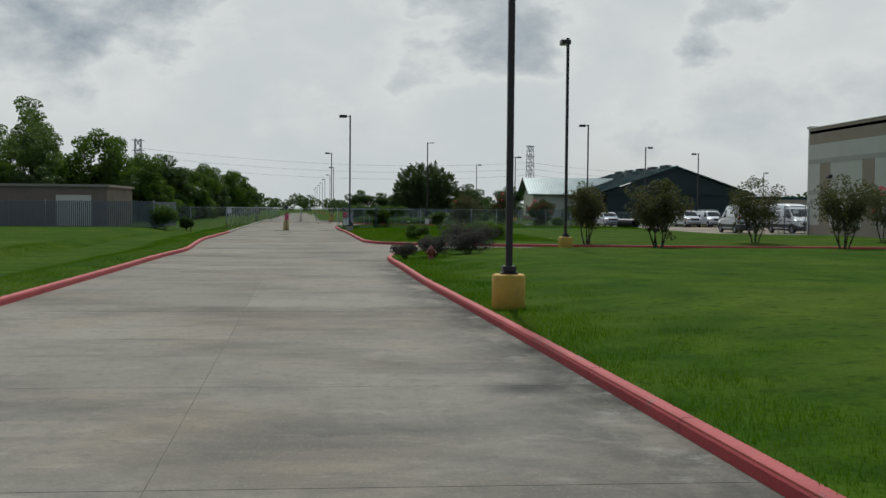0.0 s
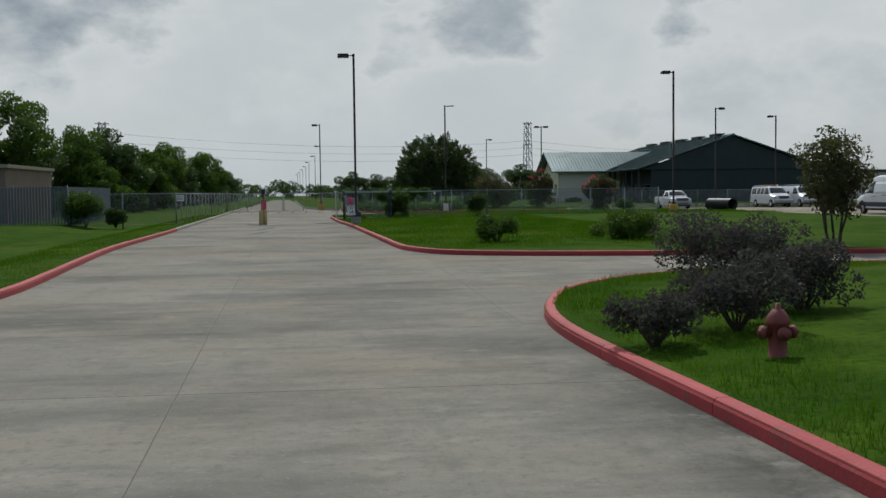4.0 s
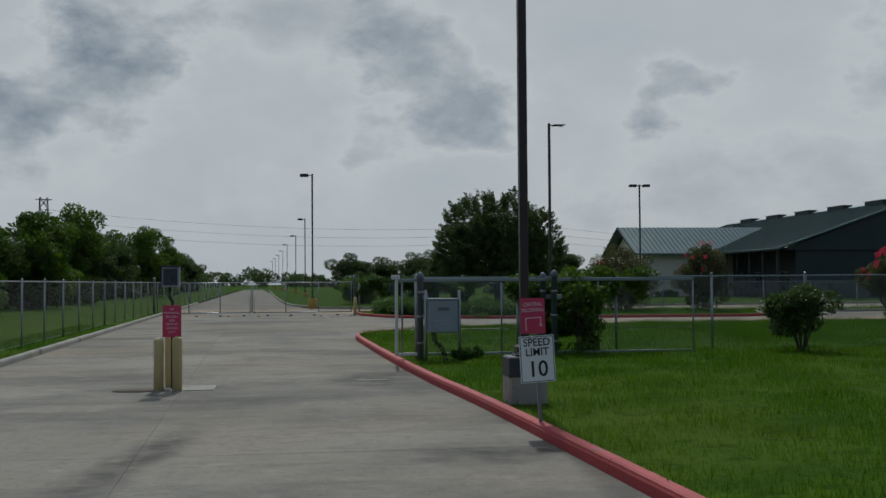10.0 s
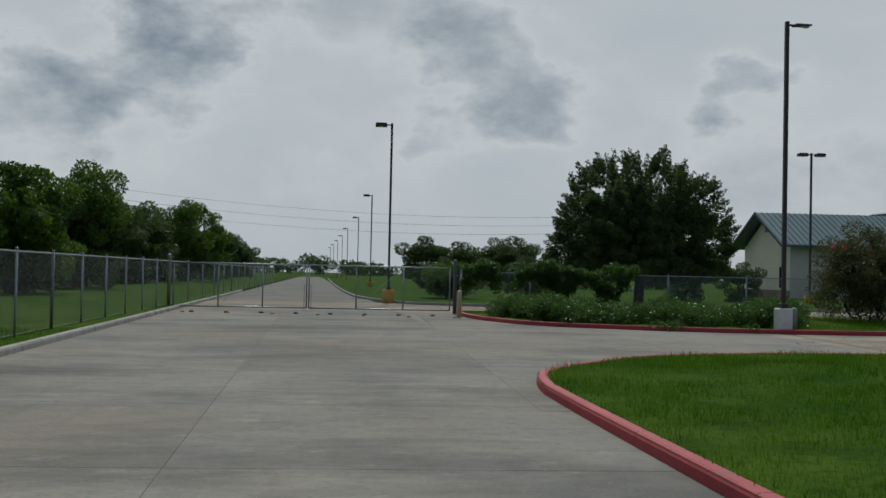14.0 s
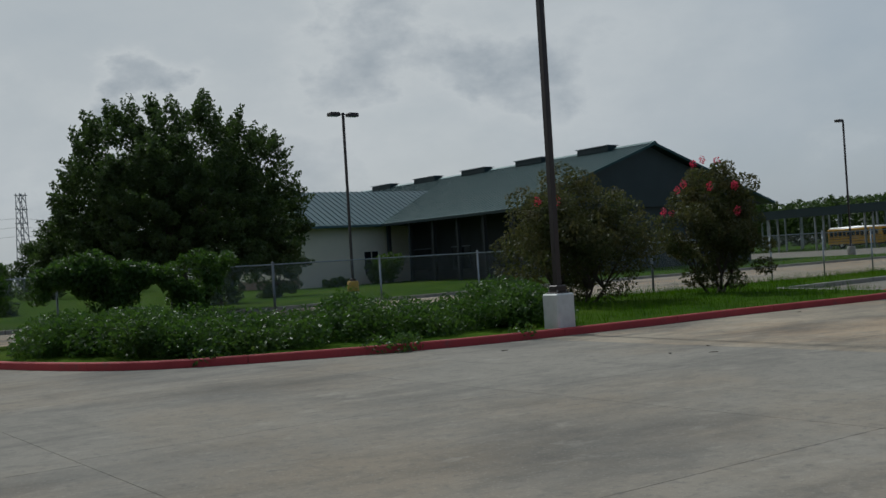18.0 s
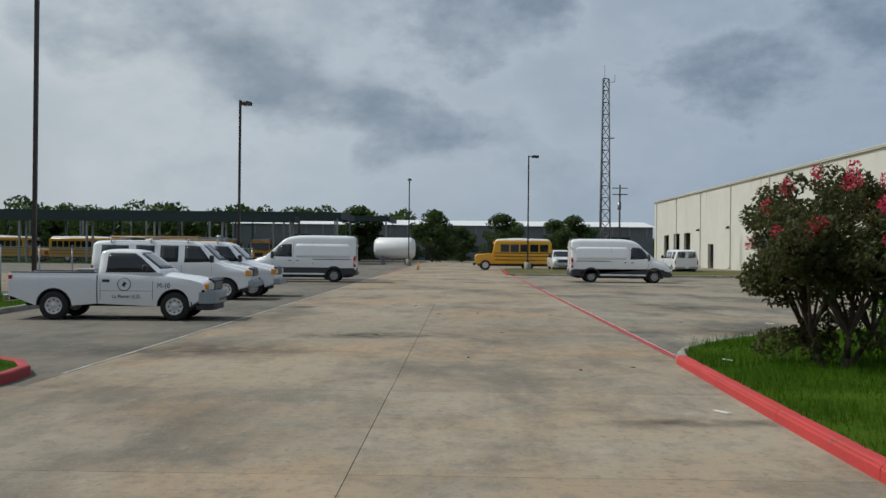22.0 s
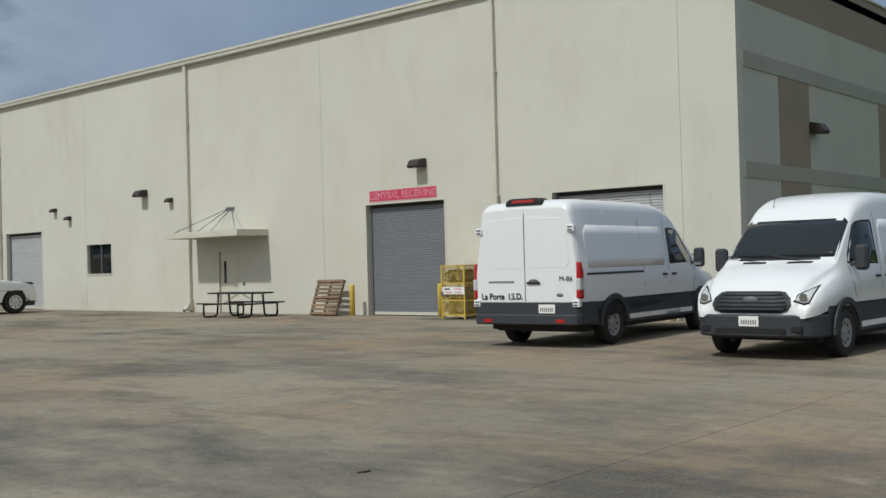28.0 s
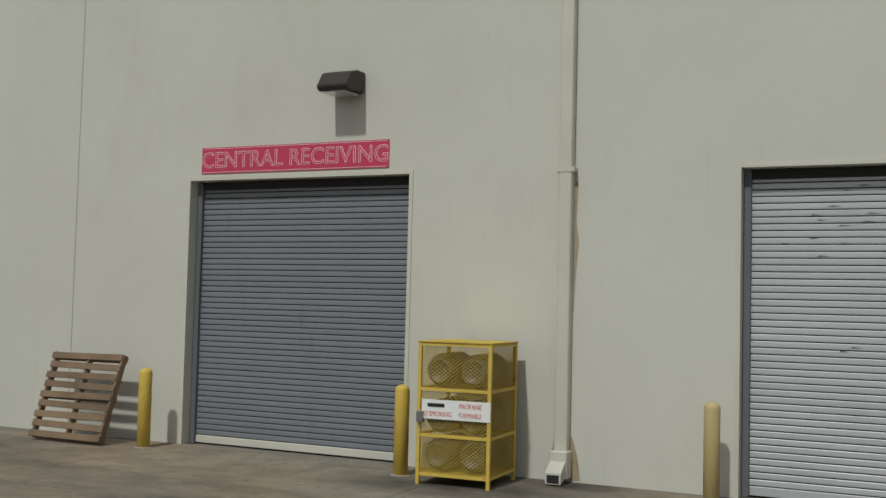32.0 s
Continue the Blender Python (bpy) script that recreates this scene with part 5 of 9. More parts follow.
def lofted(stations, line=1.16):
    """A van body: rounded sections along y, each (y, bottom, half width, top, half width at top, corner radius)."""
    bm = bmesh.new()
    rings = []
    for y, zb, w, zt, wt, rc in stations:
        belt = min(line, zt - rc - 0.04)
        half = [(w * 0.985, zb), (w, min(zb + 0.1, belt - 0.02)), (w, belt)]
        top = (wt, zt - rc)
        for k in (0.35, 0.7, 1.0):
            half.append((w + (top[0] - w) * k, belt + (top[1] - belt) * k))
        for a in (22, 45, 67, 90):
            half.append((wt - rc * (1 - math.cos(radians(a))), zt - rc + (rc - 0.02) * math.sin(radians(a))))
        half += [((wt - rc) * 0.5, zt - 0.006), (0.0, zt)]
        ring = [bm.verts.new((x, y, z)) for x, z in half] + [bm.verts.new((-x, y, z)) for x, z in half[-2::-1]]
        rings.append(ring)
    for ra, rb in zip(rings, rings[1:]):
        for i in range(len(ra) - 1):
            bm.faces.new((ra[i], ra[i + 1], rb[i + 1], rb[i])).smooth = True
    bm.faces.new(rings[0])
    bm.faces.new(rings[-1][::-1])
    bmesh.ops.recalc_face_normals(bm, faces=bm.faces[:])
    return bm


def laid_on(tree_, poly, way, mat, parent, name, lift=0.004, cuts=2, label="", inset=0.02):
    """A thin panel that follows a curved body. way: 'front' with (x, z), 'left' or 'right' with (y, z)."""
    def drop(a, b, o):
        start, ray = {"front": ((a, 5, b), (0, -1, 0)), "right": ((3, a, b), (-1, 0, 0)), "left": ((-3, a, b), (1, 0, 0))}[way]
        hit = tree_.ray_cast(Vector(start), Vector(ray))[0]
        if hit is None:
            hit = Vector((a, 2.9, b)) if way == "front" else Vector((0.9 if way == "right" else -0.9, a, b))
        return hit - Vector(ray) * o
    bm = bmesh.new()
    bm.faces.new([bm.verts.new((a, b, 0)) for a, b in poly])
    bmesh.ops.triangulate(bm, faces=bm.faces[:])
    bmesh.ops.subdivide_edges(bm, edges=bm.edges[:], cuts=cuts, use_grid_fill=True)
    rim = [e for e in bm.edges if e.is_boundary]
    flat = {v: (v.co.x, v.co.y) for v in bm.verts}
    low = {}
    for v, (a, b) in flat.items():
        v.co = drop(a, b, lift)
    for e in rim:
        for v in e.verts:
            if v not in low:
                low[v] = bm.verts.new(drop(*flat[v], -inset))
    for e in rim:
        a, b = e.verts
        bm.faces.new((a, b, low[b], low[a]))
    bmesh.ops.recalc_face_normals(bm, faces=bm.faces[:])
    for f in bm.faces:
        f.smooth = True
    return part(name, bm, mat, parent, label)


def cargo_van(loc, rz, label, marks=False, size=(1.0, 1.0, 1.02)):
    """A tall white panel van, its nose along +y."""
    v = thing("cargo_van", label, "van", "white panel vans", loc, rz)
    W, TP, ZB = 2.06, 0.085, 1.12
    rear, wf, wr = -2.99, 1.95, -1.80
    skirt = [(rear + 0.03, 0.56), (rear + 0.05, 0.44)] + arch(wr, 0.44) + arch(wf, 0.44) + [(2.5, 0.40), (2.52, 0.78), (rear + 0.03, 0.78)]
    part("lower_body", extruded(skirt, W - 0.01, 0, 0, 0.02, 0.05, 1.9), "cladding", v, "charcoal plastic skirt with wheel arches")
    shell = lofted((
        (rear, 0.775, 0.985, 2.37, 0.835, 0.13), (rear + 0.035, 0.78, 1.012, 2.45, 0.86, 0.17), (rear + 0.13, 0.77, 1.03, 2.515, 0.88, 0.20), (-2.4, 0.76, 1.032, 2.545, 0.885, 0.22),
        (-0.5, 0.76, 1.032, 2.55, 0.885, 0.22), (0.25, 0.76, 1.032, 2.535, 0.88, 0.22), (0.62, 0.76, 1.03, 2.475, 0.872, 0.22), (0.88, 0.76, 1.03, 2.38, 0.86, 0.20), (1.04, 0.76, 1.03, 2.275, 0.85, 0.16),
        (1.2, 0.76, 1.028, 2.13, 0.852, 0.13), (1.5, 0.76, 1.025, 1.86, 0.875, 0.11), (1.8, 0.76, 1.02, 1.59, 0.90, 0.09), (1.98, 0.76, 1.015, 1.44, 0.915, 0.08), (2.12, 0.75, 1.01, 1.385, 0.90, 0.09),
        (2.35, 0.73, 1.0, 1.325, 0.87, 0.12), (2.6, 0.70, 0.975, 1.23, 0.82, 0.13), (2.78, 0.66, 0.945, 1.12, 0.77, 0.12), (2.9, 0.64, 0.90, 0.985, 0.72, 0.11), (2.965, 0.63, 0.86, 0.86, 0.68, 0.09), (2.99, 0.62, 0.82, 0.76, 0.66, 0.06)))
    skin = BVHTree.FromBMesh(shell)
    part("body", shell, "white", v, "white rounded steel body shell")

    def on(side, poly, mat, name, **k):
        return side_panel(poly, W, TP, ZB, side, mat, v, name, **k)

    for s in (-1, 1):
        way = "right" if s > 0 else "left"
        # charcoal band, arches and the pale sill below
        side_panel([(wr + 0.5, 0.415), (wf - 0.5, 0.415), (wf - 0.5, 0.50), (wr + 0.5, 0.50)], W, 0, 0, s, "white", v, "sill_strip")
        for yc in (wr, wf):
            outer, inner = arch(yc, 0.53, 14), arch(yc, 0.445, 14)
            side_panel(outer + inner[::-1], W - 0.02, 0, 0, s, "cladding", v, "wheel_arch", thick=0.028)
        # glass, pressed panel, joints
        rim_ = laid_on(skin, [(0.52, 1.36), (1.70, 1.385), (1.62, 1.52), (1.24, 1.95), (1.12, 2.02), (0.92, 2.05), (0.60, 2.06), (0.55, 2.02)], way, "seal", v, "window_seal", 0.002)
        laid_on(skin, [(0.56, 1.40), (1.60, 1.42), (1.54, 1.52), (1.19, 1.92), (1.08, 1.99), (0.92, 2.015), (0.62, 2.02)], way, "glass", rim_, "side_window", 0.006, label="tinted cab window")
        laid_on(skin, [(-2.62, 1.34), (0.26, 1.34), (0.32, 1.42), (0.32, 1.98), (0.24, 2.07), (-2.56, 2.07), (-2.66, 1.98), (-2.68, 1.42)], way, "white", v, "pressed_panel", 0.0025, 4, inset=0.004)
        for y in (-0.62, 0.44):
            laid_on(skin, [(y, 0.80), (y + 0.009, 0.80), (y + 0.009, 2.2), (y, 2.2)], way, "seal", v, "panel_gap", 0.002, 5, inset=0.004)
        laid_on(skin, [(1.52, 0.84), (1.532, 0.84), (1.72, 1.36), (1.705, 1.36)], way, "seal", v, "panel_gap", 0.002, 3, inset=0.004)
        on(s, [(-2.72, 1.225), (-0.64, 1.225), (-0.64, 1.262), (-2.72, 1.262)], "cladding", "slide_rail", thick=0.016)
        for y in (0.14, 0.55):
            on(s, [(y, 1.15), (y + 0.17, 1.15), (y + 0.17, 1.19), (y, 1.19)], "black", "door_handle", thick=0.03)
        # mirrors
        m = part("wing_mirror", box(s * 1.04, s * 1.24, 1.52, 1.66, 1.28, 1.66, 0.04), "cladding", v)
        part("mirror_glass", box(s * 1.06, s * 1.22, 1.512, 1.518, 1.32, 1.62), "chrome", m)
        part("mirror_arm", box(s * 0.93, s * 1.05, 1.57, 1.62, 1.34, 1.40, 0.01), "cladding", m)
        # tail lamps
        tl = part("tail_lamp", prism([(rear - 0.014, 0.84), (rear + 0.13, 0.84), (rear + 0.13, 1.3), (rear + 0.06, 1.46), (rear - 0.0, 1.44)], "x", s * 0.955, s * 1.043, 0.02), "redlamp", v)
        part("reverse_lamp", box(s * 0.965, s * 1.047, rear - 0.02, rear + 0.12, 0.98, 1.18, 0.015), "clearlamp", tl)
        for z, o in ((0.70, 0.0), (1.95, 0.07)):
            hg = part("hinge", box(s * (0.90 - o), s * (1.03 - o), rear - 0.035, rear + 0.06, z, z + 0.12, 0.012), "white", v)
            for k in (0.02, 0.07):
                part("hinge_slot", box(s * (0.92 - o), s * (1.0 - o), rear - 0.037, rear - 0.034, z + k, z + k + 0.025), "cladding", hg)
        wheel(v, s * 0.90, wf, 0.36, 0.235, s, "rim_dark")
        wheel(v, s * 0.90, wr, 0.36, 0.235, s, "rim_dark")
        part("bumper_reflector", box(s * 0.62, s * 0.78, rear - 0.092, rear - 0.08, 0.44, 0.5), "redlamp", v)
    # front
    seal_ = laid_on(skin, [(-0.87, 1.45), (0.87, 1.45), (0.86, 1.56), (0.825, 2.02), (0.77, 2.08), (-0.77, 2.08), (-0.825, 2.02), (-0.86, 1.56)], "front", "black", v, "screen_border", 0.004, 4)
    laid_on(skin, [(-0.84, 1.49), (0.84, 1.49), (0.80, 2.0), (0.75, 2.045), (-0.75, 2.045), (-0.80, 2.0)], "front", "glass", seal_, "windscreen", 0.009, 4, label="wide dark windscreen")
    for x in (-0.45, 0.3):
        part("wiper", rod((x, 2.02, 1.455), (x + 0.6, 1.93, 1.53), 0.012, n=6), "black", v)
    rim = ((-0.46, 0.69), (0.46, 0.69), (0.57, 0.73), (0.615, 0.81), (0.59, 0.91), (0.50, 0.995), (0.42, 1.01), (-0.42, 1.01), (-0.50, 0.995), (-0.59, 0.91), (-0.615, 0.81), (-0.57, 0.73))
    gr = laid_on(skin, rim, "front", "cladding", v, "grille", 0.016, 3)
    laid_on(skin, [(x * 0.93, 0.85 + (z - 0.85) * 0.86) for x, z in rim], "front", "black", gr, "grille_mesh", 0.022, 3)
    for z, hw in ((0.75, 0.52), (0.805, 0.55), (0.86, 0.545), (0.915, 0.51), (0.97, 0.45)):
        laid_on(skin, [(-hw, z - 0.013), (hw, z - 0.013), (hw, z + 0.013), (-hw, z + 0.013)], "front", "cladding", gr, "grille_bar", 0.036, 3)
    part("badge", lathe([(0.001, 0.014), (0.085, 0.01), (0.1, 0.0)], 18, "x"), "steelgrey", gr, "plain grey oval badge").matrix_basis = pose(0, 2.985, 0.885, 0, 0, 90) @ Matrix.Diagonal((1, 1.25, 0.55, 1))
    plan = [(0.45, 3.06), (0.72, 3.01), (0.88, 2.90), (0.96, 2.72), (1.0, 2.44)]
    bumper = part("front_bumper", prism([(-x, y) for x, y in plan[::-1]] + plan, "z", 0.34, 0.67, 0.03), "cladding", v, "charcoal plastic front bumper")
    part("air_intake", box(-0.55, 0.55, 3.04, 3.064, 0.39, 0.48, 0.006), "black", bumper)
    for s in (-1, 1):
        lamp_ = [(s * 0.64, 0.86), (s * 0.78, 0.81), (s * 0.86, 0.83), (s * 0.895, 0.98), (s * 0.905, 1.10), (s * 0.84, 1.06), (s * 0.68, 0.96)]
        hl = laid_on(skin, lamp_, "front", "black", v, "headlamp", 0.01, 3, label="clear headlamp in a dark housing")
        laid_on(skin, [(s * 0.775 + (x - s * 0.775) * 0.82, 0.925 + (z - 0.925) * 0.8) for x, z in lamp_], "front", "clearlamp", hl, "lens", 0.018, 3)
        ref = part("reflector", lathe([(0.005, -0.01), (0.05, 0.012), (0.062, 0.02)], 14, "x"), "chrome", hl)
        ref.matrix_basis = pose(s * 0.775, 2.905, 0.915, 0, 0, 90)
        laid_on(skin, [(s * 0.16, 1.40), (s * 0.56, 1.40), (s * 0.56, 1.43), (s * 0.18, 1.43)], "front", "black", v, "bonnet_vent", 0.004, 2)
        part("fog_lamp_recess", box(s * 0.62, s * 0.78, 2.98, 3.034, 0.42, 0.52, 0.01), "black", bumper)
    plate(v, 3.064, 0.575, 1)
    # rear
    part("door_gap", box(-0.004, 0.004, rear - 0.0075, rear - 0.003, 0.8, 2.30), "seal", v)
    for s in (-1, 1):
        part("rear_panel", prism([(s * 0.012, 1.36), (s * 0.78, 1.36), (s * 0.85, 1.46), (s * 0.79, 2.10), (s * 0.72, 2.19), (s * 0.012, 2.24)], "y", rear - 0.006, rear + 0.15, 0.004), "white", v, "pressed panel of the rear door")
        part("rear_door", box(s * 0.006, s * 0.935, rear - 0.004, rear + 0.05, 0.785, 1.37, 0.003), "white", v)
    part("rear_skirt", prism([(-1.02, rear + 0.2), (-1.0, rear + 0.02), (-0.95, rear - 0.02), (0.95, rear - 0.02), (1.0, rear + 0.02), (1.02, rear + 0.2)], "z", 0.56, 0.78, 0.012), "cladding", v)
    part("rear_bumper", prism([(-1.04, rear + 0.6), (-1.035, rear + 0.06), (-0.98, rear - 0.05), (-0.85, rear - 0.085), (0.85, rear - 0.085), (0.98, rear - 0.05), (1.035, rear + 0.06), (1.04, rear + 0.6)], "z", 0.40, 0.58, 0.022), "cladding", v)
    # black box added in place of the shade below the rear step
    part("step_shadow", box(-0.8, 0.8, rear + 0.2, rear + 0.6, 0.3, 0.42), "seal", v)
    part("rear_handle", box(0.04, 0.3, rear - 0.04, rear - 0.01, 1.09, 1.13, 0.012), "black", v)
    part("handle_surround", lathe([(0.001, 0), (0.09, 0.004), (0.1, 0.0)], 14, "x"), "chrome", v).matrix_basis = pose(0.17, rear - 0.013, 1.13, 0, 0, 90) @ Matrix.Diagonal((1, 1, 0.45, 1))
    bl = part("brake_lamp_housing", prism([(-0.36, 2.43), (0.36, 2.43), (0.35, 2.50), (0.27, 2.555), (-0.27, 2.555), (-0.35, 2.50)], "y", rear - 0.005, rear + 0.3, 0.02), "black", v)
    part("brake_lamp", box(-0.22, 0.22, rear - 0.014, rear + 0.02, 2.475, 2.525, 0.005), "redlamp", bl)
    plate(v, rear - 0.022, 0.67, -1, 0.42)
    part("badge", lathe([(0.001, 0), (0.05, 0.004), (0.055, 0.012)], 14, "x"), "steelgrey", v, "dark oval badge").matrix_basis = pose(0.66, rear - 0.012, 0.90, 0, 0, 90) @ Matrix.Diagonal((1, 1.3, 0.6, 1))
    part("antenna", rod((0.5, 1.0, 2.25), (0.5, 0.8, 2.75), 0.006, n=5), "black", v)
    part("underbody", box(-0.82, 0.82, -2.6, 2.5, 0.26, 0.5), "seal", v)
    if marks:
        back_text("La Porte  I.S.D.", 0.15, v, -0.46, rear - 0.012, 0.875, wide=0.9, bold=0.003)
        back_text("M-86", 0.12, v, 0.78, rear - 0.012, 1.17)
        for i in range(8):
            part("badge_bar", box(-0.72 + i * 0.065, -0.67 + i * 0.065, rear - 0.013, rear - 0.01, 1.115, 1.145), "greyink", v)
    side_text("La Porte I.S.D.", 0.12, v, 1, 1.045, 0.55, 0.44, "greyink", 0.9)
    v.matrix_basis = v.matrix_basis @ Matrix.Diagonal((*size, 1))
    return v


cargo_van((44.54, 74.58, 0), 184.2, "white tall panel van with black rear lettering and charcoal bumpers", True, (1.13, 1.12, 1.1))
cargo_van((39.6, 75.2, 0), -1, "white tall panel van with a black grille, nose out", False, (1.06, 1.05, 1.06))
cargo_van((71.9, 89.9, 0), 180, "white tall panel van parked alone in the yard", False, (1.03, 1.0, 1.03))
cargo_van((67.0, 108.3, 0), 2, "white tall panel van backed to the aisle")


def formed(outline, w, cuts, move):
    """A side outline in (y, z) drawn across the width, cut along planes and then bent by move(x, y, z)."""
    bm = add_prism(bmesh.new(), outline, "x", -w / 2, w / 2)
    for axis, values in cuts:
        for k in values:
            co, no = [0, 0, 0], [0, 0, 0]
            co[axis], no[axis] = k, 1
            bmesh.ops.bisect_plane(bm, geom=bm.verts[:] + bm.edges[:] + bm.faces[:], plane_co=co, plane_no=no)
    bmesh.ops.triangulate(bm, faces=[f for f in bm.faces if len(f.verts) > 4])
    for v in bm.verts:
        v.co = move(*v.co)
    for f in bm.faces:
        f.smooth = True
    for e in bm.edges:
        e.smooth = e.calc_face_angle(0.0) < 0.6
    return bm


def wheel_well(parent, side, W, yc, ar, R):
    """The dark liner inside a wheel arch."""
    bm = bmesh.new()
    lo, hi = sorted((side * (W / 2 - 0.035), side * (W / 2 - 0.52)))
    add_prism(bm, arch(yc, ar - 0.004, 12, R) + arch(yc, ar - 0.03, 12, R)[::-1], "x", lo, hi)
    inner = side * (W / 2 - 0.5)
    add_prism(bm, arch(yc, ar - 0.03, 12, R), "x", min(inner, inner - side * 0.02), max(inner, inner - side * 0.02))
    part("wheel_well", bm, "seal", parent)


def pickup(loc, rz, label, crew=False):
    """A white pickup, its nose along +y: open bed, rounded cab, sloping bonnet."""
    v = thing("pickup_truck", label, "pickup truck", "white pickups", loc, rz)
    if crew:
        W, bz, top, R, wf, wr, rear, nose, c0, r1, cowl = 2.04, 1.24, 1.96, 0.42, 2.28, -2.02, -3.28, 3.16, -0.78, 1.0, 1.78
    else:
        W, bz, top, R, wf, wr, rear, nose, c0, r1, cowl = 1.98, 1.18, 1.80, 0.36, 1.53, -1.47, -2.58, 2.45, -0.38, 0.58, 1.28
    ar, hood, hw, sill = R + 0.085, bz - 0.03, W / 2, 0.42 if not crew else 0.5

    def move(x, y, z):
        k = abs(x) / hw
        x *= 1 - 0.04 * max(0.0, (z - bz + 0.22) / 0.24) ** 2 - 0.035 * max(0.0, (0.78 - z) / 0.36) ** 2
        if y > nose - 0.8:
            q = (y - nose + 0.8) / 0.8
            x *= 1 - 0.05 * q * q
            y -= 0.17 * k ** 3 * q
        if y > cowl - 0.35 and z > hood - 0.32:
            z -= 0.075 * k ** 2.5
        return Vector((x, y, z))
    levels = [(2, (0.55, 0.66, 0.78, 0.9, bz - 0.22, bz - 0.12, bz - 0.05)), (0, (-0.85 * hw, -0.6 * hw, -0.3 * hw, 0, 0.3 * hw, 0.6 * hw, 0.85 * hw))]
    low = [(c0, sill)] + arch(wf, ar, 12, R) + [(nose - 0.25, 0.48), (nose - 0.02, 0.56), (nose, hood - 0.30), (nose - 0.03, hood - 0.19), (nose - 0.12, hood - 0.12), (nose - 0.42, hood - 0.05), (cowl, hood + 0.05), (cowl - 0.3, bz + 0.01), (c0, bz + 0.01)]
    shell = formed(low, W, levels + [(1, (nose - 0.8, nose - 0.6, nose - 0.4, nose - 0.2))], move)
    part("front_body", shell, "white", v, "white doors, wings and sloping bonnet")
    # the open bed
    sides = [(rear, 0.62)] + arch(wr, ar, 12, R) + [(c0 - 0.03, sill), (c0 - 0.03, bz), (rear, bz)]
    for s in (-1, 1):
        bm = formed(sides, 0.1, levels[:1], lambda x, y, z: Vector((s * (hw - 0.05) + x - s * hw * (0.04 * max(0.0, (z - bz + 0.22) / 0.24) ** 2 + 0.035 * max(0.0, (0.78 - z) / 0.36) ** 2), y, z)))
        part("bed_side", bm, "white", v)
        part("bed_rail", box(s * (hw - 0.135), s * (hw - 0.025), rear + 0.03, c0 - 0.05, bz - 0.004, bz + 0.028, 0.01), "black" if not crew else "white", v)
    part("bed_floor", box(-hw + 0.1, hw - 0.1, rear + 0.05, c0 - 0.06, 0.74, 0.78), "cladding", v)
    part("bed_front", box(-hw + 0.1, hw - 0.1, c0 - 0.08, c0 - 0.03, 0.7, bz - 0.01), "white", v)
    tg = part("tailgate", box(-hw + 0.13, hw - 0.13, rear - 0.006, rear + 0.05, 0.66, bz - 0.005, 0.012), "white", v)
    part("tailgate_handle", box(-0.13, 0.13, rear - 0.022, rear - 0.004, bz - 0.14, bz - 0.07, 0.006), "black", tg)
    # cab
    wb, wt = hw - 0.045, hw - 0.20
    span = cowl - r1
    cab = lofted([(c0, bz - 0.06, wb - 0.05, top - 0.13, wt - 0.05, 0.08), (c0 + 0.05, bz - 0.06, wb, top - 0.05, wt, 0.10), (c0 + 0.16, bz - 0.06, wb, top - 0.012, wt, 0.12), (c0 + 0.5, bz - 0.06, wb, top, wt, 0.13),
                  (r1 - 0.25, bz - 0.06, wb, top - 0.008, wt, 0.13), (r1 - 0.05, bz - 0.06, wb, top - 0.035, wt, 0.11)]
                 + [(r1 - 0.05 + span * k, bz - 0.06, wb, top - 0.035 - (top - 0.035 - bz - 0.06) * k ** 1.08, wt + (wb - wt - 0.03) * k, 0.11 - 0.07 * k) for k in (0.12, 0.3, 0.5, 0.7, 0.88, 1.0)], bz + 0.03)
    skin = BVHTree.FromBMesh(cab)
    part("cab", cab, "white", v, "white rounded cab")
    glass_ = [(-hw + 0.2, bz + 0.14), (hw - 0.2, bz + 0.14), (hw - 0.29, top - 0.12), (-hw + 0.29, top - 0.12)]
    border = laid_on(skin, [(x * 1.05, z + (0.03 if z > bz + 0.3 else -0.02)) for x, z in glass_], "front", "seal", v, "screen_border", 0.003, 4)
    laid_on(skin, glass_, "front", "glass", border, "windscreen", 0.008, 4, label="dark windscreen")
    cross_panel((c0 + 0.03, top - 0.14), (c0 - 0.004, bz + 0.12), hw - 0.34, hw - 0.26, "glass", v, "rear_window", proud=0.006)
    for s in (-1, 1):
        way = "right" if s > 0 else "left"
        at = lambda z: r1 - 0.05 + span * min(1.0, max(0.0, (top - 0.035 - z) / (top - bz - 0.095)))  # noqa: E731
        front = [(at(bz + 0.06) - 0.2, bz + 0.055), (at(top - 0.13) - 0.13, top - 0.13)]
        if crew:
            wins = [front + [(0.30, top - 0.12), (0.30, bz + 0.05)], [(0.20, bz + 0.05), (0.20, top - 0.12), (c0 + 0.34, top - 0.13), (c0 + 0.26, bz + 0.05)]]
        else:
            wins = [front + [(c0 + 0.30, top - 0.125), (c0 + 0.24, top - 0.17), (c0 + 0.22, bz + 0.05)]]
        for poly in wins:
            cy, cz = sum(p[0] for p in poly) / len(poly), sum(p[1] for p in poly) / len(poly)
            rim_ = laid_on(skin, [(cy + (y - cy) * 1.07, cz + (z - cz) * 1.09) for y, z in poly], way, "seal", v, "window_seal", 0.002, 3)
            laid_on(skin, poly, way, "glass", rim_, "side_window", 0.006, 3, label="tinted cab window")
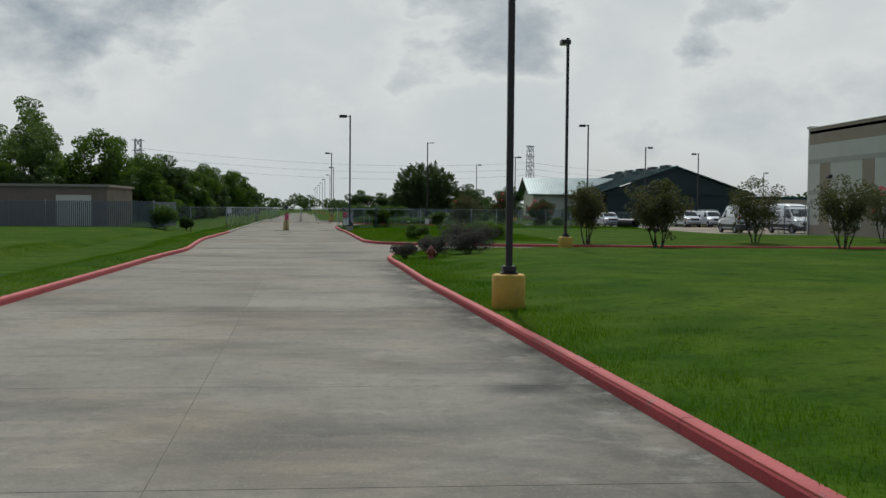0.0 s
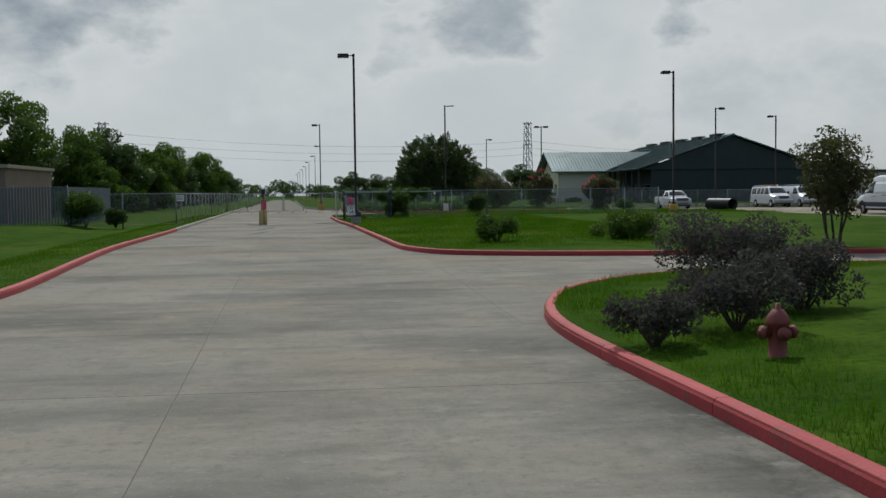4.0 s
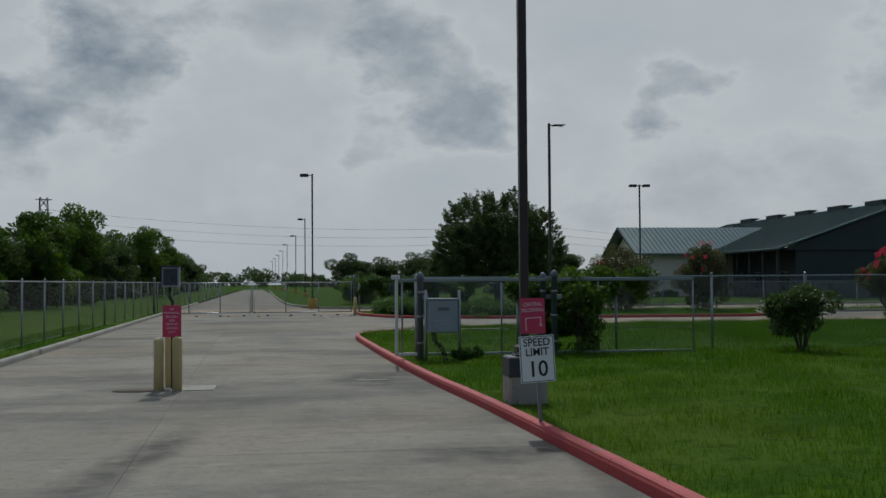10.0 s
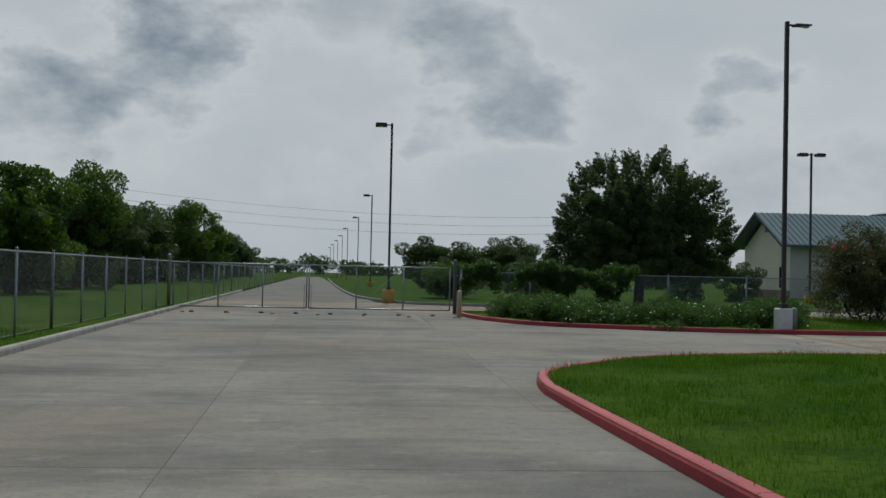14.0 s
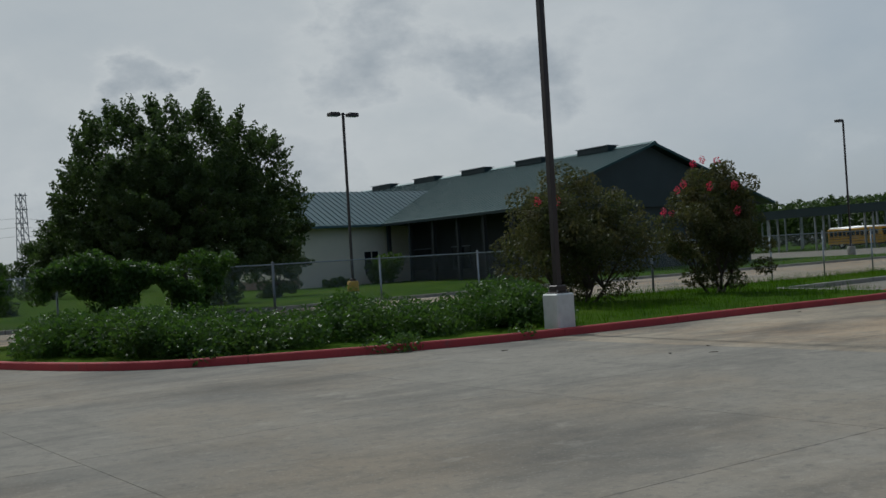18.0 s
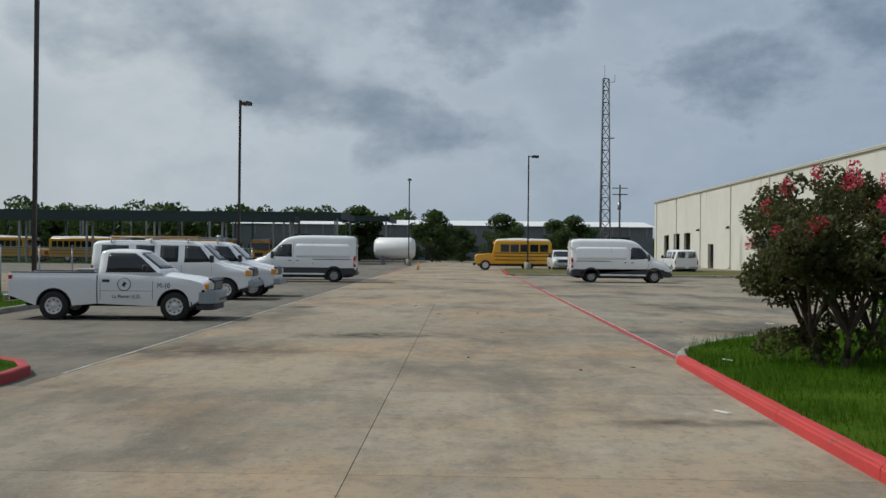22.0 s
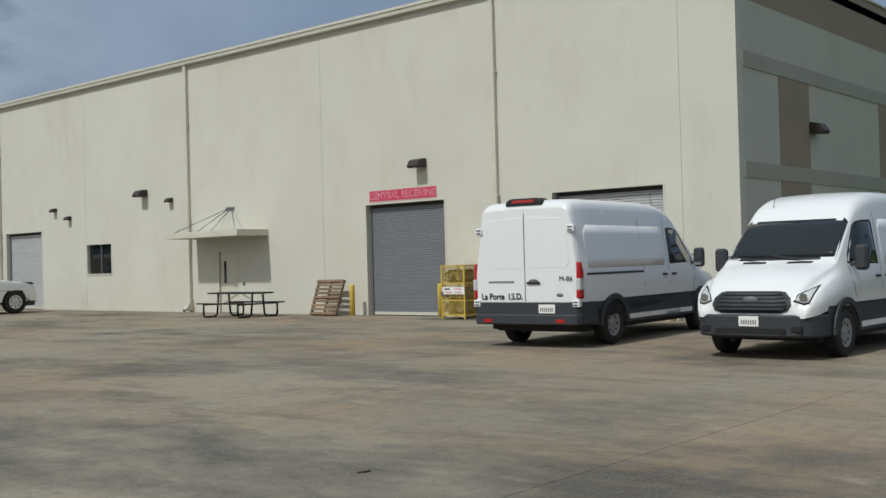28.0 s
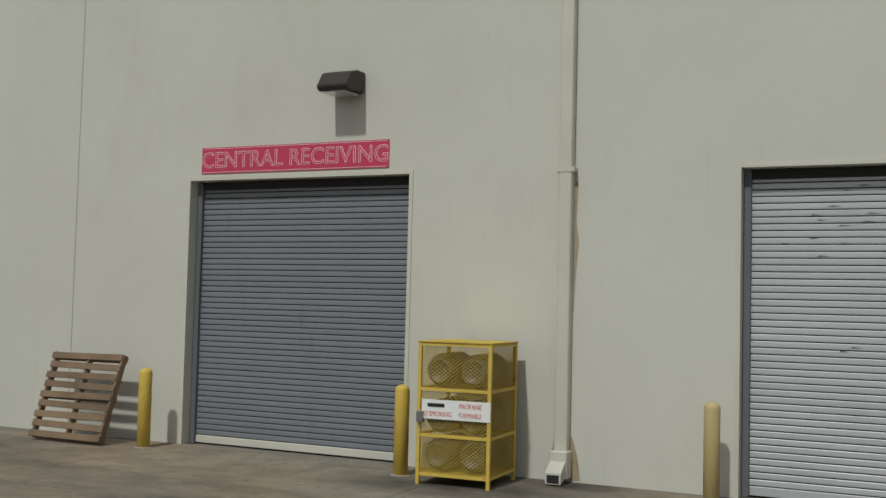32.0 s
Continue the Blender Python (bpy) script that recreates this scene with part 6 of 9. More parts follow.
        for y in ([c0 + 0.06, cowl - 0.30] if not crew else [c0 + 0.14, 0.25, cowl - 0.32]):
            side_panel([(y, sill + 0.1), (y + 0.01, sill + 0.1), (y + 0.01, bz - 0.2), (y, bz - 0.2)], W, 0, 0, s, "seal", v, "door_gap", thick=0.001, proud=0.001)
        side_panel([(c0 - 0.03, sill + 0.05), (c0, sill + 0.05), (c0, bz - 0.05), (c0 - 0.03, bz - 0.05)], W - 0.09, 0, 0, s, "seal", v, "bed_gap", thick=0.002)
        for y in ([c0 + 0.11] if not crew else [c0 + 0.22, 0.34]):
            part("door_handle", box(s * (hw - 0.02), s * (hw + 0.014), y, y + 0.19, bz - 0.22, bz - 0.15, 0.012), "black", v)
        if not crew:
            side_panel([(c0 + 0.04, 0.74), (cowl - 0.32, 0.74), (cowl - 0.32, 0.75), (c0 + 0.04, 0.75)], W, 0, 0, s, "steelgrey", v, "rub_strip", thick=0.006, proud=-0.004)
        m = part("wing_mirror", box(s * (hw + 0.02), s * (hw + 0.21), at(bz + 0.1) - 0.42, at(bz + 0.1) - 0.30, bz + 0.05, bz + (0.23 if not crew else 0.36), 0.035), "black", v)
        part("mirror_arm", box(s * (hw - 0.08), s * (hw + 0.05), at(bz + 0.1) - 0.39, at(bz + 0.1) - 0.33, bz + 0.07, bz + 0.12, 0.01), "black", m)
        part("tail_lamp", box(s * (hw - 0.13), s * (hw - 0.004), rear - 0.012, rear + 0.1, bz - 0.44, bz - 0.06, 0.014), "redlamp", v)
        hl = part("headlamp", prism([(s * 0.58, nose + 0.004), (s * 0.72, nose - 0.02), (s * 0.86, nose - 0.085), (s * 0.86, nose - 0.25), (s * 0.58, nose - 0.12)], "z", hood - 0.37, hood - 0.19, 0.012), "clearlamp", v)
        part("indicator", prism([(s * 0.862, nose - 0.075), (s * 0.905, nose - 0.13), (s * 0.925, nose - 0.22), (s * 0.862, nose - 0.2)], "z", hood - 0.35, hood - 0.22, 0.01), "amber" if not crew else "clearlamp", hl)
        for y in (wf, wr):
            wheel(v, s * (hw - 0.13), y, R, 0.25, s, "rim")
            wheel_well(v, s, W, y, ar, R)
    bump = [(0.5, nose + 0.13), (0.78, nose + 0.08), (0.93, nose - 0.06), (0.965, nose - 0.34), (0.8, nose - 0.34)]
    fb = part("front_bumper", prism([(-x, y) for x, y in bump[::-1]] + bump, "z", 0.42, hood - 0.40, 0.03), "boxgrey" if not crew else "chrome", v)
    part("air_intake", box(-0.5, 0.5, nose + 0.1, nose + 0.134, 0.5, 0.58, 0.006), "black", fb)
    part("front_valance", prism([(-x * 0.95, y - 0.06) for x, y in bump[::-1]] + [(x * 0.95, y - 0.06) for x, y in bump], "z", 0.27, 0.42, 0.02), "cladding", v)
    part("rear_bumper", box(-hw + 0.05, hw - 0.05, rear - 0.16, rear + 0.02, 0.46, 0.64, 0.025), "chrome" if not crew else "black", v)
    gr = part("grille", box(-0.56, 0.56, nose - 0.06, nose + 0.014, hood - 0.38, hood - 0.17, 0.02), "black", v)
    for z in (0.34, 0.275, 0.21):
        part("grille_bar", box(-0.54, 0.54, nose + 0.012, nose + 0.026, hood - z - 0.014, hood - z + 0.014, 0.004), "steelgrey", gr)
    part("hood_deflector", prism([(nose - 0.14, hood - 0.10), (nose - 0.01, hood - 0.17), (nose + 0.025, hood - 0.14), (nose - 0.11, hood - 0.075)], "x", -0.7, 0.7, 0.008), "black", v)
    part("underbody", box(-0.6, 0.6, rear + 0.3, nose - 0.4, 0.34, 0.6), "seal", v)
    plate(v, rear - 0.165, 0.56, -1)
    if not crew:
        side_text("M-10", 0.19, v, 1, hw + 0.004, cowl - 0.02, bz - 0.30, wide=0.8)
        side_text("La Porte I.S.D.", 0.13, v, 1, hw + 0.006, 0.34, 0.60, wide=0.95)
        ring = part("door_emblem", lathe([(0.15, 0), (0.172, 0.002), (0.172, 0.003), (0.15, 0.004)], 28, "x", False), "greyink", v, "round black emblem drawn as plain rings")
        ring.location = (hw + 0.003, 0.28, bz - 0.27)
        part("emblem_shape", prism([(-0.06, -0.03), (0.02, -0.07), (0.03, -0.01), (0.07, 0.02), (0.0, 0.07), (-0.03, 0.02)], "x", 0.0, 0.004, 0), "ink", ring)
        part("tool_box", box(-hw + 0.2, hw - 0.2, c0 - 0.6, c0 - 0.12, bz - 0.25, bz + 0.11, 0.02), "galv", v, "grey metal tool box in the bed")
    return v


pickup((35.1, 108.17, 0), 183, "white single-cab pickup with black lettering, nose to the aisle")
wall_truck = pickup((75.3, 75.2, 0), 183, "white crew-cab pickup standing along the warehouse wall", crew=True)
wall_truck.matrix_basis = wall_truck.matrix_basis @ Matrix.Diagonal((1.15, 1.17, 1.14, 1))
pickup((104.2, 90.4, 0.0), 90, "white pickup parked beyond the grass island", crew=True)


def passenger_van(loc, rz, label, rack=True, windows=True):
    v = thing("passenger_van", label, "van", "older white vans", loc, rz)
    W = 2.0
    rear, nose, wf, wr, R = -2.85, 2.75, 1.85, -1.65, 0.37
    low = [(rear + 0.02, 0.5)] + arch(wr, 0.45, 12) + arch(wf, 0.45, 12) + [(nose - 0.2, 0.45), (nose - 0.03, 0.56), (nose - 0.03, 0.88), (rear + 0.02, 0.88)]
    part("lower_body", extruded(low, W - 0.01, 0, 0, 0.025, 0.05, 1.6), "white", v)
    shell = lofted(((rear, 0.86, 0.95, 1.94, 0.78, 0.10), (rear + 0.04, 0.86, 0.98, 2.01, 0.82, 0.13), (rear + 0.16, 0.86, 0.997, 2.07, 0.845, 0.16), (-2.2, 0.86, 1.0, 2.095, 0.85, 0.17), (0.3, 0.86, 1.0, 2.10, 0.85, 0.17), (0.72, 0.86, 1.0, 2.075, 0.845, 0.16), (0.92, 0.86, 1.0, 2.02, 0.84, 0.13),
                    (1.05, 0.86, 1.0, 1.93, 0.84, 0.11), (1.3, 0.86, 1.0, 1.70, 0.865, 0.09), (1.55, 0.86, 0.995, 1.47, 0.89, 0.07), (1.68, 0.86, 0.99, 1.36, 0.90, 0.06), (1.8, 0.86, 0.985, 1.315, 0.89, 0.07), (2.1, 0.86, 0.975, 1.265, 0.86, 0.09), (2.4, 0.86, 0.955, 1.20, 0.83, 0.10), (2.62, 0.86, 0.93, 1.12, 0.80, 0.09), (2.70, 0.86, 0.915, 1.06, 0.78, 0.07), (nose - 0.02, 0.86, 0.90, 0.99, 0.77, 0.05)), 1.26)
    skin = BVHTree.FromBMesh(shell)
    part("upper_body", shell, "white", v, "white rounded van body")
    border = laid_on(skin, [(-0.85, 1.40), (0.85, 1.40), (0.77, 1.97), (-0.77, 1.97)], "front", "seal", v, "screen_border", 0.003, 4)
    laid_on(skin, [(-0.81, 1.43), (0.81, 1.43), (0.74, 1.94), (-0.74, 1.94)], "front", "glass", border, "windscreen", 0.008, 4, label="dark windscreen")
    for s in (-1, 1):
        way = "right" if s > 0 else "left"
        wins = [(0.42, 1.12)] + ([(-0.44, 0.16), (-1.3, -0.68), (-2.5, -1.6)] if windows else [])
        for i, (a, b) in enumerate(wins):
            poly = [(a, 1.34), (b + (0.20 if i == 0 else 0), 1.36), (b - (0.22 if i == 0 else 0), 1.88), (a, 1.90)]
            cy = sum(p[0] for p in poly) / 4
            rim_ = laid_on(skin, [(cy + (y - cy) * 1.06, 1.62 + (z - 1.62) * 1.08) for y, z in poly], way, "seal", v, "window_seal", 0.002, 3)
            laid_on(skin, poly, way, "glass", rim_, "side_window", 0.006, 3, label="dark side window")
        for y in (0.3, 1.35, -1.52):
            laid_on(skin, [(y, 0.9), (y + 0.01, 0.9), (y + 0.01, 1.28), (y, 1.28)], way, "seal", v, "door_gap", 0.002, 3, inset=0.004)
        for y in (wf, wr):
            wheel_well(v, s, W - 0.02, y, 0.45, 0.36)
        wheel(v, s * 0.87, wf, R, 0.24, s, "rim")
        wheel(v, s * 0.87, wr, R, 0.24, s, "rim")
        hl = part("headlamp", box(s * 0.55, s * 0.9, nose - 0.1, nose + 0.012, 0.86, 1.06, 0.02), "clearlamp", v)
        part("indicator", box(s * 0.9, s * 0.975, nose - 0.2, nose - 0.02, 0.86, 1.06, 0.01), "amber", hl)
        part("wing_mirror", box(s * 0.98, s * 1.2, 1.32, 1.46, 1.32, 1.58, 0.03), "black", v)
        part("tail_lamp", box(s * 0.9, s * 1.004, rear - 0.012, rear + 0.05, 0.85, 1.2, 0.01), "redlamp", v)
        part("rear_window", box(s * 0.1, s * 0.74, rear + 0.0, rear + 0.012, 1.4, 1.88) if windows else box(s * 0.2, s * 0.7, rear + 0.0, rear + 0.012, 1.45, 1.8), "glass", v)
    gr = part("grille", box(-0.5, 0.5, nose - 0.03, nose + 0.02, 0.84, 1.08, 0.015), "black", v)
    for z in (0.9, 0.97, 1.03):
        part("grille_bar", box(-0.48, 0.48, nose + 0.02, nose + 0.03, z - 0.012, z + 0.012), "steelgrey", gr)
    part("front_bumper", box(-0.98, 0.98, nose - 0.1, nose + 0.14, 0.48, 0.7, 0.03), "boxgrey", v)
    part("rear_bumper", box(-0.98, 0.98, rear - 0.14, rear + 0.05, 0.48, 0.68, 0.03), "boxgrey", v)
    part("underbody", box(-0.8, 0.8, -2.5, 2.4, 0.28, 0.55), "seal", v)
    part("hood_deflector", prism([(2.6, 1.12), (2.72, 1.07), (2.75, 1.10), (2.63, 1.155)], "x", -0.66, 0.66, 0.008), "black", v)
    plate(v, rear - 0.142, 0.58, -1)
    if rack:
        for y in (-2.2, -0.8, 0.5):
            part("roof_bar", tube([(-0.85, y, 2.0), (-0.8, y, 2.17), (0.8, y, 2.17), (0.85, y, 2.0)], 0.022), "galv", v)
        for x in (-0.78, 0.78):
            part("roof_rail", rod((x, -2.3, 2.19), (x, 0.6, 2.19), 0.022), "galv", v)
        part("ladder", box(-0.25, 0.2, -2.4, 0.7, 2.21, 2.25), "amber" if windows else "galv", v)
    return v


passenger_van((45.8, 109.6, 0), 182, "older white window van with a roof rack", True, True)
passenger_van((48.6, 109.2, 0), 182, "older white work van with a ladder rack", True, False)
passenger_van((100.0, 80.6, 0), -88, "white van with rear windows by the warehouse", False, True)
passenger_van((71.2, 109.0, 0), 3, "older white van beside the panel van", False, False)
passenger_van((108, 84.6, 0), -60, "small white van beyond the yard", False, True)


def school_bus(loc, rz, label, length=10.4, short=False):
    v = thing("school_bus", label, "school bus", "yellow school buses", loc, rz)
    W, h = 2.4, 3.05
    rear, nose = -length / 2, length / 2
    cab = nose - 1.7
    part("body", extruded([(rear, 0.6), (cab, 0.6), (cab + 0.15, 1.5), (cab - 0.1, 2.6), (cab - 0.3, 2.78), (rear + 0.2, 2.78), (rear, 2.6)], W, 0, 0, 0.06), "busyellow", v)
    part("roof", extruded([(rear + 0.05, 2.76), (cab - 0.2, 2.76), (cab - 0.5, 2.95), (-0.2, h), (rear + 0.4, 2.98)], W - 0.12, 0.45, 2.76, 0.08), "buswhite", v, "white bus roof")
    part("bonnet", extruded([(cab, 0.55), (nose, 0.55), (nose, 1.35), (nose - 0.25, 1.5), (cab + 0.1, 1.62)], W - 0.35, 0.05, 0.6, 0.06), "busyellow", v)
    part("front_bumper", box(-1.1, 1.1, nose, nose + 0.15, 0.45, 0.7, 0.02), "black", v)
    part("grille", box(-0.5, 0.5, nose, nose + 0.02, 0.8, 1.3, 0.01), "black", v)
    cross_panel((cab + 0.13, 1.62), (cab - 0.06, 2.5), 1.08, 1.08, "glass", v, "windscreen")
    n = 5 if short else 11
    for s in (-1, 1):
        step = (cab - 0.5 - rear - 0.4) / n
        for i in range(n):
            y = rear + 0.35 + i * step
            side_panel([(y, 1.75), (y + step - 0.12, 1.75), (y + step - 0.12, 2.45), (y, 2.45)], W, 0, 0, s, "glass", v, "side_window")
        for z in (0.95, 1.3, 1.6):
            side_panel([(rear + 0.05, z), (cab - 0.1, z), (cab - 0.1, z + 0.06), (rear + 0.05, z + 0.06)], W, 0, 0, s, "black", v, "rub_rail", thick=0.02)
        for y in (nose - 0.95, rear + 2.2):
            wheel(v, s * 1.02, y, 0.48, 0.26, s, "rim")
        part("headlamp", box(s * 0.62, s * 0.9, nose - 0.02, nose + 0.02, 0.9, 1.15, 0.02), "clearlamp", v)
        part("warning_lamp", box(s * 0.55, s * 0.95, cab - 0.2, cab - 0.1, 2.62, 2.78, 0.02), "amber", v)
        part("mirror", box(s * 1.2, s * 1.42, cab + 0.3, cab + 0.4, 1.9, 2.3, 0.02), "black", v)
    part("underbody", box(-1.0, 1.0, rear + 0.3, nose - 0.3, 0.4, 0.62), "seal", v)
    return v


school_bus((108.6, 94.6, 0), 2, "short yellow school bus at the end of the red line", 7.2, True)
bus = school_bus((131.5, 142.5, 0), 178, "long yellow school bus with a white roof by the canopy")
for y in (153.6, 164.8, 176, 131.2):
    copy_thing(bus, pose(131.5 + 0.2 * math.sin(y), y, 0, 0, 0, 178))
for y in (120, 124.5, 129):
    copy_thing(bus, pose(140.5, y, 0, 0, 0, 95))
for y in (146, 158, 170):
    copy_thing(bus, pose(144.5, y, 0, 0, 0, 178))


# ---- bus canopies, tower, far buildings ----
def bus_shelter(x0, x1, y0, y1, h, label):
    c = thing("bus_canopy", label, "canopy", "bus canopies")
    part("roof", box(x0, x1, y0, y1, h - 0.35, h, 0.03), "darkwall", c)
    part("fascia", box(x0 - 0.06, x0, y0, y1, h - 0.7, h + 0.03), "gablegreen", c)
    part("fascia", box(x0, x1, y0 - 0.06, y0, h - 0.7, h + 0.03), "gablegreen", c)
    n = int((y1 - y0) / 7.5) + 1
    for i in range(n):
        y = y0 + 0.5 + (y1 - y0 - 1) * i / (n - 1)
        for x in (x0 + 0.8, x1 - 0.8):
            part("column", box(x - 0.11, x + 0.11, y - 0.11, y + 0.11, 0, h - 0.35), "galv", c)
        part("beam", box(x0 + 0.2, x1 - 0.2, y - 0.09, y + 0.09, h - 0.62, h - 0.35), "steelgrey", c)
    return c


bus_shelter(124, 127.5, 118, 210, 5.4, "long flat dark green bus canopy on steel columns")
bus_shelter(134, 150, 114, 215, 6.2, "wide bus canopy on steel columns behind the first")
bus_shelter(160, 176, 110, 215, 6.6, "far bus canopy on steel columns")

tower = thing("radio_tower", "tall grey lattice radio tower", "tower", loc=(122, 84.2, 0))
legs = [(0.75 * math.cos(a), 0.75 * math.sin(a)) for a in (0.3, 2.4, 4.5)]
H_T = 20.5
for lx, ly in legs:
    part("leg", rod((lx, ly, 0), (lx * 0.55, ly * 0.55, H_T), 0.09, 0.07, 8), "steelgrey", tower)
for i in range(16):
    z0, z1 = H_T * i / 16, H_T * (i + 1) / 16
    s0, s1 = 1 - 0.45 * z0 / H_T, 1 - 0.45 * z1 / H_T
    for a in range(3):
        p, q = legs[a], legs[(a + 1) % 3]
        part("brace", rod((p[0] * s0, p[1] * s0, z0), (q[0] * s1, q[1] * s1, z1), 0.045, n=5), "steelgrey", tower)
        part("strut", rod((p[0] * s1, p[1] * s1, z1), (q[0] * s1, q[1] * s1, z1), 0.04, n=5), "steelgrey", tower)
part("antenna", rod((0.3, 0, H_T - 0.5), (0.3, 0, H_T + 1.5), 0.03, n=6), "galv", tower)
part("antenna", tube([(-0.3, -0.3, H_T - 0.4), (-0.3, -1.0, H_T - 0.4), (-0.3, -1.0, H_T + 0.4)], 0.03, 6), "galv", tower)
part("dish", lathe([(0.02, 0), (0.25, 0.06), (0.3, 0.14)], 12), "galv", tower).location = (0, -0.8, 14)

far = thing("metal_building", "long low grey sheet-metal building in the distance", "building", loc=(206, 100, 0))
part("wall", box(-12, 12, -34, 40, 0, 6.2), "steelgrey", far)
part("roof", prism([(-12.6, 6.2), (12.6, 6.2), (0, 7.4)], "y", -34.5, 40.5), "buswhite", far)
for y in (-30, -20, -9, 2, 14, 26):
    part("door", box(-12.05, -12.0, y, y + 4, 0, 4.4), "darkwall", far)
for y in range(-33, 40, 3):
    part("rib", box(-12.08, -12.0, y, y + 0.12, 4.6, 6.2), "boxgrey", far)

tank = thing("storage_tank", "white horizontal storage tank", "tank", loc=(136, 107.6, 0))
bm = lathe([(0.3, -2.5), (1.1, -2.35), (1.3, -2.0), (1.3, 2.0), (1.1, 2.35), (0.3, 2.5)], 24, "x")
t = part("vessel", bm, "buswhite", tank)
t.matrix_basis = pose(0, 0, 2.0, 0, 0, 80)
for y in (-1.4, 1.4):
    part("saddle", box(-0.9, 0.9, y - 0.15, y + 0.15, 0, 1.1), "steelgrey", tank)


# ---- green-roofed building ----
gb = thing("green_roof_building", "low building with green metal roofs, beige wing and dark gabled hall", "building")
AX, AY, AZ, EZ = 54.8, 142.9, 9.2, 4.75
WXE, EXE, BACK = 41.6, 68.0, 186.0
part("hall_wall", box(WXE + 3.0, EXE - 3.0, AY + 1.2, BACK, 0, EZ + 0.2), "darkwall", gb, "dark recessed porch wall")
part("gable_wall", prism([(WXE + 0.8, EZ - 0.15), (EXE - 0.8, EZ - 0.15), (AX, AZ - 0.25)], "y", AY + 0.6, AY + 0.8), "gablegreen", gb, "dark green gable siding")
part("gable_base", box(WXE + 2.2, EXE - 2.2, AY + 0.9, AY + 1.1, 0, EZ - 0.1), "gablegreen", gb)


def roof_slope(parent, y0, y1, xe, xr, ze, zr, mat):
    """A sloped roof sheet from eave to ridge with raised seams across."""
    part("roof_slope", prism([(xe, ze), (xr, zr), (xr, zr - 0.18), (xe, ze - 0.18)], "y", y0, y1), mat, parent)
    bm = bmesh.new()
    y = y0 + 0.3
    while y < y1:
        add_prism(bm, [(xe, ze), (xr, zr), (xr, zr + 0.06), (xe, ze + 0.06)], "y", y, y + 0.05)
        y += 0.6
    part("roof_seams", bm, mat, parent)["kind"] = "stuff"


roof_slope(gb, AY, BACK, WXE, AX, EZ, AZ, "roofgreen")
roof_slope(gb, AY, BACK, EXE, AX, EZ, AZ, "roofgreen")
part("ridge_cap", prism([(AX - 0.3, AZ - 0.06), (AX, AZ + 0.1), (AX + 0.3, AZ - 0.06)], "y", AY - 0.02, BACK), "roofgreen", gb)
part("eave_gutter", box(WXE - 0.12, WXE, AY, BACK, EZ - 0.2, EZ - 0.02), "gablegreen", gb)
for y in (147, 154.5, 162, 169.5, 177):
    rv = part("ridge_vent", box(AX - 0.6, AX + 0.35, y, y + 3.4, AZ - 0.2, AZ + 0.26, 0.05), "gablegreen", gb, "green ridge ventilator")
    part("top_plate", box(AX - 0.68, AX + 0.43, y - 0.08, y + 3.48, AZ + 0.264, AZ + 0.31), "galv", rv, "pale metal top plate")
for y in range(144, 162, 3):
    part("porch_post", box(WXE + 0.5, WXE + 0.75, y, y + 0.25, 0, EZ - 0.1), "darkwall", gb)
for y in range(147, 162, 5):
    wn = part("window", box(WXE + 2.96, WXE + 3.0, y, y + 2.2, 1.0, 2.6), "glass", gb)
    part("window_frame", box(WXE + 2.93, WXE + 2.96, y - 0.06, y + 2.26, 2.6, 2.68), "steelgrey", wn)
# beige wing: its ridge runs along x
X0, XM, Y0, YR, Y1, ZE, ZR = 34.9, 47.0, 159.0, 165.2, 171.4, 4.75, 7.75
part("wing_wall", prism([(Y0 + 0.9, 0), (Y1 - 0.9, 0), (Y1 - 0.9, ZE), (YR, ZR - 0.35), (Y0 + 0.9, ZE)], "x", X0 - 0.2, XM), "beige", gb, "beige masonry wing")
part("wing_wainscot", box(X0 - 0.26, X0 - 0.2, Y0 + 0.9, Y1 - 0.9, 0, 0.9), "tanwall", gb)
for sgn, ya in ((1, Y0), (-1, Y1)):
    part("wing_roof_slope", prism([(ya, ZE), (YR, ZR), (YR, ZR - 0.18), (ya, ZE - 0.18)], "x", X0 - 1.3, XM + 3.5), "roofpale", gb)
    bm = bmesh.new()
    x = X0 - 1.2
    while x < XM + 3.4:
        add_prism(bm, [(ya, ZE), (YR, ZR), (YR, ZR + 0.06), (ya, ZE + 0.06)], "x", x, x + 0.05)
        x += 0.5
    part("roof_seams", bm, "roofpale", gb)["kind"] = "stuff"
part("wing_barge_board", prism([(Y0, ZE - 0.2), (YR, ZR - 0.2), (YR, ZR + 0.05), (Y0, ZE + 0.05)], "x", X0 - 1.36, X0 - 1.3), "gablegreen", gb)
part("wing_barge_board", prism([(Y1, ZE - 0.2), (YR, ZR - 0.2), (YR, ZR + 0.05), (Y1, ZE + 0.05)], "x", X0 - 1.36, X0 - 1.3), "gablegreen", gb)
part("louvre", box(X0 - 0.24, X0 - 0.2, YR - 0.3, YR + 0.3, 6.0, 6.7), "steelgrey", gb)
for y in (161.0, 166.6):
    wn = part("window", box(X0 - 0.24, X0 - 0.2, y, y + 1.1, 1.1, 2.9), "glass", gb, "tall dark window")
    part("mullion", box(X0 - 0.27, X0 - 0.24, y + 0.52, y + 0.58, 1.1, 2.9), "beige", wn)
wn = part("window", box(40.4, 41.6, Y0 + 0.86, Y0 + 0.9, 1.0, 2.7), "glass", gb)
part("mullion", box(40.97, 41.03, Y0 + 0.83, Y0 + 0.86, 1.0, 2.7), "beige", wn)
low_roof = thing("shed_roof_building", "long low shed roof beyond the green hall", "building", loc=(0, 0, 0))
part("wall", box(70, 100, 175, 200, 0, 4.4), "beige", low_roof)
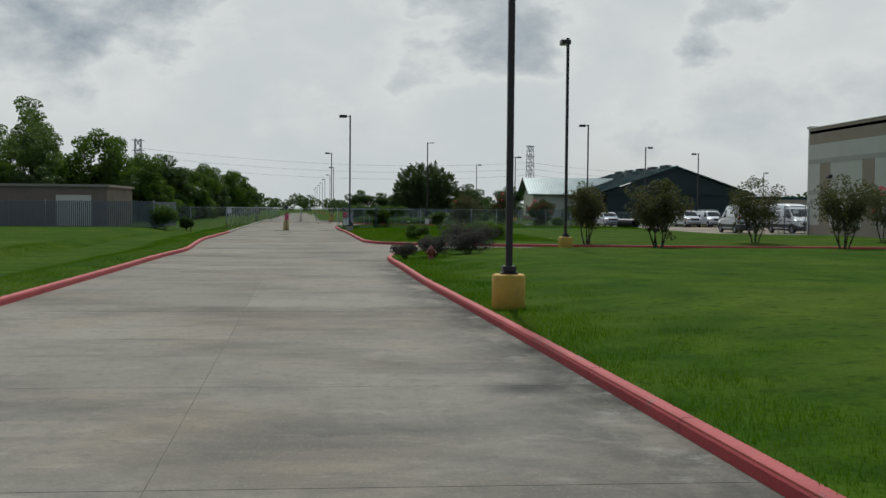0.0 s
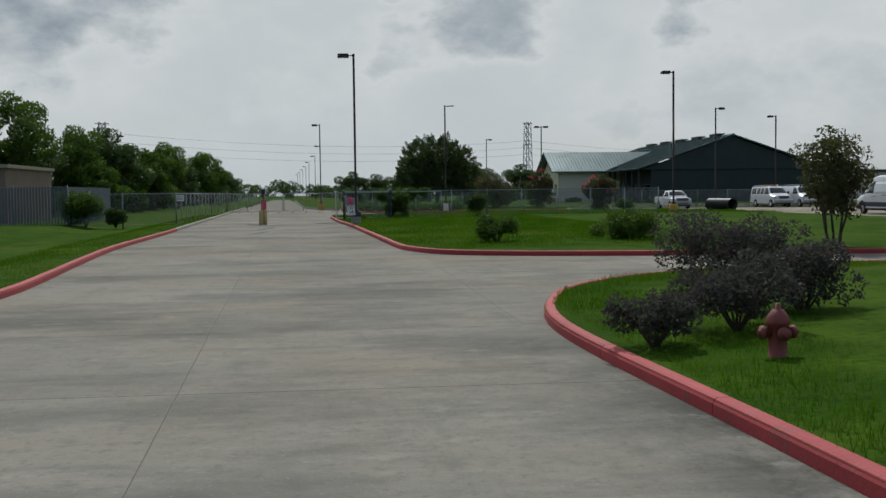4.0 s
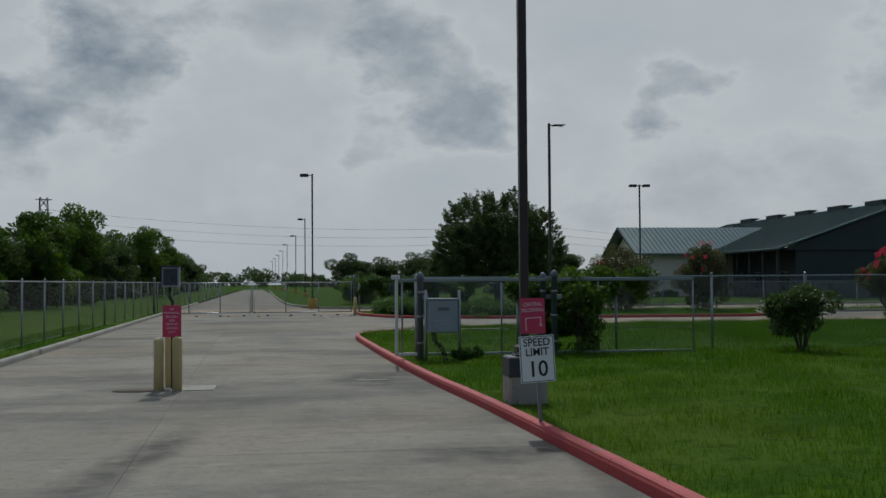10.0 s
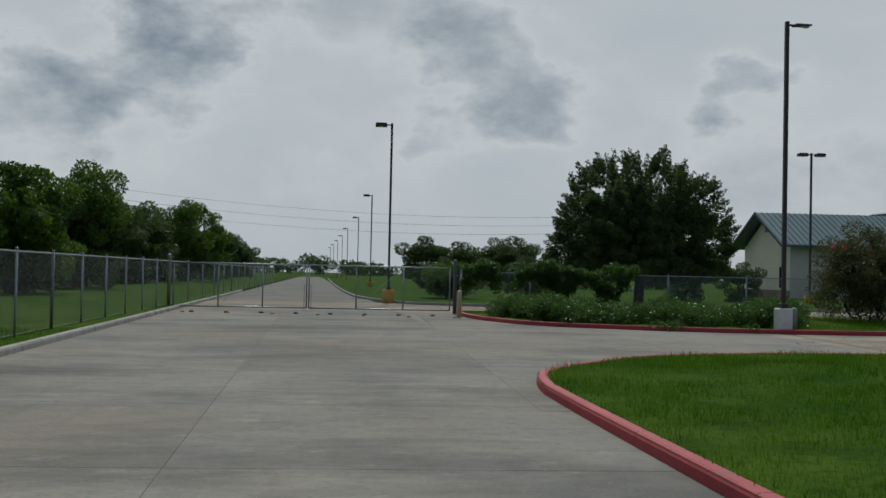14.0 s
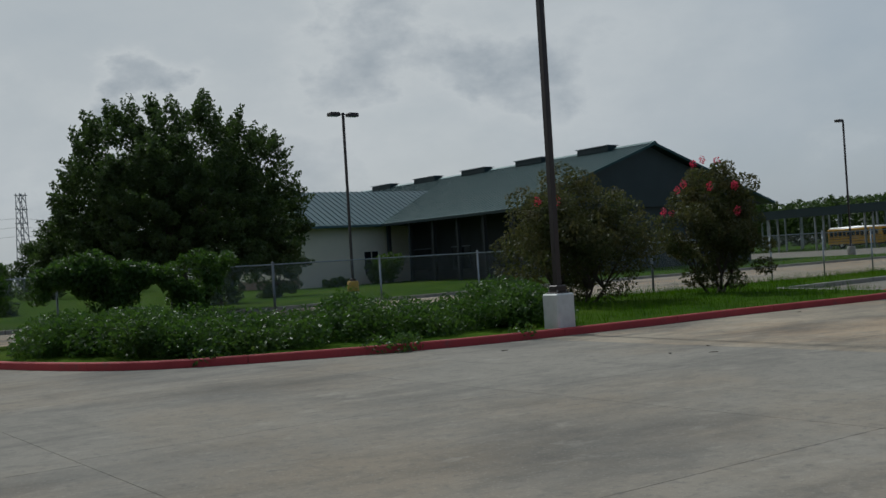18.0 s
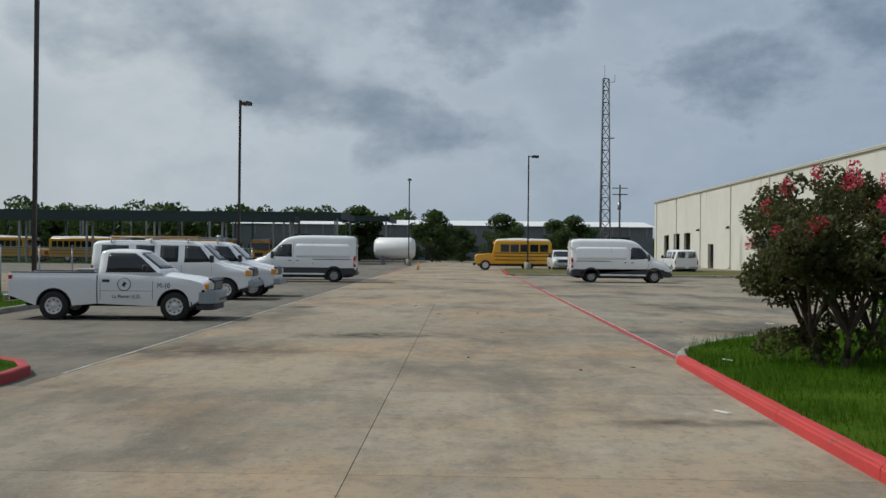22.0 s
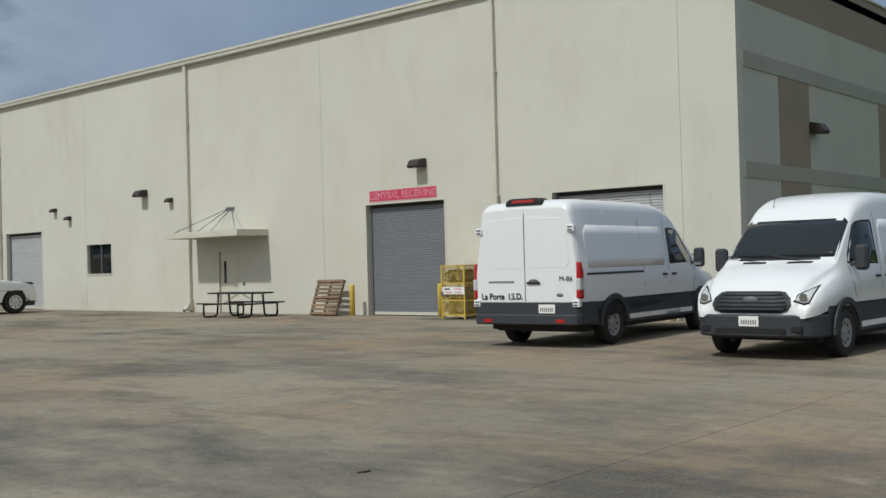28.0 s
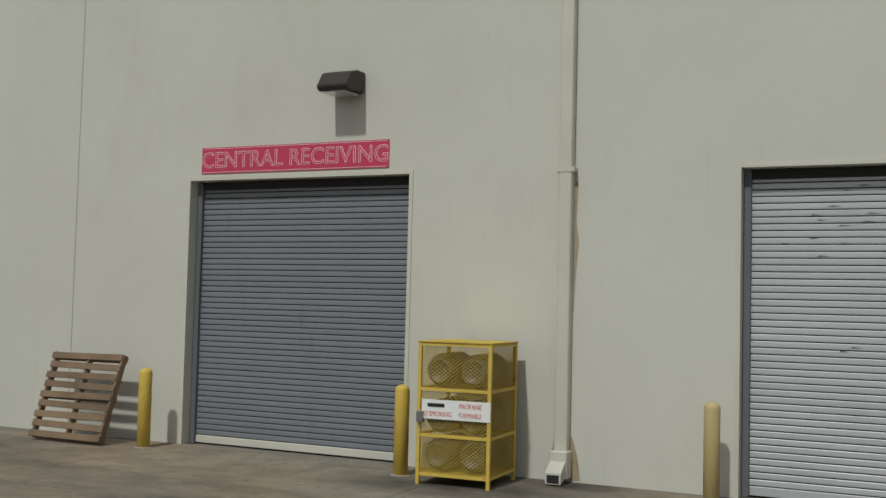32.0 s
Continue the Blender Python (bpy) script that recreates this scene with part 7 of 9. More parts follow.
part("roof", prism([(69, 4.4), (101, 4.4), (101, 4.8), (69, 5.0)], "y", 174, 201), "roofgreen", low_roof)

# tan service building and slatted fence on the other side of the ditch
svc = thing("service_building", "flat tan block building behind a slatted fence", "building", loc=(-30, 79, 0))
part("wall", box(-22, 11, -3, 8, 0, 3.75, 0.02), "tanwall", svc)
part("parapet_cap", box(-22.2, 11.2, -3.2, 8.2, 3.75, 3.98), "brownwall", svc)
part("door", box(-2, -0.9, -3.03, -3.0, 0, 2.1), "steelgrey", svc)
part("painted_panel", box(6.5, 9.6, -3.04, -3.0, 0.2, 3.0), "beige", svc, "pale painted wall panel")


# ---- fences and gates ----
def chain_link(points, label, h=1.9, z=0.12, spacing=3.0, pitch=0.065, post_mat="galv", wire=0.0022, group="chain-link fences", barbed=False):
    """Posts, rails and a diamond wire fabric along a line of (x, y) points."""
    f = thing("chain_link_fence", label, "fence", group)
    vs, fs = [], []
    for (xa, ya), (xb, yb) in zip(points, points[1:]):
        a, b = Vector((xa, ya, z)), Vector((xb, yb, z))
        L_ = (b - a).length
        u = (b - a) / L_
        nrm = Vector((-u.y, u.x, 0))
        n = max(1, round(L_ / spacing))
        for i in range(n + 1):
            p = a + u * (L_ * i / n)
            big = i in (0, n)
            post = part("post", rod(p - Vector((0, 0, 0.4)), p + Vector((0, 0, h + 0.02)), 0.042 if big else 0.03, n=8), post_mat, f)
            part("post_cap", lathe([(0.045 if big else 0.034, 0), (0.04, 0.03), (0.005, 0.05)], 8), post_mat, post).location = p + Vector((0, 0, h + 0.02))
        part("top_rail", rod(a + Vector((0, 0, h - 0.02)), b + Vector((0, 0, h - 0.02)), 0.021, n=6), post_mat, f)
        part("tension_wire", rod(a + Vector((0, 0, 0.06)), b + Vector((0, 0, 0.06)), 0.006, n=4), post_mat, f)
        k = int((L_ + h) / pitch)
        for s in (1, -1):
            for i in range(k):
                d0 = i * pitch - (h if s > 0 else 0)
                p0, p1 = (d0, 0.05), (d0 + h - 0.07, h - 0.02)
                if s < 0:
                    p0, p1 = (i * pitch, 0.05), (i * pitch - h + 0.07, h - 0.02)
                (c0, z0), (c1, z1) = p0, p1
                if max(c0, c1) < 0 or min(c0, c1) > L_:
                    continue
                if c0 < 0:
                    z0, c0 = z0 + (0 - c0) / (c1 - c0) * (z1 - z0), 0
                if c1 < 0:
                    z1, c1 = z0 + (0 - c0) / (c1 - c0) * (z1 - z0), 0
                if c0 > L_:
                    z0, c0 = z0 + (L_ - c0) / (c1 - c0) * (z1 - z0), L_
                if c1 > L_:
                    z1, c1 = z0 + (L_ - c0) / (c1 - c0) * (z1 - z0), L_
                p, q = a + u * c0 + Vector((0, 0, z0)), a + u * c1 + Vector((0, 0, z1))
                w = (u * s * -1 + Vector((0, 0, 1))).normalized() * wire
                o = nrm * wire * 0.6 * s
                m = len(vs)
                vs += [p - w + o, p + w + o, q + w + o, q - w + o]
                fs.append((m, m + 1, m + 2, m + 3))
    fab = from_arrays("wire_fabric", [tuple(v) for v in vs], fs, post_mat, f)
    fab["kind"] = "stuff"
    return f


chain_link([(2.3, 77.6), (12.0, 77.7), (24, 77.8)], "chain-link fence across the lawn with vines on it", spacing=2.4)
chain_link([(-9.4, 118.6), (-8.9, 100), (-7.9, 72), (-10.6, 69.6), (-13.7, 69.9)], "long chain-link fence beside the ditch", spacing=3.0)
chain_link([(-9.4, 118.8), (-10.6, 150), (-12.6, 210)], "chain-link fence running on beyond the gate", spacing=6.0, pitch=0.12)
chain_link([(3.0, 118.9), (12, 118.3), (25, 115.8), (40, 115.0), (86, 115.0)], "chain-link fence behind the vine hedge", spacing=3.2, h=1.7)
chain_link([(38.3, 69.3), (43.75, 69.2)], "short chain-link fence with a gate by the warehouse corner", spacing=2.6, h=2.3, z=0.0)


def slat_fence():
    f = thing("slatted_fence", "tall grey slatted privacy fence round the service yard", "fence")
    first = None
    x = -48.0
    while x < -13.8:
        if first is None:
            first = part("slat", box(-0.055, 0.055, -0.01, 0.01, 0.05, 2.25), "slatfence", f)
            first.location = (x, 70, 0.2)
        else:
            share("slat", first.data, f, (x, 70, 0.2))
        x += 0.17
    for i in range(12):
        part("post", rod((-46.8 + 3 * i, 70.08, 0), (-46.8 + 3 * i, 70.08, 2.55), 0.035, n=8), "galv", f)
    part("rail", rod((-48, 70.06, 2.44), (-13.8, 70.06, 2.44), 0.022, n=6), "galv", f)
    y = 70.17
    while y < 82:
        share("slat", first.data, f, (-13.8, y, 0.2), 90)
        y += 0.17


slat_fence()


def swing_gate():
    """The closed pair of gate leaves across the drive."""
    y, z0, z1 = 118.6, 0.12, 1.95
    for xa, xb, lab in ((-9.2, -3.62, "west"), (-3.52, 2.5, "east")):
        g = thing("swing_gate", "closed chain-link swing gate across the drive", "gate", "drive gates")
        xs = [xa, (xa * 2 + xb) / 3, (xa + 2 * xb) / 3, xb]
        for x in xs:
            part("upright", rod((x, y, z0), (x, y, z1), 0.03, n=8), "galv", g)
        for z in (z0, z1):
            part("rail", rod((xa, y, z), (xb, y, z), 0.03, n=8), "galv", g)
        part("truss_rod", rod((xs[1], y, z0), (xs[2], y, z1), 0.008, n=5), "galv", g)
        vs, fs = [], []
        L_ = xb - xa
        for s in (1, -1):
            i = -1.8
            while i < L_ + 1.8:
                c0, c1 = i, i + s * (z1 - z0)
                p, q = [c0, z0], [c1, z1]
                for lim, sg in ((0, 1), (L_, -1)):
                    for e, o in ((p, q), (q, p)):
                        if (e[0] - lim) * sg < 0 <= (o[0] - lim) * sg and o[0] != e[0]:
                            tt = (lim - e[0]) / (o[0] - e[0])
                            e[1], e[0] = e[1] + (o[1] - e[1]) * tt, lim
                if 0 <= p[0] <= L_ and 0 <= q[0] <= L_:
                    m = len(vs)
                    vs += [(xa + p[0] - 0.002, y + 0.002 * s, p[1]), (xa + p[0] + 0.002, y + 0.002 * s, p[1]), (xa + q[0] + 0.002, y + 0.002 * s, q[1]), (xa + q[0] - 0.002, y + 0.002 * s, q[1])]
                    fs.append((m, m + 1, m + 2, m + 3))
                i += 0.07
        from_arrays("wire_fabric", vs, fs, "galv", g)["kind"] = "stuff"
        part("drop_rod", rod((xb - 0.1 if lab == "west" else xa + 0.1, y - 0.05, 0.02), (xb - 0.1 if lab == "west" else xa + 0.1, y - 0.05, 1.1), 0.012, n=6), "galv", g)
    for x in (-9.4, 2.72):
        p = thing("gate_post", "stout steel gate post with a cap", "post", "gate posts", (x, y, 0))
        part("post", lathe([(0.085, -0.3), (0.085, 2.2), (0.09, 2.22), (0.06, 2.3), (0.01, 2.32)], 14), "greypaint" if x > 0 else "galv", p)
        part("hinge", box(-0.12, 0.12, -0.05, 0.05, 0.4, 0.46), "galv", p)
        part("hinge", box(-0.12, 0.12, -0.05, 0.05, 1.6, 1.66), "galv", p)
    for i in range(7):
        d = thing("reflector_stud", "low yellow road stud before the gate", "road stud", "road studs", (-8.2 + 1.75 * i, 114.9 - 0.2 * i, 0))
        part("body", prism([(-0.1, 0), (0.1, 0), (0.06, 0.05), (-0.06, 0.05)], "y", -0.05, 0.05), "amber", d)


swing_gate()
bollard((2.55, 114.6, 0), "cream", "cream painted bollard beside the gate", 1.05, 0.095)


def slide_gate():
    """The open end of the cantilever gate at the first fence."""
    g = thing("sliding_gate", "open cantilever gate frame with a white end post", "gate", "drive gates", (0, 0, 0.2))
    y = 76.9
    part("end_upright", box(1.735, 1.805, y - 0.04, y + 0.04, 0.02, 1.8, 0.008), "whitepaint", g, "white painted end upright")
    part("end_cap", box(1.66, 1.85, y - 0.06, y + 0.06, 1.76, 1.86, 0.01), "whitepaint", g)
    part("top_rail", box(1.82, 8.8, y - 0.03, y + 0.03, 1.70, 1.78, 0.008), "galv", g)
    part("bottom_rail", box(1.82, 2.3, y - 0.05, y + 0.05, 0.02, 0.09, 0.008), "whitepaint", g)
    part("bottom_rail", box(2.3, 8.8, y - 0.03, y + 0.03, 0.03, 0.08), "galv", g)
    part("mid_wire", rod((1.8, y, 0.62), (8.8, y, 0.6), 0.007, n=5), "black", g)
    for x in (1.9, 4.2, 6.5, 8.8):
        part("upright", rod((x, y, 0.05), (x, y, 1.74), 0.02, n=8), "galv", g)
    for z in (0.6, 1.1):
        part("latch_bolt", box(1.69, 1.72, y - 0.03, y + 0.03, z, z + 0.03), "seal", g)
    for x, yy, h in ((2.36, 77.3, 1.86), (2.3, 76.75, 1.92), (5.25, 77.2, 1.9), (5.4, 76.7, 1.95)):
        p = thing("gate_post", "thick grey-blue gate roller post with a domed cap", "post", "gate posts", (x, yy, 0.14))
        part("post", lathe([(0.07, -0.3), (0.07, h - 0.1), (0.085, h - 0.1), (0.085, h - 0.02), (0.05, h + 0.05), (0.01, h + 0.07)], 16), "greypaint", p)
        for z in (0.35, 0.95, 1.5):
            part("band", lathe([(0.073, z), (0.079, z + 0.005), (0.079, z + 0.045), (0.073, z + 0.05)], 16), "galv", p)
        part("roller_box", box(0.05, 0.17, -0.05, 0.05, 1.35, 1.45), "galv", p)


slide_gate()
cab = thing("control_cabinet", "grey gate operator cabinet on steel legs", "cabinet", loc=(2.45, 76.55, 0.14))
part("body", box(0.0, 0.66, -0.22, 0.2, 0.62, 1.36, 0.02), "boxgrey", cab)
part("lid", box(-0.02, 0.68, -0.24, 0.22, 1.36, 1.39, 0.01), "boxgrey", cab)
part("front_panel", box(0.08, 0.6, -0.232, -0.222, 0.64, 0.9, 0.004), "boxgrey", cab)
part("label_plate", box(0.2, 0.45, -0.232, -0.222, 1.12, 1.19), "greyink", cab)
for x in (-0.06, 0.7):
    part("leg", rod((x, -0.1, -0.3), (x, -0.1, 1.58), 0.032, n=10), "galv", cab)
part("conduit", tube([(0.08, -0.15, 0.62), (0.1, -0.17, 0.45), (0.24, -0.19, 0.3), (0.34, -0.19, 0.1), (0.34, -0.19, -0.1)], 0.02), "black", cab)
part("conduit", tube([(0.14, -0.12, 0.62), (0.17, -0.14, 0.42), (0.3, -0.15, 0.32), (0.4, -0.15, 0.1), (0.4, -0.15, -0.1)], 0.02), "black", cab)

ss = thing("speed_sign", "white speed limit sign on a tilted post below a red notice", "road sign", loc=(2.62, 65.8, 0.14), rz=3)
part("post", box(-0.02, 0.02, -0.018, 0.018, -0.3, 1.5), "galv", ss)
part("sign_plate", box(-0.225, 0.225, -0.03, -0.022, 0.5, 1.08, 0.0), "signwhite", ss, "white sign plate with black characters")
for text, z, s in (("SPEED", 0.995, 0.135), ("LIMIT", 0.875, 0.135), ("10", 0.66, 0.28)):
    back_text(text, s, ss, 0, -0.032, z, wide=0.95, bold=0.008 * s)
for a, b, c, d in ((-0.215, 0.215, 0.51, 0.518), (-0.215, 0.215, 1.062, 1.07), (-0.215, -0.207, 0.518, 1.062), (0.207, 0.215, 0.518, 1.062)):
    part("border", box(a, b, -0.032, -0.0301, c, d), "ink", ss)
part("notice_plate", prism([(-0.19, 1.12), (0.12, 1.1), (0.13, 1.54), (-0.18, 1.56)], "y", -0.045, -0.037), "signred", ss, "red notice plate with an arrow")
for text, z in (("CENTRAL", 1.47), ("RECEIVING", 1.40)):
    back_text(text, 0.068, ss, -0.03, -0.047, z, "signpink", 0.85)
part("arrow", box(-0.13, -0.12, -0.048, -0.0455, 1.15, 1.31), "signpink", ss)
part("arrow", box(-0.12, 0.07, -0.048, -0.0455, 1.30, 1.31), "signpink", ss)
part("arrow", box(0.06, 0.07, -0.048, -0.0455, 1.2, 1.30), "signpink", ss)
part("arrow_head", prism([(0.03, 1.23), (0.065, 1.19), (0.1, 1.23), (0.065, 1.205)], "y", -0.048, -0.0455), "signpink", ss)
ss.matrix_basis = ss.matrix_basis @ pose(0, 0, 0, 0, -3, 0)

bollard((12.78, 106.72, 0.1), "kerb_grey", "short concrete stub beside the lamp footing", 0.72, 0.1)
# island call station: two bollards, red notice, call box on a bent stalk
bollard((-2.86, 72.1, 0), "cream", "cream bollard guarding the call box", 0.93, 0.088)
bollard((-2.54, 72.1, 0), "cream", "cream bollard guarding the call box", 0.95, 0.088)
bollard((-2.76, 72.8, 0), "cream", "cream bollard behind the call box", 0.98, 0.085)
call = thing("call_box", "grey call box on a bent black stalk with a red notice", "intercom", loc=(-2.66, 72.4, 0))
part("stalk", swept([(0, 0, 0), (0, 0, 1.45), (0.005, 0, 1.56), (-0.05, 0, 1.66), (-0.05, 0, 1.78), (-0.03, 0, 1.9)], 0.028, 10), "black", call)
part("box", box(-0.18, 0.13, -0.1, 0.1, 1.84, 2.2, 0.014), "boxgrey", call)
part("box_rim", box(-0.195, 0.145, -0.115, 0.09, 2.2, 2.222, 0.004), "black", call)
part("box_side", box(-0.195, -0.18, -0.11, 0.1, 1.83, 2.2), "black", call)
face = part("faceplate", box(-0.15, 0.1, -0.107, -0.1, 1.87, 2.17, 0.004), "cladding", call)
part("speaker", box(0.0, 0.035, -0.112, -0.107, 1.94, 2.02), "black", face)
part("camera_eye", rod((-0.08, -0.115, 2.12), (-0.08, -0.107, 2.12), 0.018, n=12), "black", face)
part("notice_plate", box(-0.165, 0.165, -0.075, -0.068, 0.94, 1.51, 0.0), "signred", call, "red notice with pale capitals")
for i, text in enumerate(("NO", "TRESPASSING", "DELIVERY", "AND", "DISTRICT", "VEHICLES", "ONLY")):
    back_text(text, 0.05, call, 0.0, -0.077, 1.44 - i * 0.068, "signpink")
for sx in (-0.13, 0.13):
    part("bolt", rod((sx, -0.082, 1.48), (sx, -0.075, 1.48), 0.009, n=8), "galv", call)
part("base_slab", box(-0.32, 0.75, -0.3, 0.55, 0.0, 0.012), "kerb_grey", call, "small concrete pad round the posts")
pad = thing("soil_patch", "dark wet dirt washed out beside the posts", "dirt", loc=(-3.25, 72.2, 0), kind="stuff")
part("dirt", lathe([(0.44, 0.0), (0.40, 0.02), (0.2, 0.034), (0.01, 0.036)], 18), "soil", pad).matrix_basis = Matrix.Diagonal((1.0, 0.6, 1, 1))
fs_ = thing("fence_sign", "small white sign wired to the fence", "sign", loc=(-7.86, 73.6, 1.7))
part("plate", box(-0.02, -0.01, -0.25, 0.25, -0.18, 0.18), "signwhite", fs_)
for i in range(3):
    part("sign_bar", box(-0.008, -0.006, -0.2, 0.2, -0.11 + i * 0.09, -0.07 + i * 0.09), "greyink", fs_)
for p in ((-7.86, 73.6),):
    fs_.matrix_basis = pose(p[0], p[1], 1.7, 0, 0, -60)

hyd = thing("fire_hydrant", "dull red fire hydrant in the grass", "hydrant", loc=(5.91, 16.5, 0.1))
part("barrel", lathe([(0.16, -0.1), (0.16, 0.04), (0.115, 0.06), (0.115, 0.48), (0.15, 0.5), (0.15, 0.54), (0.13, 0.6), (0.07, 0.68), (0.035, 0.7), (0.03, 0.76)], 18), "hydrant", hyd)
for a in (0, 180, 270):
    o = part("outlet", lathe([(0.07, 0.1), (0.07, 0.17), (0.085, 0.17), (0.085, 0.22), (0.03, 0.23), (0.03, 0.26)], 12, "x"), "hydrant", hyd)
    o.matrix_basis = pose(0, 0, 0.4, 0, 0, a)
hyd.matrix_basis = hyd.matrix_basis @ Matrix.Diagonal((0.8, 0.8, 0.8, 1))

pipe = thing("drain_pipe", "black corrugated drain pipe lying on the grass", "pipe", loc=(32.0, 89.6, 0.66), rz=-76)
prof = []
for i in range(70):
    x = i * 0.045
    prof.append((0.45 + (0.032 if i % 2 else 0.0), x))
bm = bmesh.new()
rings = []
for r, h in prof + [(0.41, 69 * 0.045), (0.41, 0.0)]:
    rings.append([bm.verts.new((h, r * math.cos(2 * math.pi * i / 32), r * math.sin(2 * math.pi * i / 32))) for i in range(32)])
rings.append(rings[0])
for ra, rb in zip(rings, rings[1:]):
    for i in range(32):
        bm.faces.new((ra[i], ra[(i + 1) % 32], rb[(i + 1) % 32], rb[i])).smooth = True
bmesh.ops.recalc_face_normals(bm, faces=bm.faces[:])
part("pipe_shell", bm, "duct", pipe)

cone = thing("traffic_cone", "orange traffic cone at the end of the yard", "cone", loc=(106, 103.5, 0))
part("cone_body", lathe([(0.13, 0.03), (0.03, 0.72), (0.0, 0.73)], 14), "busyellow", cone)
part("cone_foot", box(-0.2, 0.2, -0.2, 0.2, 0, 0.03, 0.005), "seal", cone)

# pump shed and fittings by the warehouse wall
shed = thing("dust_collector", "small grey steel shelter with ducts against the wall", "equipment", loc=(107.5, 70.6, 0.1))
part("cabin", box(-0.55, 0.75, -0.6, 0.7, 0.35, 2.75, 0.02), "steelgrey", shed)
for x in (-0.5, 0.7):
    for y in (-0.5, 0.62):
        part("leg", box(x - 0.05, x + 0.05, y - 0.05, y + 0.05, 0, 0.36), "steelgrey", shed)
part("cap", prism([(-0.85, 2.75), (1.05, 2.75), (0.1, 3.35)], "y", -0.7, 0.95), "gablegreen", shed)
part("duct", swept([(-0.8, 0.45, 0.9), (-1.0, 0.45, 1.3), (-1.0, 0.45, 3.1), (-0.9, 0.2, 3.5), (-0.7, -0.3, 3.7)], 0.16, 12), "galv", shed)
valve = thing("fire_valve", "red fire valve with handwheels on the wall", "valve", loc=(110.0, 70.55, 1.75))
part("pipe", rod((0, -0.4, 0), (0, 0.25, 0), 0.11, n=10), "kerb_bright", valve)
part("valve_body", rod((-0.42, 0.2, 0), (0.42, 0.2, 0), 0.13, n=10), "kerb_bright", valve)
part("stem", rod((0, 0.2, -0.35), (0, 0.2, 0.4), 0.07, n=8), "kerb_bright", valve)
part("handwheel", lathe([(0.16, -0.02), (0.2, 0.0), (0.16, 0.02)], 16), "kerb_bright", valve).location = (0, 0.2, 0.42)
wg = thing("yard_gate", "grey framed chain-link gate at the warehouse corner", "gate", loc=(0, 0, 0))
part("gate_frame", tube([(43.4, 69.1, 0.1), (43.4, 69.1, 2.5), (41.2, 68.4, 2.5), (41.2, 68.4, 0.1), (43.4, 69.1, 0.1)], 0.045, 8), "greypaint", wg)
part("gate_rail", rod((43.4, 69.1, 1.2), (41.2, 68.4, 1.2), 0.03, n=8), "greypaint", wg)
part("gate_plate", box(42.1, 42.6, 68.72, 68.74, 1.9, 2.2), "signwhite", wg)

for i in range(8):
    stop = thing("gate_stop", "small dark block fixed to the concrete before the gate", "gate stop", "gate stops", (-7.9 + 1.35 * i, 115.2, 0.0))
    part("block", prism([(-0.1, 0.0), (0.1, 0.0), (0.07, 0.07), (-0.07, 0.07)], "y", -0.06, 0.06, 0.01), "greypaint", stop)
cover = thing("drain_cover", "dark iron cover set in the drive", "drain cover", loc=(1.0, 73.4, 0.0))
part("plate", box(-0.3, 0.3, -0.14, 0.14, 0.0, 0.012, 0.004), "joint", cover)

# painted lines and litter
line = thing("red_line", "red painted line with a white edge along the fire lane", "road marking", kind="structure")
part("line_red", box(26.2, 86.5, 95.55, 95.69, 0.0042, 0.011), "kerb_red", line)
part("line_white", box(26.2, 86.5, 95.535, 95.55, 0.0042, 0.010), "signwhite", line)
stall = thing("stall_line", "worn white parking line in front of the stalls", "road marking", kind="structure")
part("line_white", box(23.0, 86, 105.1, 105.16, 0.0042, 0.010), "wornline", stall)
part("line_red", box(86, 120, 105.2, 105.32, 0.0042, 0.010), "kerb_red", stall)
rl = random.Random(11)
for k in range(34):
    x, y = rl.uniform(8, 44), rl.uniform(88, 105)
    if in_poly(x, y, LAWN_MID):
        continue
    tw = thing("leaf_litter", "dry leaf lying on the concrete", "litter", "litter on the yard", (x, y, 0.007), rl.uniform(0, 360))
    part("leaf", prism([(-0.06, 0), (-0.01, 0.025), (0.07, 0.0), (0.0, -0.02)], "z", 0, 0.008), "bark", tw)
for x, y, r in ((20.1, 96.35, 30), (17.6, 95.3, 60), (24.5, 95.2, 20), (14.4, 100.6, 40), (12.5, 98.6, 70), (33.2, 92.0, 35)):
    tw = thing("paper_scrap", "scrap of white litter", "litter", "litter on the yard", (x, y, 0.17 if y < 96 else 0.007), r)
    part("scrap", prism([(-0.13, -0.015), (0.12, -0.02), (0.14, 0.015), (-0.1, 0.02)], "z", 0, 0.012), "trash", tw)


# ---- plants ----
def leaf_cloud(centres, radii, count, size, seed, squash=0.8, up=0.35):
    """Many small folded leaves scattered through overlapping clumps."""
    g = np.random.default_rng(seed)
    centres, radii = np.asarray(centres, float), np.asarray(radii, float)
    pick = g.choice(len(centres), count, p=radii ** 2 / (radii ** 2).sum())
    d = g.normal(size=(count, 3))
    d /= np.linalg.norm(d, axis=1, keepdims=True)
    rad = radii[pick] * (0.45 + 0.58 * g.random(count) ** 0.5)
    pos = centres[pick] + d * rad[:, None] * np.array([1, 1, squash])
    a = g.normal(size=(count, 3)) + np.array([0, 0, up])
    a /= np.linalg.norm(a, axis=1, keepdims=True)
    b = np.cross(a, g.normal(size=(count, 3)))
    b /= np.linalg.norm(b, axis=1, keepdims=True)
    s = size * (0.6 + 0.8 * g.random(count))[:, None]
    n = np.cross(a, b)
    v = np.stack([pos - b * s, pos + a * s * 0.45 + n * s * 0.15, pos + b * s, pos - a * s * 0.45 + n * s * 0.15], 1).reshape(-1, 3)
    i = np.arange(count)[:, None] * 4
    f = np.concatenate([i + [0, 1, 2], i + [0, 2, 3]], 0)
    return v, f


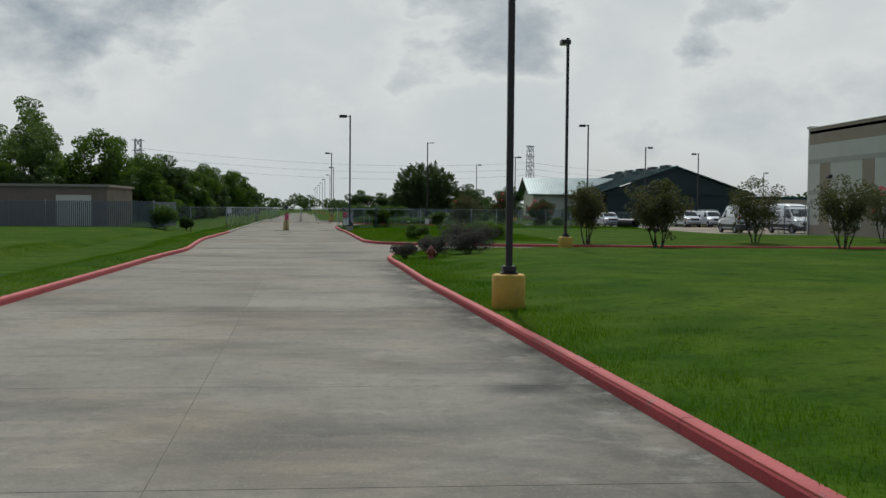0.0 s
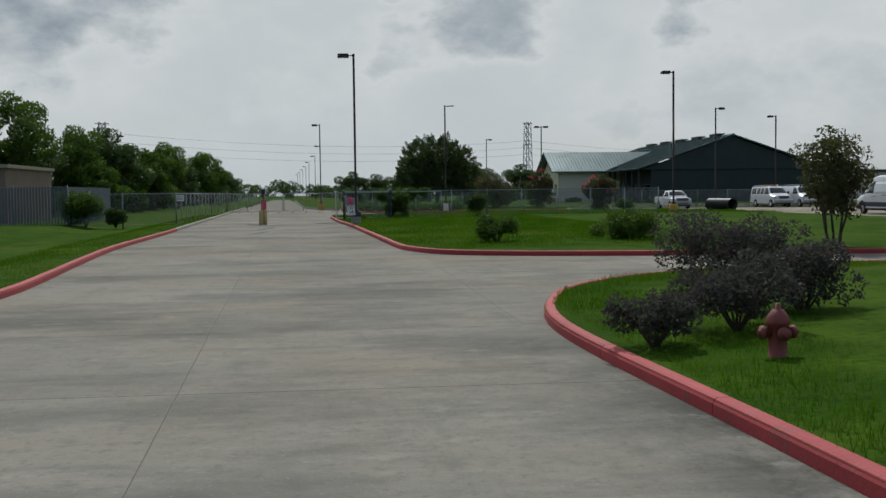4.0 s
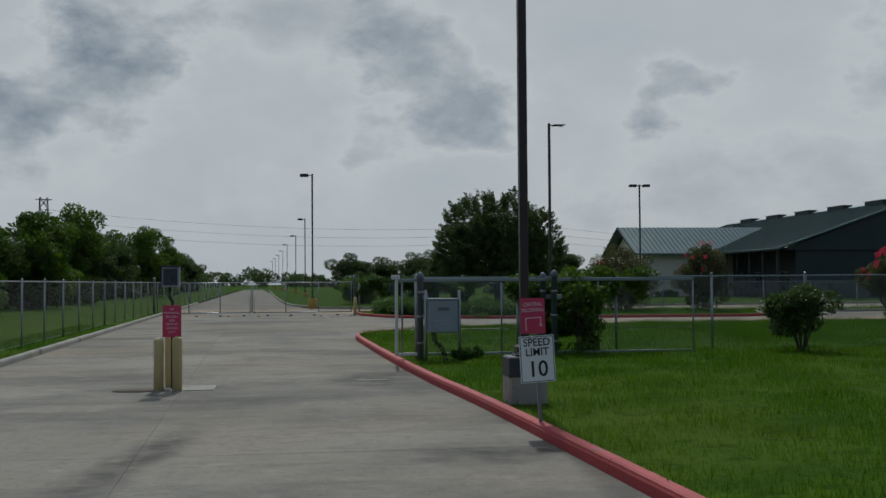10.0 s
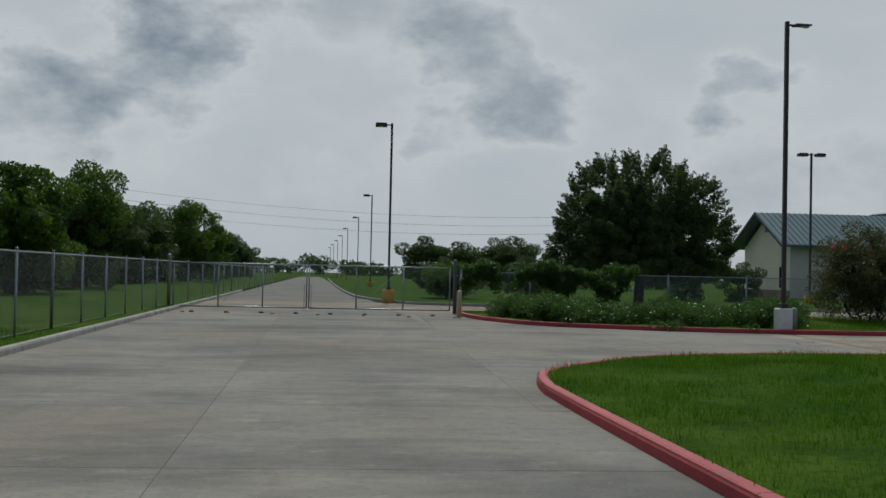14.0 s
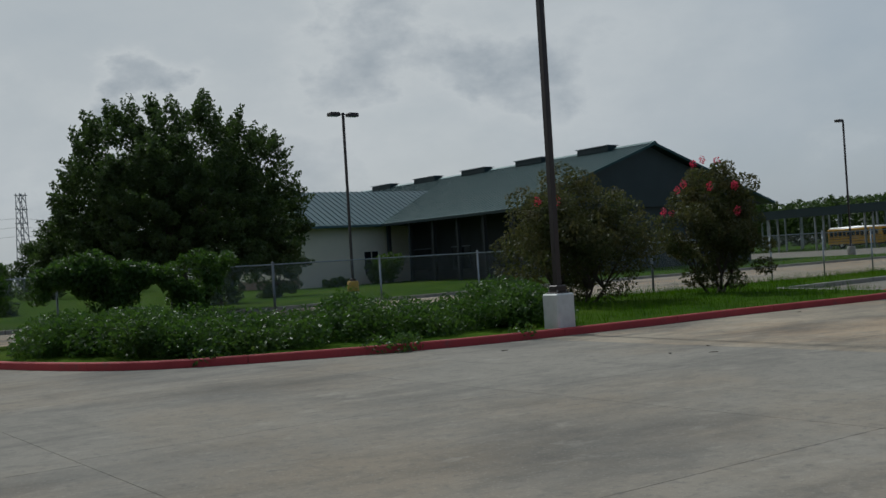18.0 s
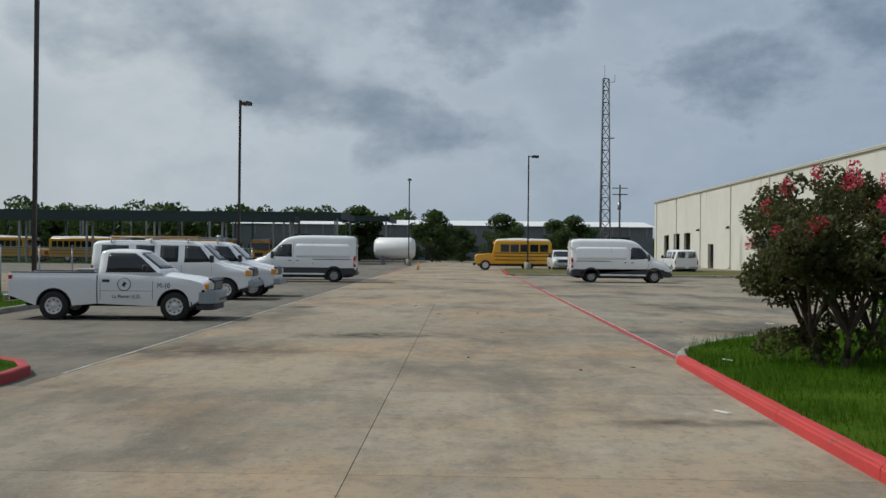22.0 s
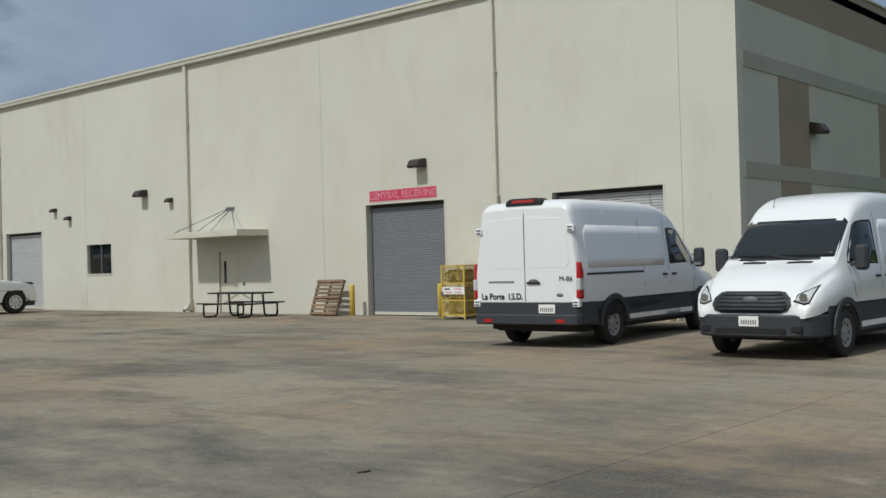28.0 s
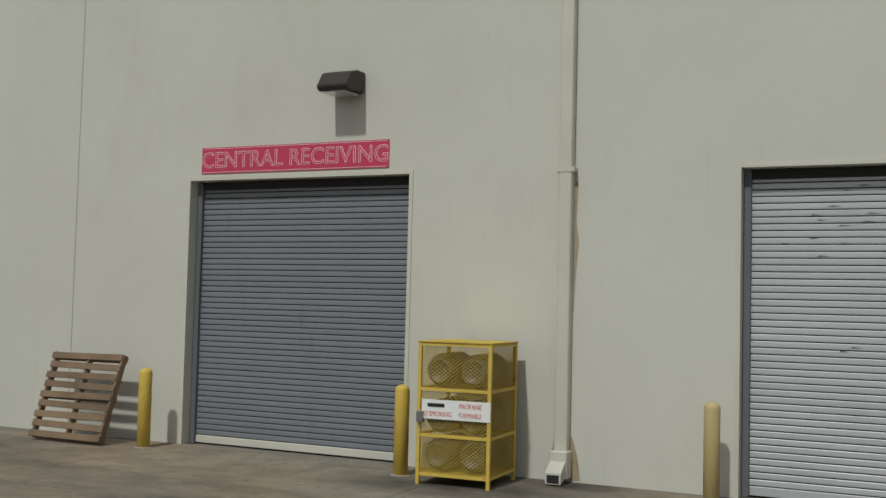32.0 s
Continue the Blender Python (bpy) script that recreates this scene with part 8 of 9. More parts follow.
def limb_tree(height, spread, seed, trunk_h, trunk_r, n_limbs=7, stems=1):
    """Trunk and limbs as tapered rods; returns the mesh and the crown's clump centres."""
    r = random.Random(seed)
    bms = []
    tips = []
    for sidx in range(stems):
        bm = bmesh.new()
        bms.append(bm)
        a = 2 * math.pi * sidx / max(stems, 1) + r.random()
        foot = Vector((0.12 * math.cos(a), 0.12 * math.sin(a), -0.2)) if stems > 1 else Vector((0, 0, -0.2))
        lean = 0.28 * spread if stems > 1 else 0.06 * spread
        top = Vector((lean * math.cos(a), lean * math.sin(a), trunk_h))
        mid = foot.lerp(top, 0.5) + Vector((r.uniform(-0.08, 0.08), r.uniform(-0.08, 0.08), 0))
        add_rod(bm, foot, mid, trunk_r, trunk_r * 0.8, 8)
        add_rod(bm, mid, top, trunk_r * 0.8, trunk_r * 0.6, 8)
        for i in range(n_limbs):
            b = 2 * math.pi * i / n_limbs + r.uniform(-0.4, 0.4)
            out = spread * r.uniform(0.35, 0.75)
            end = Vector((top.x * 0.6 + out * math.cos(b), top.y * 0.6 + out * math.sin(b), trunk_h + (height - trunk_h) * r.uniform(0.25, 0.85)))
            knee = top.lerp(end, 0.5) + Vector((0, 0, 0.1 * height * r.random()))
            add_rod(bm, top, knee, trunk_r * 0.5, trunk_r * 0.3, 6)
            add_rod(bm, knee, end, trunk_r * 0.3, trunk_r * 0.1, 5)
            tips += [end, knee.lerp(end, 0.5)]
    return bms, tips


def tree(loc, height, spread, seed, label, leaf="leaf_mid", leaves=5000, size=0.14, trunk_h=None, trunk_r=0.16, group="", name="tree", stems=1, clumps=26, category="tree", low=0.28, squash=0.8, fine=1.0):
    t = thing(name, label, category, group, loc, seed * 37 % 360)
    th = trunk_h or height * 0.3
    bms, tips = limb_tree(height * 0.92, spread, seed, th, trunk_r, stems=stems)
    for bm in bms:
        part("trunk" if stems == 1 else "stem", bm, "bark", t)
    r = random.Random(seed + 100)
    cs = [tuple(p) for p in tips]
    rad = [spread * fine * r.uniform(0.16, 0.30) for _ in cs]
    for _ in range(clumps):
        a, u = r.uniform(0, 2 * math.pi), r.random() ** 0.5
        z = r.uniform(low, 1.0)
        w = math.sin(math.pi * min(1, max(0.0, (z - low) / (1.02 - low)) * 0.72 + 0.24)) ** 0.75
        cs.append((spread * 0.82 * u * w * math.cos(a), spread * 0.82 * u * w * math.sin(a), height * z * 0.93))
        rad.append(spread * fine * r.uniform(0.13, 0.27))
    v, f = leaf_cloud(cs, rad, leaves, size, seed, squash)
    v[:, 2] = np.maximum(v[:, 2], 0.05)
    from_arrays("crown", v, f, leaf, t)
    return t


def blossoms(t, spread, height, seed, n=16):
    r = random.Random(seed)
    for i in range(n):
        a, z = r.uniform(0, 6.28), r.uniform(0.5, 1.0)
        w = spread * 0.85 * math.sin(math.pi * min(1, z * 0.8 + 0.1))
        v, f = leaf_cloud([(0, 0, 0)], [0.10], 50, 0.03, seed + i, 1.3)
        ob = from_arrays("blossom", v, f, "blossom", t)
        ob.location = (w * math.cos(a), w * math.sin(a), height * z)


def shrub(loc, w, d, h, seed, label, leaf="leaf_mid", leaves=3500, size=0.05, name="shrub"):
    s = thing(name, label, "shrub", "lawn shrubs", loc, seed * 53 % 360)
    bm = bmesh.new()
    r = random.Random(seed)
    for i in range(9):
        a = 2 * math.pi * i / 9
        add_rod(bm, (0, 0, -0.1), (w * 0.35 * math.cos(a), d * 0.35 * math.sin(a), h * 0.7), 0.02, 0.008, 5)
    part("stem", bm, "bark", s)
    cs = [(w * 0.36 * r.uniform(-1, 1), d * 0.36 * r.uniform(-1, 1), h * r.uniform(0.25, 0.72)) for _ in range(26)]
    v, f = leaf_cloud(cs, [min(w, d, h) * r.uniform(0.2, 0.34) for _ in cs], leaves, size, seed)
    v[:, 2] = np.maximum(v[:, 2], 0.0)
    from_arrays("foliage", v, f, leaf, s)
    return s


def evergreen(loc, seed):
    """A broad dome of a tree with a flat skirt and a spiky outline."""
    t = thing("tree", "broad dark evergreen tree behind the fence", "tree", "", loc)
    r = random.Random(seed)
    bm = bmesh.new()
    add_rod(bm, (0, 0, -0.2), (0.1, 0, 2.2), 0.3, 0.22, 10)
    cs, rad = [], []
    H, R = 8.3, 4.7
    for i in range(46):
        a, u = r.uniform(0, 2 * math.pi), r.uniform(0.25, 1.0)
        el = radians(r.uniform(2, 88))
        tip = Vector((R * u * math.cos(el) * math.cos(a), R * u * math.cos(el) * math.sin(a), 1.9 + (H - 2.2) * u * math.sin(el)))
        add_rod(bm, (0.1 * math.cos(a), 0.1 * math.sin(a), r.uniform(1.4, 2.6)), tip * 0.96, 0.09, 0.02, 6)
    part("trunk", bm, "bark", t)
    swell = lambda a, el: 1 + 0.06 * math.sin(3 * a + 5 * el) + 0.05 * math.sin(7 * a - 3 * el)  # noqa: E731

    def at(a, el, u):
        sh = math.cos(el) ** 0.8
        return (R * u * sh * math.cos(a), R * u * sh * math.sin(a), 1.75 + (H - 2.2) * u * math.sin(el))
    for i in range(420):
        a, el = r.uniform(0, 2 * math.pi), math.asin(r.uniform(0.0, 1.0))
        cs.append(at(a, el, r.uniform(0.25, 0.86) ** 0.5 * swell(a, el) * 0.97))
        rad.append(r.uniform(0.35, 0.62))
    # sprays of leaves that break the outline
    for i in range(620):
        a, el = r.uniform(0, 2 * math.pi), math.asin(r.uniform(0.0, 1.0))
        u = r.uniform(0.93, 1.04) * swell(a, el)
        for k, q in ((0, 0.26), (0.045, 0.19), (0.085, 0.12)):
            cs.append(at(a + r.uniform(-0.02, 0.02), el, u + k))
            rad.append(q)
    v, f = leaf_cloud(cs, rad, 170000, 0.075, seed, 0.85)
    from_arrays("crown", v, f, "leaf_dark", t)


evergreen((13.75, 129.9, 0.1), 6)
MY = "multi-stemmed crepe myrtle with dark reddish leaves"
tree((16.1, 35.9, 0.2), 3.5, 1.25, 7, MY, "leaf_rust", 6500, 0.06, 0.9, 0.05, "crepe myrtles", "crepe_myrtle", 5, 26, low=0.24)
tree((17.5, 26.9, 0.2), 3.4, 1.55, 8, MY + " and pink blossom", "leaf_rust", 8000, 0.06, 0.8, 0.05, "crepe myrtles", "crepe_myrtle", 5, 28, low=0.2)
tree((26.4, 37.5, 0.2), 3.9, 1.75, 9, MY, "leaf_rust", 7000, 0.06, 0.9, 0.05, "crepe myrtles", "crepe_myrtle", 5, 26, low=0.22)
tree((26.3, 26.2, 0.2), 3.7, 1.7, 10, MY, "leaf_rust", 7000, 0.06, 0.9, 0.05, "crepe myrtles", "crepe_myrtle", 5, 26, low=0.22)
t = tree((35.6, 40.0, 0.2), 3.6, 1.7, 11, "dark reddish crepe myrtle with some pink-red blossom", "leaf_rust", 6000, 0.06, 0.9, 0.05, "crepe myrtles", "crepe_myrtle", 5, 24, low=0.25)
blossoms(t, 1.7, 3.6, 40, 26)
t = tree((23.9, 93.7, 0.2), 3.15, 1.75, 12, "crepe myrtle with pink-red flower heads on the yard island", "leaf_rust", 32000, 0.045, 0.45, 0.055, "crepe myrtles", "crepe_myrtle", 5, 46, low=0.06, fine=0.75)
blossoms(t, 1.7, 3.0, 60, 26)
t = tree((22.2, 110.7, 0.2), 3.9, 1.85, 13, "crepe myrtle with a few pink blossoms by the kerb", "leaf_rust", 24000, 0.05, 0.5, 0.055, "crepe myrtles", "crepe_myrtle", 4, 44, low=0.1, fine=0.8)
blossoms(t, 1.7, 3.9, 80, 11)
t = tree((17.6, 111.5, 0.2), 3.7, 2.5, 14, "wide crepe myrtle behind the lamp post", "leaf_rust", 30000, 0.05, 0.4, 0.055, "crepe myrtles", "crepe_myrtle", 5, 56, low=0.05, fine=0.8)
blossoms(t, 2.0, 3.8, 100, 5)
tree((6.1, 77.1, 0.2), 1.9, 0.75, 15, "vine-covered bush on the fence", "leaf_mid", 2600, 0.06, 0.4, 0.03, "", "tree", 3, 14, low=0.05)

shrub((5.0, 17.6, 0.2), 1.15, 1.0, 0.6, 21, "small dusty purple shrub by the kerb", "leaf_purple", 2600, 0.035)
shrub((6.2, 18.3, 0.25), 1.5, 1.3, 0.85, 22, "low dusty purple shrub beside the hydrant", "leaf_purple", 3600, 0.035)
shrub((8.05, 23.2, 0.25), 2.3, 2.0, 1.35, 23, "large dusty purple shrub in the lawn", "leaf_purple", 8000, 0.035)
shrub((7.6, 19.6, 0.25), 1.5, 1.3, 1.0, 24, "dusty purple shrub in the lawn", "leaf_purple", 4600, 0.035)
shrub((6.95, 41.2, 0.2), 1.6, 1.4, 1.0, 25, "round dark green shrub on the lawn", "leaf_mid", 5200, 0.05)
shrub((11.2, 41.0, 0.2), 3.0, 1.6, 1.1, 26, "wide dark green shrub on the lawn", "leaf_mid", 7500, 0.05)
shrub((11.2, 76.3, 0.2), 1.5, 1.2, 1.9, 27, "tall bushy shrub before the fence", "leaf_dark", 7000, 0.05)
shrub((3.3, 76.5, 0.15), 0.9, 0.5, 0.3, 28, "weeds at the foot of the cabinet", "leaf_vine", 1800, 0.05)
shrub((4.1, 137.5, 0.1), 5.0, 3.2, 2.5, 29, "rounded clipped evergreen bush beyond the gate", "leaf_mid", 11000, 0.08)
shrub((25.6, 91.9, 0.2), 1.3, 1.3, 1.1, 30, "low leafy shrub beside the crepe myrtle", "leaf_mid", 5000, 0.05)
shrub((36.5, 157.2, 0.1), 3, 1.5, 0.9, 31, "clipped shrub by the beige wall", "leaf_mid", 3000, 0.08)
shrub((40.5, 156.8, 0.1), 2.4, 2.4, 2.6, 32, "spiky palm-like shrub by the porch", "leaf_mid", 3000, 0.12)

shrub((-12.9, 70.5, 0.1), 2.2, 2.2, 2.2, 33, "dark green bush at the corner of the fences", "leaf_mid", 11000, 0.08)
shrub((-10.9, 69.0, 0.1), 1.1, 1.1, 1.2, 34, "smaller bush at the corner of the fences", "leaf_dark", 5000, 0.07)


def vine_hedge():
    """The low mass of vines on the kerb and the drapes that climb the fence."""
    h = thing("vine_hedge", "thick green vines spilling over the red kerb", "hedge")
    r = random.Random(77)
    line_ = rounded([(3.7, 113.0), (4.75, 109.7), (6.7, 108.1), (9.4, 107.75), (12.0, 107.35), (12.6, 107.5)], 8)
    cs, rd = [], []
    for i in range(380):
        x, y = line_[r.randrange(len(line_))]
        o = r.random()
        cs.append((x + r.uniform(-0.25, 0.5) + o * 1.3, y + r.uniform(-0.35, 0.35) + o * 2.4, 0.2 + r.uniform(0.0, 0.36) + 0.2 * o + 0.13 * math.sin(x * 1.7)))
        rd.append(r.uniform(0.25, 0.5))
    for x, y in ((8.6, 106.75), (8.9, 106.7), (8.3, 106.85), (5.6, 108.3), (11.2, 106.25), (8.7, 106.6)):
        cs.append((x, y, 0.12))
        rd.append(0.3)
    for k in range(8):
        ids = [i for i in range(len(cs)) if k * 1.25 <= cs[i][0] - 3.6 < (k + 1) * 1.25 or (k == 7 and cs[i][0] - 3.6 >= 10)]
        if ids:
            v, f = leaf_cloud([cs[i] for i in ids], [rd[i] for i in ids], 210 * len(ids), 0.048, 5 + k, 0.8, 0.8)
            v[:, 2] = np.maximum(v[:, 2], 0.02)
            from_arrays("vine_clump", v, f, "leaf_vine", h)
    d = thing("vine_screen", "vines draped thickly over the chain-link fence", "hedge")
    cs, rd = [], []
    for i in range(250):
        x = r.choice([r.uniform(5.4, 10.4), r.uniform(6, 9.8), r.uniform(5.4, 10.0), r.uniform(3.1, 4.5)])
        y = 118.3 - (x - 3.0) * 0.1
        k = (0.5 + 0.5 * math.sin(x * 2.9)) ** 2
        lo = 1.55 - 1.4 * k
        cs.append((x, y + r.uniform(-0.3, 0.3), r.uniform(max(0.3, lo), 2.05 + 0.22 * math.sin(2.1 * x))))
        rd.append(r.uniform(0.16, 0.34))
    for k in range(6):
        ids = [i for i in range(len(cs)) if 3.0 + 1.3 * k <= cs[i][0] < 4.3 + 1.3 * k]
        if ids:
            v, f = leaf_cloud([cs[i] for i in ids], [rd[i] for i in ids], 130 * len(ids), 0.06, 60 + k)
            from_arrays("vine_drape", v, f, "leaf_vine", d)
    e = thing("vine_screen", "vines climbing the lawn fence", "hedge")
    cs, rd = [], []
    for i in range(90):
        x = r.choice([r.uniform(5.2, 7.0), r.uniform(4.6, 8.2)])
        z = r.uniform(0.3, 2.1) if 5.2 < x < 6.6 else r.uniform(1.5, 2.1)
        cs.append((x, 77.6 + r.uniform(-0.15, 0.15), z))
        rd.append(r.uniform(0.15, 0.3))
    for k in range(4):
        ids = [i for i in range(len(cs)) if 4.6 + 0.9 * k <= cs[i][0] < 5.5 + 0.9 * k]
        if ids:
            v, f = leaf_cloud([cs[i] for i in ids], [rd[i] for i in ids], 110 * len(ids), 0.06, 8 + k)
            from_arrays("vine_drape", v, f, "leaf_mid", e)


vine_hedge()

# wood on the far side of the ditch: a few trees, copied
WOOD = "leafy tree in the wood beside the drive"
kinds = [tree((-24, 92, 0), 10.5, 4.6, 50, WOOD, "leaf_mid", 13000, 0.16, 2.5, 0.2, "wood beside the drive", clumps=40, low=0.08),
         tree((-20, 112, 0), 8.5, 4.4, 51, WOOD, "leaf_dark", 13000, 0.16, 2.0, 0.2, "wood beside the drive", clumps=40, low=0.05),
         tree((-19, 128, 0), 7.0, 3.9, 52, WOOD, "leaf_mid", 13000, 0.16, 1.6, 0.16, "wood beside the drive", clumps=40, low=0.03),
         tree((-37, 84, 0), 14.0, 4.6, 53, "tall airy pale green tree above the service building", "leaf_pale", 8000, 0.17, 4, 0.22, "wood beside the drive", clumps=34, low=0.25)]
rw = random.Random(4)
for i in range(66):
    y = 70 + i * 3.6 + rw.uniform(-2, 2)
    x = -15.5 - 0.045 * (y - 100) - rw.uniform(0, 14)
    if y < 104 and x > -50:
        x -= 12 - (y - 70) * 0.3
        y += 18 - (y - 70) * 0.5
    s = rw.uniform(0.62, 0.86) * (1 + 0.1 * min(1, max(0, (y - 120) / 80)))
    k = kinds[rw.choice([0, 1, 1, 2, 2])]
    copy_thing(k, pose(x, y, 0, 0, 0, rw.uniform(0, 360)) @ Matrix.Diagonal((s, s, s, 1)))
for x, y, s in ((-44, 88, 1.2), (-33, 100, 1.05), (-50, 96, 1.4), (-39, 95, 1.25), (-30, 92, 0.9)):
    copy_thing(kinds[3], pose(x, y, 0, 0, 0, x * 7) @ Matrix.Diagonal((s, s, s, 1)))
YARD = "round dark tree beside the far metal building"
yt = tree((170, 104, 0), 8.0, 4.6, 60, YARD, "leaf_dark", 7000, 0.22, 1.6, 0.2, "far yard trees", clumps=40, low=0.08)
for x, y, s in ((172, 93, 0.95), (178, 116, 1.1), (160, 86, 0.8), (190, 80, 1.0), (176, 99.5, 0.7)):
    copy_thing(yt, pose(x, y, 0, 0, 0, x * 3) @ Matrix.Diagonal((s, s, s, 1)))
for x, y, s in ((27, 196, 1.0), (18, 205, 0.9), (5, 178, 0.75), (9, 182, 0.7), (14, 190, 0.8), (80, 215, 1.0), (38, 210, 1.0), (10, 145, 0.42), (4.5, 147, 0.4), (19, 138, 0.42), (24, 142, 0.4)):
    copy_thing(kinds[1], pose(x, y, 0, 0, 0, x * 9) @ Matrix.Diagonal((s, s, s * 0.85, 1)))


def far_woods():
    """The distant tree line all round: one mass of leaf clumps."""
    w = thing("far_woods", "distant dark green tree line on the horizon", "trees", kind="stuff")
    r = random.Random(31)
    cs, rd = [], []
    for i in range(2100):
        a = r.uniform(0, 2 * math.pi) if i < 1500 else r.uniform(0.1, 1.0)
        R = r.uniform(300, 360)
        if 1.25 < a < 2.1:
            R += 150
        if -0.5 < (a if a < math.pi else a - 2 * math.pi) < 1.2:
            R -= 40
        tall = 7.5 if 0.1 < a < 1.0 else 0.0
        hgt = 5.5 + tall + 3.0 * noise.noise((a * 14, 0, 0)) + r.uniform(-1.5, 1.5)
        cs.append((60 + R * math.cos(a), 90 + R * math.sin(a), max(1.5, hgt * r.uniform(0.15, 0.92))))
        rd.append(r.uniform(2.2, 4.6))
    v, f = leaf_cloud(cs, rd, 230000, 0.8, 9, 0.8)
    v[:, 2] = np.maximum(v[:, 2], 0)
    from_arrays("foliage", v, f, "leaf_dark", w)


far_woods()


def pylon(loc, h, rz):
    p = thing("pylon", "distant grey lattice power pylon", "pylon", "power pylons", loc, rz)
    bm = bmesh.new()
    for sx in (-1, 1):
        for sy in (-1, 1):
            add_rod(bm, (sx * 1.5, sy * 1.5, 0), (sx * 0.9, sy * 0.9, h), 0.14, 0.1, 5)
    for i in range(9):
        z0, z1 = h * i / 9, h * (i + 1) / 9
        a, b = 1.5 - 0.6 * i / 9, 1.5 - 0.6 * (i + 1) / 9
        for s in (-1, 1):
            add_rod(bm, (-a, s * a, z0), (b, s * b, z1), 0.08, n=4)
            add_rod(bm, (a, s * a, z0), (-b, s * b, z1), 0.08, n=4)
            add_rod(bm, (s * a, -a, z0), (s * b, b, z1), 0.08, n=4)
    part("lattice", bm, "steelgrey", p)
    for k in (0.7, 0.84, 0.98):
        part("cross_arm", rod((-2.0, 0, h * k), (2.0, 0, h * k), 0.14, 0.14, 5), "steelgrey", p)


pylon((75, 400, 0), 28, 20)
pylon((-66, 330, 0), 24, 20)
for k, z in enumerate((16, 18.5, 21)):
    wire = thing("power_line", "sagging power cable across the sky", "cable", "power cables")
    pts = []
    for i in range(25):
        s = i / 24
        pts.append((-66 + 141 * s * 1.6, 330 + 70 * s * 1.6, z - 3.2 * (1 - (2 * ((s * 1.6) % 1) - 1) ** 2)))
    part("cable", swept(pts, 0.035, 5), "black", wire)
up = thing("utility_pole", "wooden utility pole with cross arms and a transformer", "utility pole", loc=(176, 74.5, 0))
part("pole", rod((0, 0, 0), (0, 0, 12.5), 0.17, 0.12, 10), "bark", up)
for z in (11.9, 10.9):
    part("cross_arm", box(-0.06, 0.06, -1.2, 1.2, z, z + 0.14), "bark", up)
part("transformer", rod((0.35, 0, 8.6), (0.35, 0, 9.7), 0.28, n=12), "galv", up)


# ---- grass blades ----
def blades(name, poly, region, count, height, seed, label, swale=0.0):
    """Loose tufts over the turf nearest to the drive."""
    g = np.random.default_rng(seed)
    x0, x1, y0, y1 = region
    x, y = g.uniform(x0, x1, count), g.uniform(y0, y1, count)
    keep = np.zeros(count, bool)
    pts = list(poly)
    for i in range(len(pts)):
        (xa, ya), (xb, yb) = pts[i], pts[(i + 1) % len(pts)]
        with np.errstate(divide="ignore", invalid="ignore"):
            c = ((ya > y) != (yb > y)) & (x < (xb - xa) * (y - ya) / (yb - ya) + xa)
        keep ^= c
    x, y = x[keep], y[keep]
    d = poly_dist(x, y, poly)
    ok = d > 0.12
    x, y, d = x[ok], y[ok], d[ok]
    n = len(x)
    t = np.clip(d / 5.0, 0, 1)
    z = 0.10 + 0.10 * t * t * (3 - 2 * t) - swale * np.maximum(0, 1 - np.abs(d - 4.2) / 2.6)
    h = height * (0.4 + 0.9 * g.random(n)) * (0.8 + 0.45 * np.sin(x * 2.3 + 1.7 * np.sin(y * 1.1)) * np.sin(y * 1.9 + np.sin(x * 1.3)))
    a = g.uniform(0, 2 * np.pi, n)
    w = 0.004 + 0.005 * g.random(n)
    lean = h * 0.45
    b = g.uniform(0, 2 * np.pi, n)
    p = np.stack([x, y, z], 1)
    s = np.stack([np.cos(a) * w, np.sin(a) * w, np.zeros(n)], 1)
    tip = p + np.stack([np.cos(b) * lean, np.sin(b) * lean, h + 0.03], 1)
    v = np.stack([p - s, p + s, tip], 1).reshape(-1, 3)
    f = np.arange(3 * n).reshape(-1, 3)
    ob = from_arrays(name, v, f, "blade")
    tagged(ob, label, "grass", kind="stuff")


blades("grass", LAWN_NEAR, (4.8, 14, -16, 31), 200000, 0.11, 1, "short green grass blades by the red kerb")
blades("grass", LAWN_MID, (1.5, 15, 38, 96), 200000, 0.12, 2, "tufted green grass blades beside the drive")
blades("grass", LAWN_MID, (12, 38, 80, 96), 120000, 0.16, 3, "long green grass on the yard island")
blades("grass", LAWN_LEFT, (-12, -3.5, -6, 100), 120000, 0.10, 4, "grass blades on the ditch verge", 0.55)
blades("grass", LAWN_HEDGE, (12, 70, 105.8, 116), 50000, 0.25, 5, "rough grass behind the kerb")

# ---- paving slabs, the pieces of the setting ----
mid = lambda y: (drive_left(y) + drive_right(y)) / 2 - 0.1  # noqa: E731
y = -36.4
while y < 118:
    part("slab", slab(lambda q: (drive_left(q) - 0.35, mid(q)), y, y + 4.4), "concrete", base)
    part("slab", slab(lambda q: (mid(q), drive_right(q) + 0.4), y, y + 4.4), "concrete", base)
    y += 4.4
part("slab", prism([(-10.6, 118.1), (6, 118.1), (6, 131.5), (-11, 131.5)], "z", -0.19, -0.002), "yard", base)
part("slab", prism([(6, 118.1), (120, 116.2), (120, 131.5), (6, 131.5)], "z", -0.19, -0.003), "yard", base)
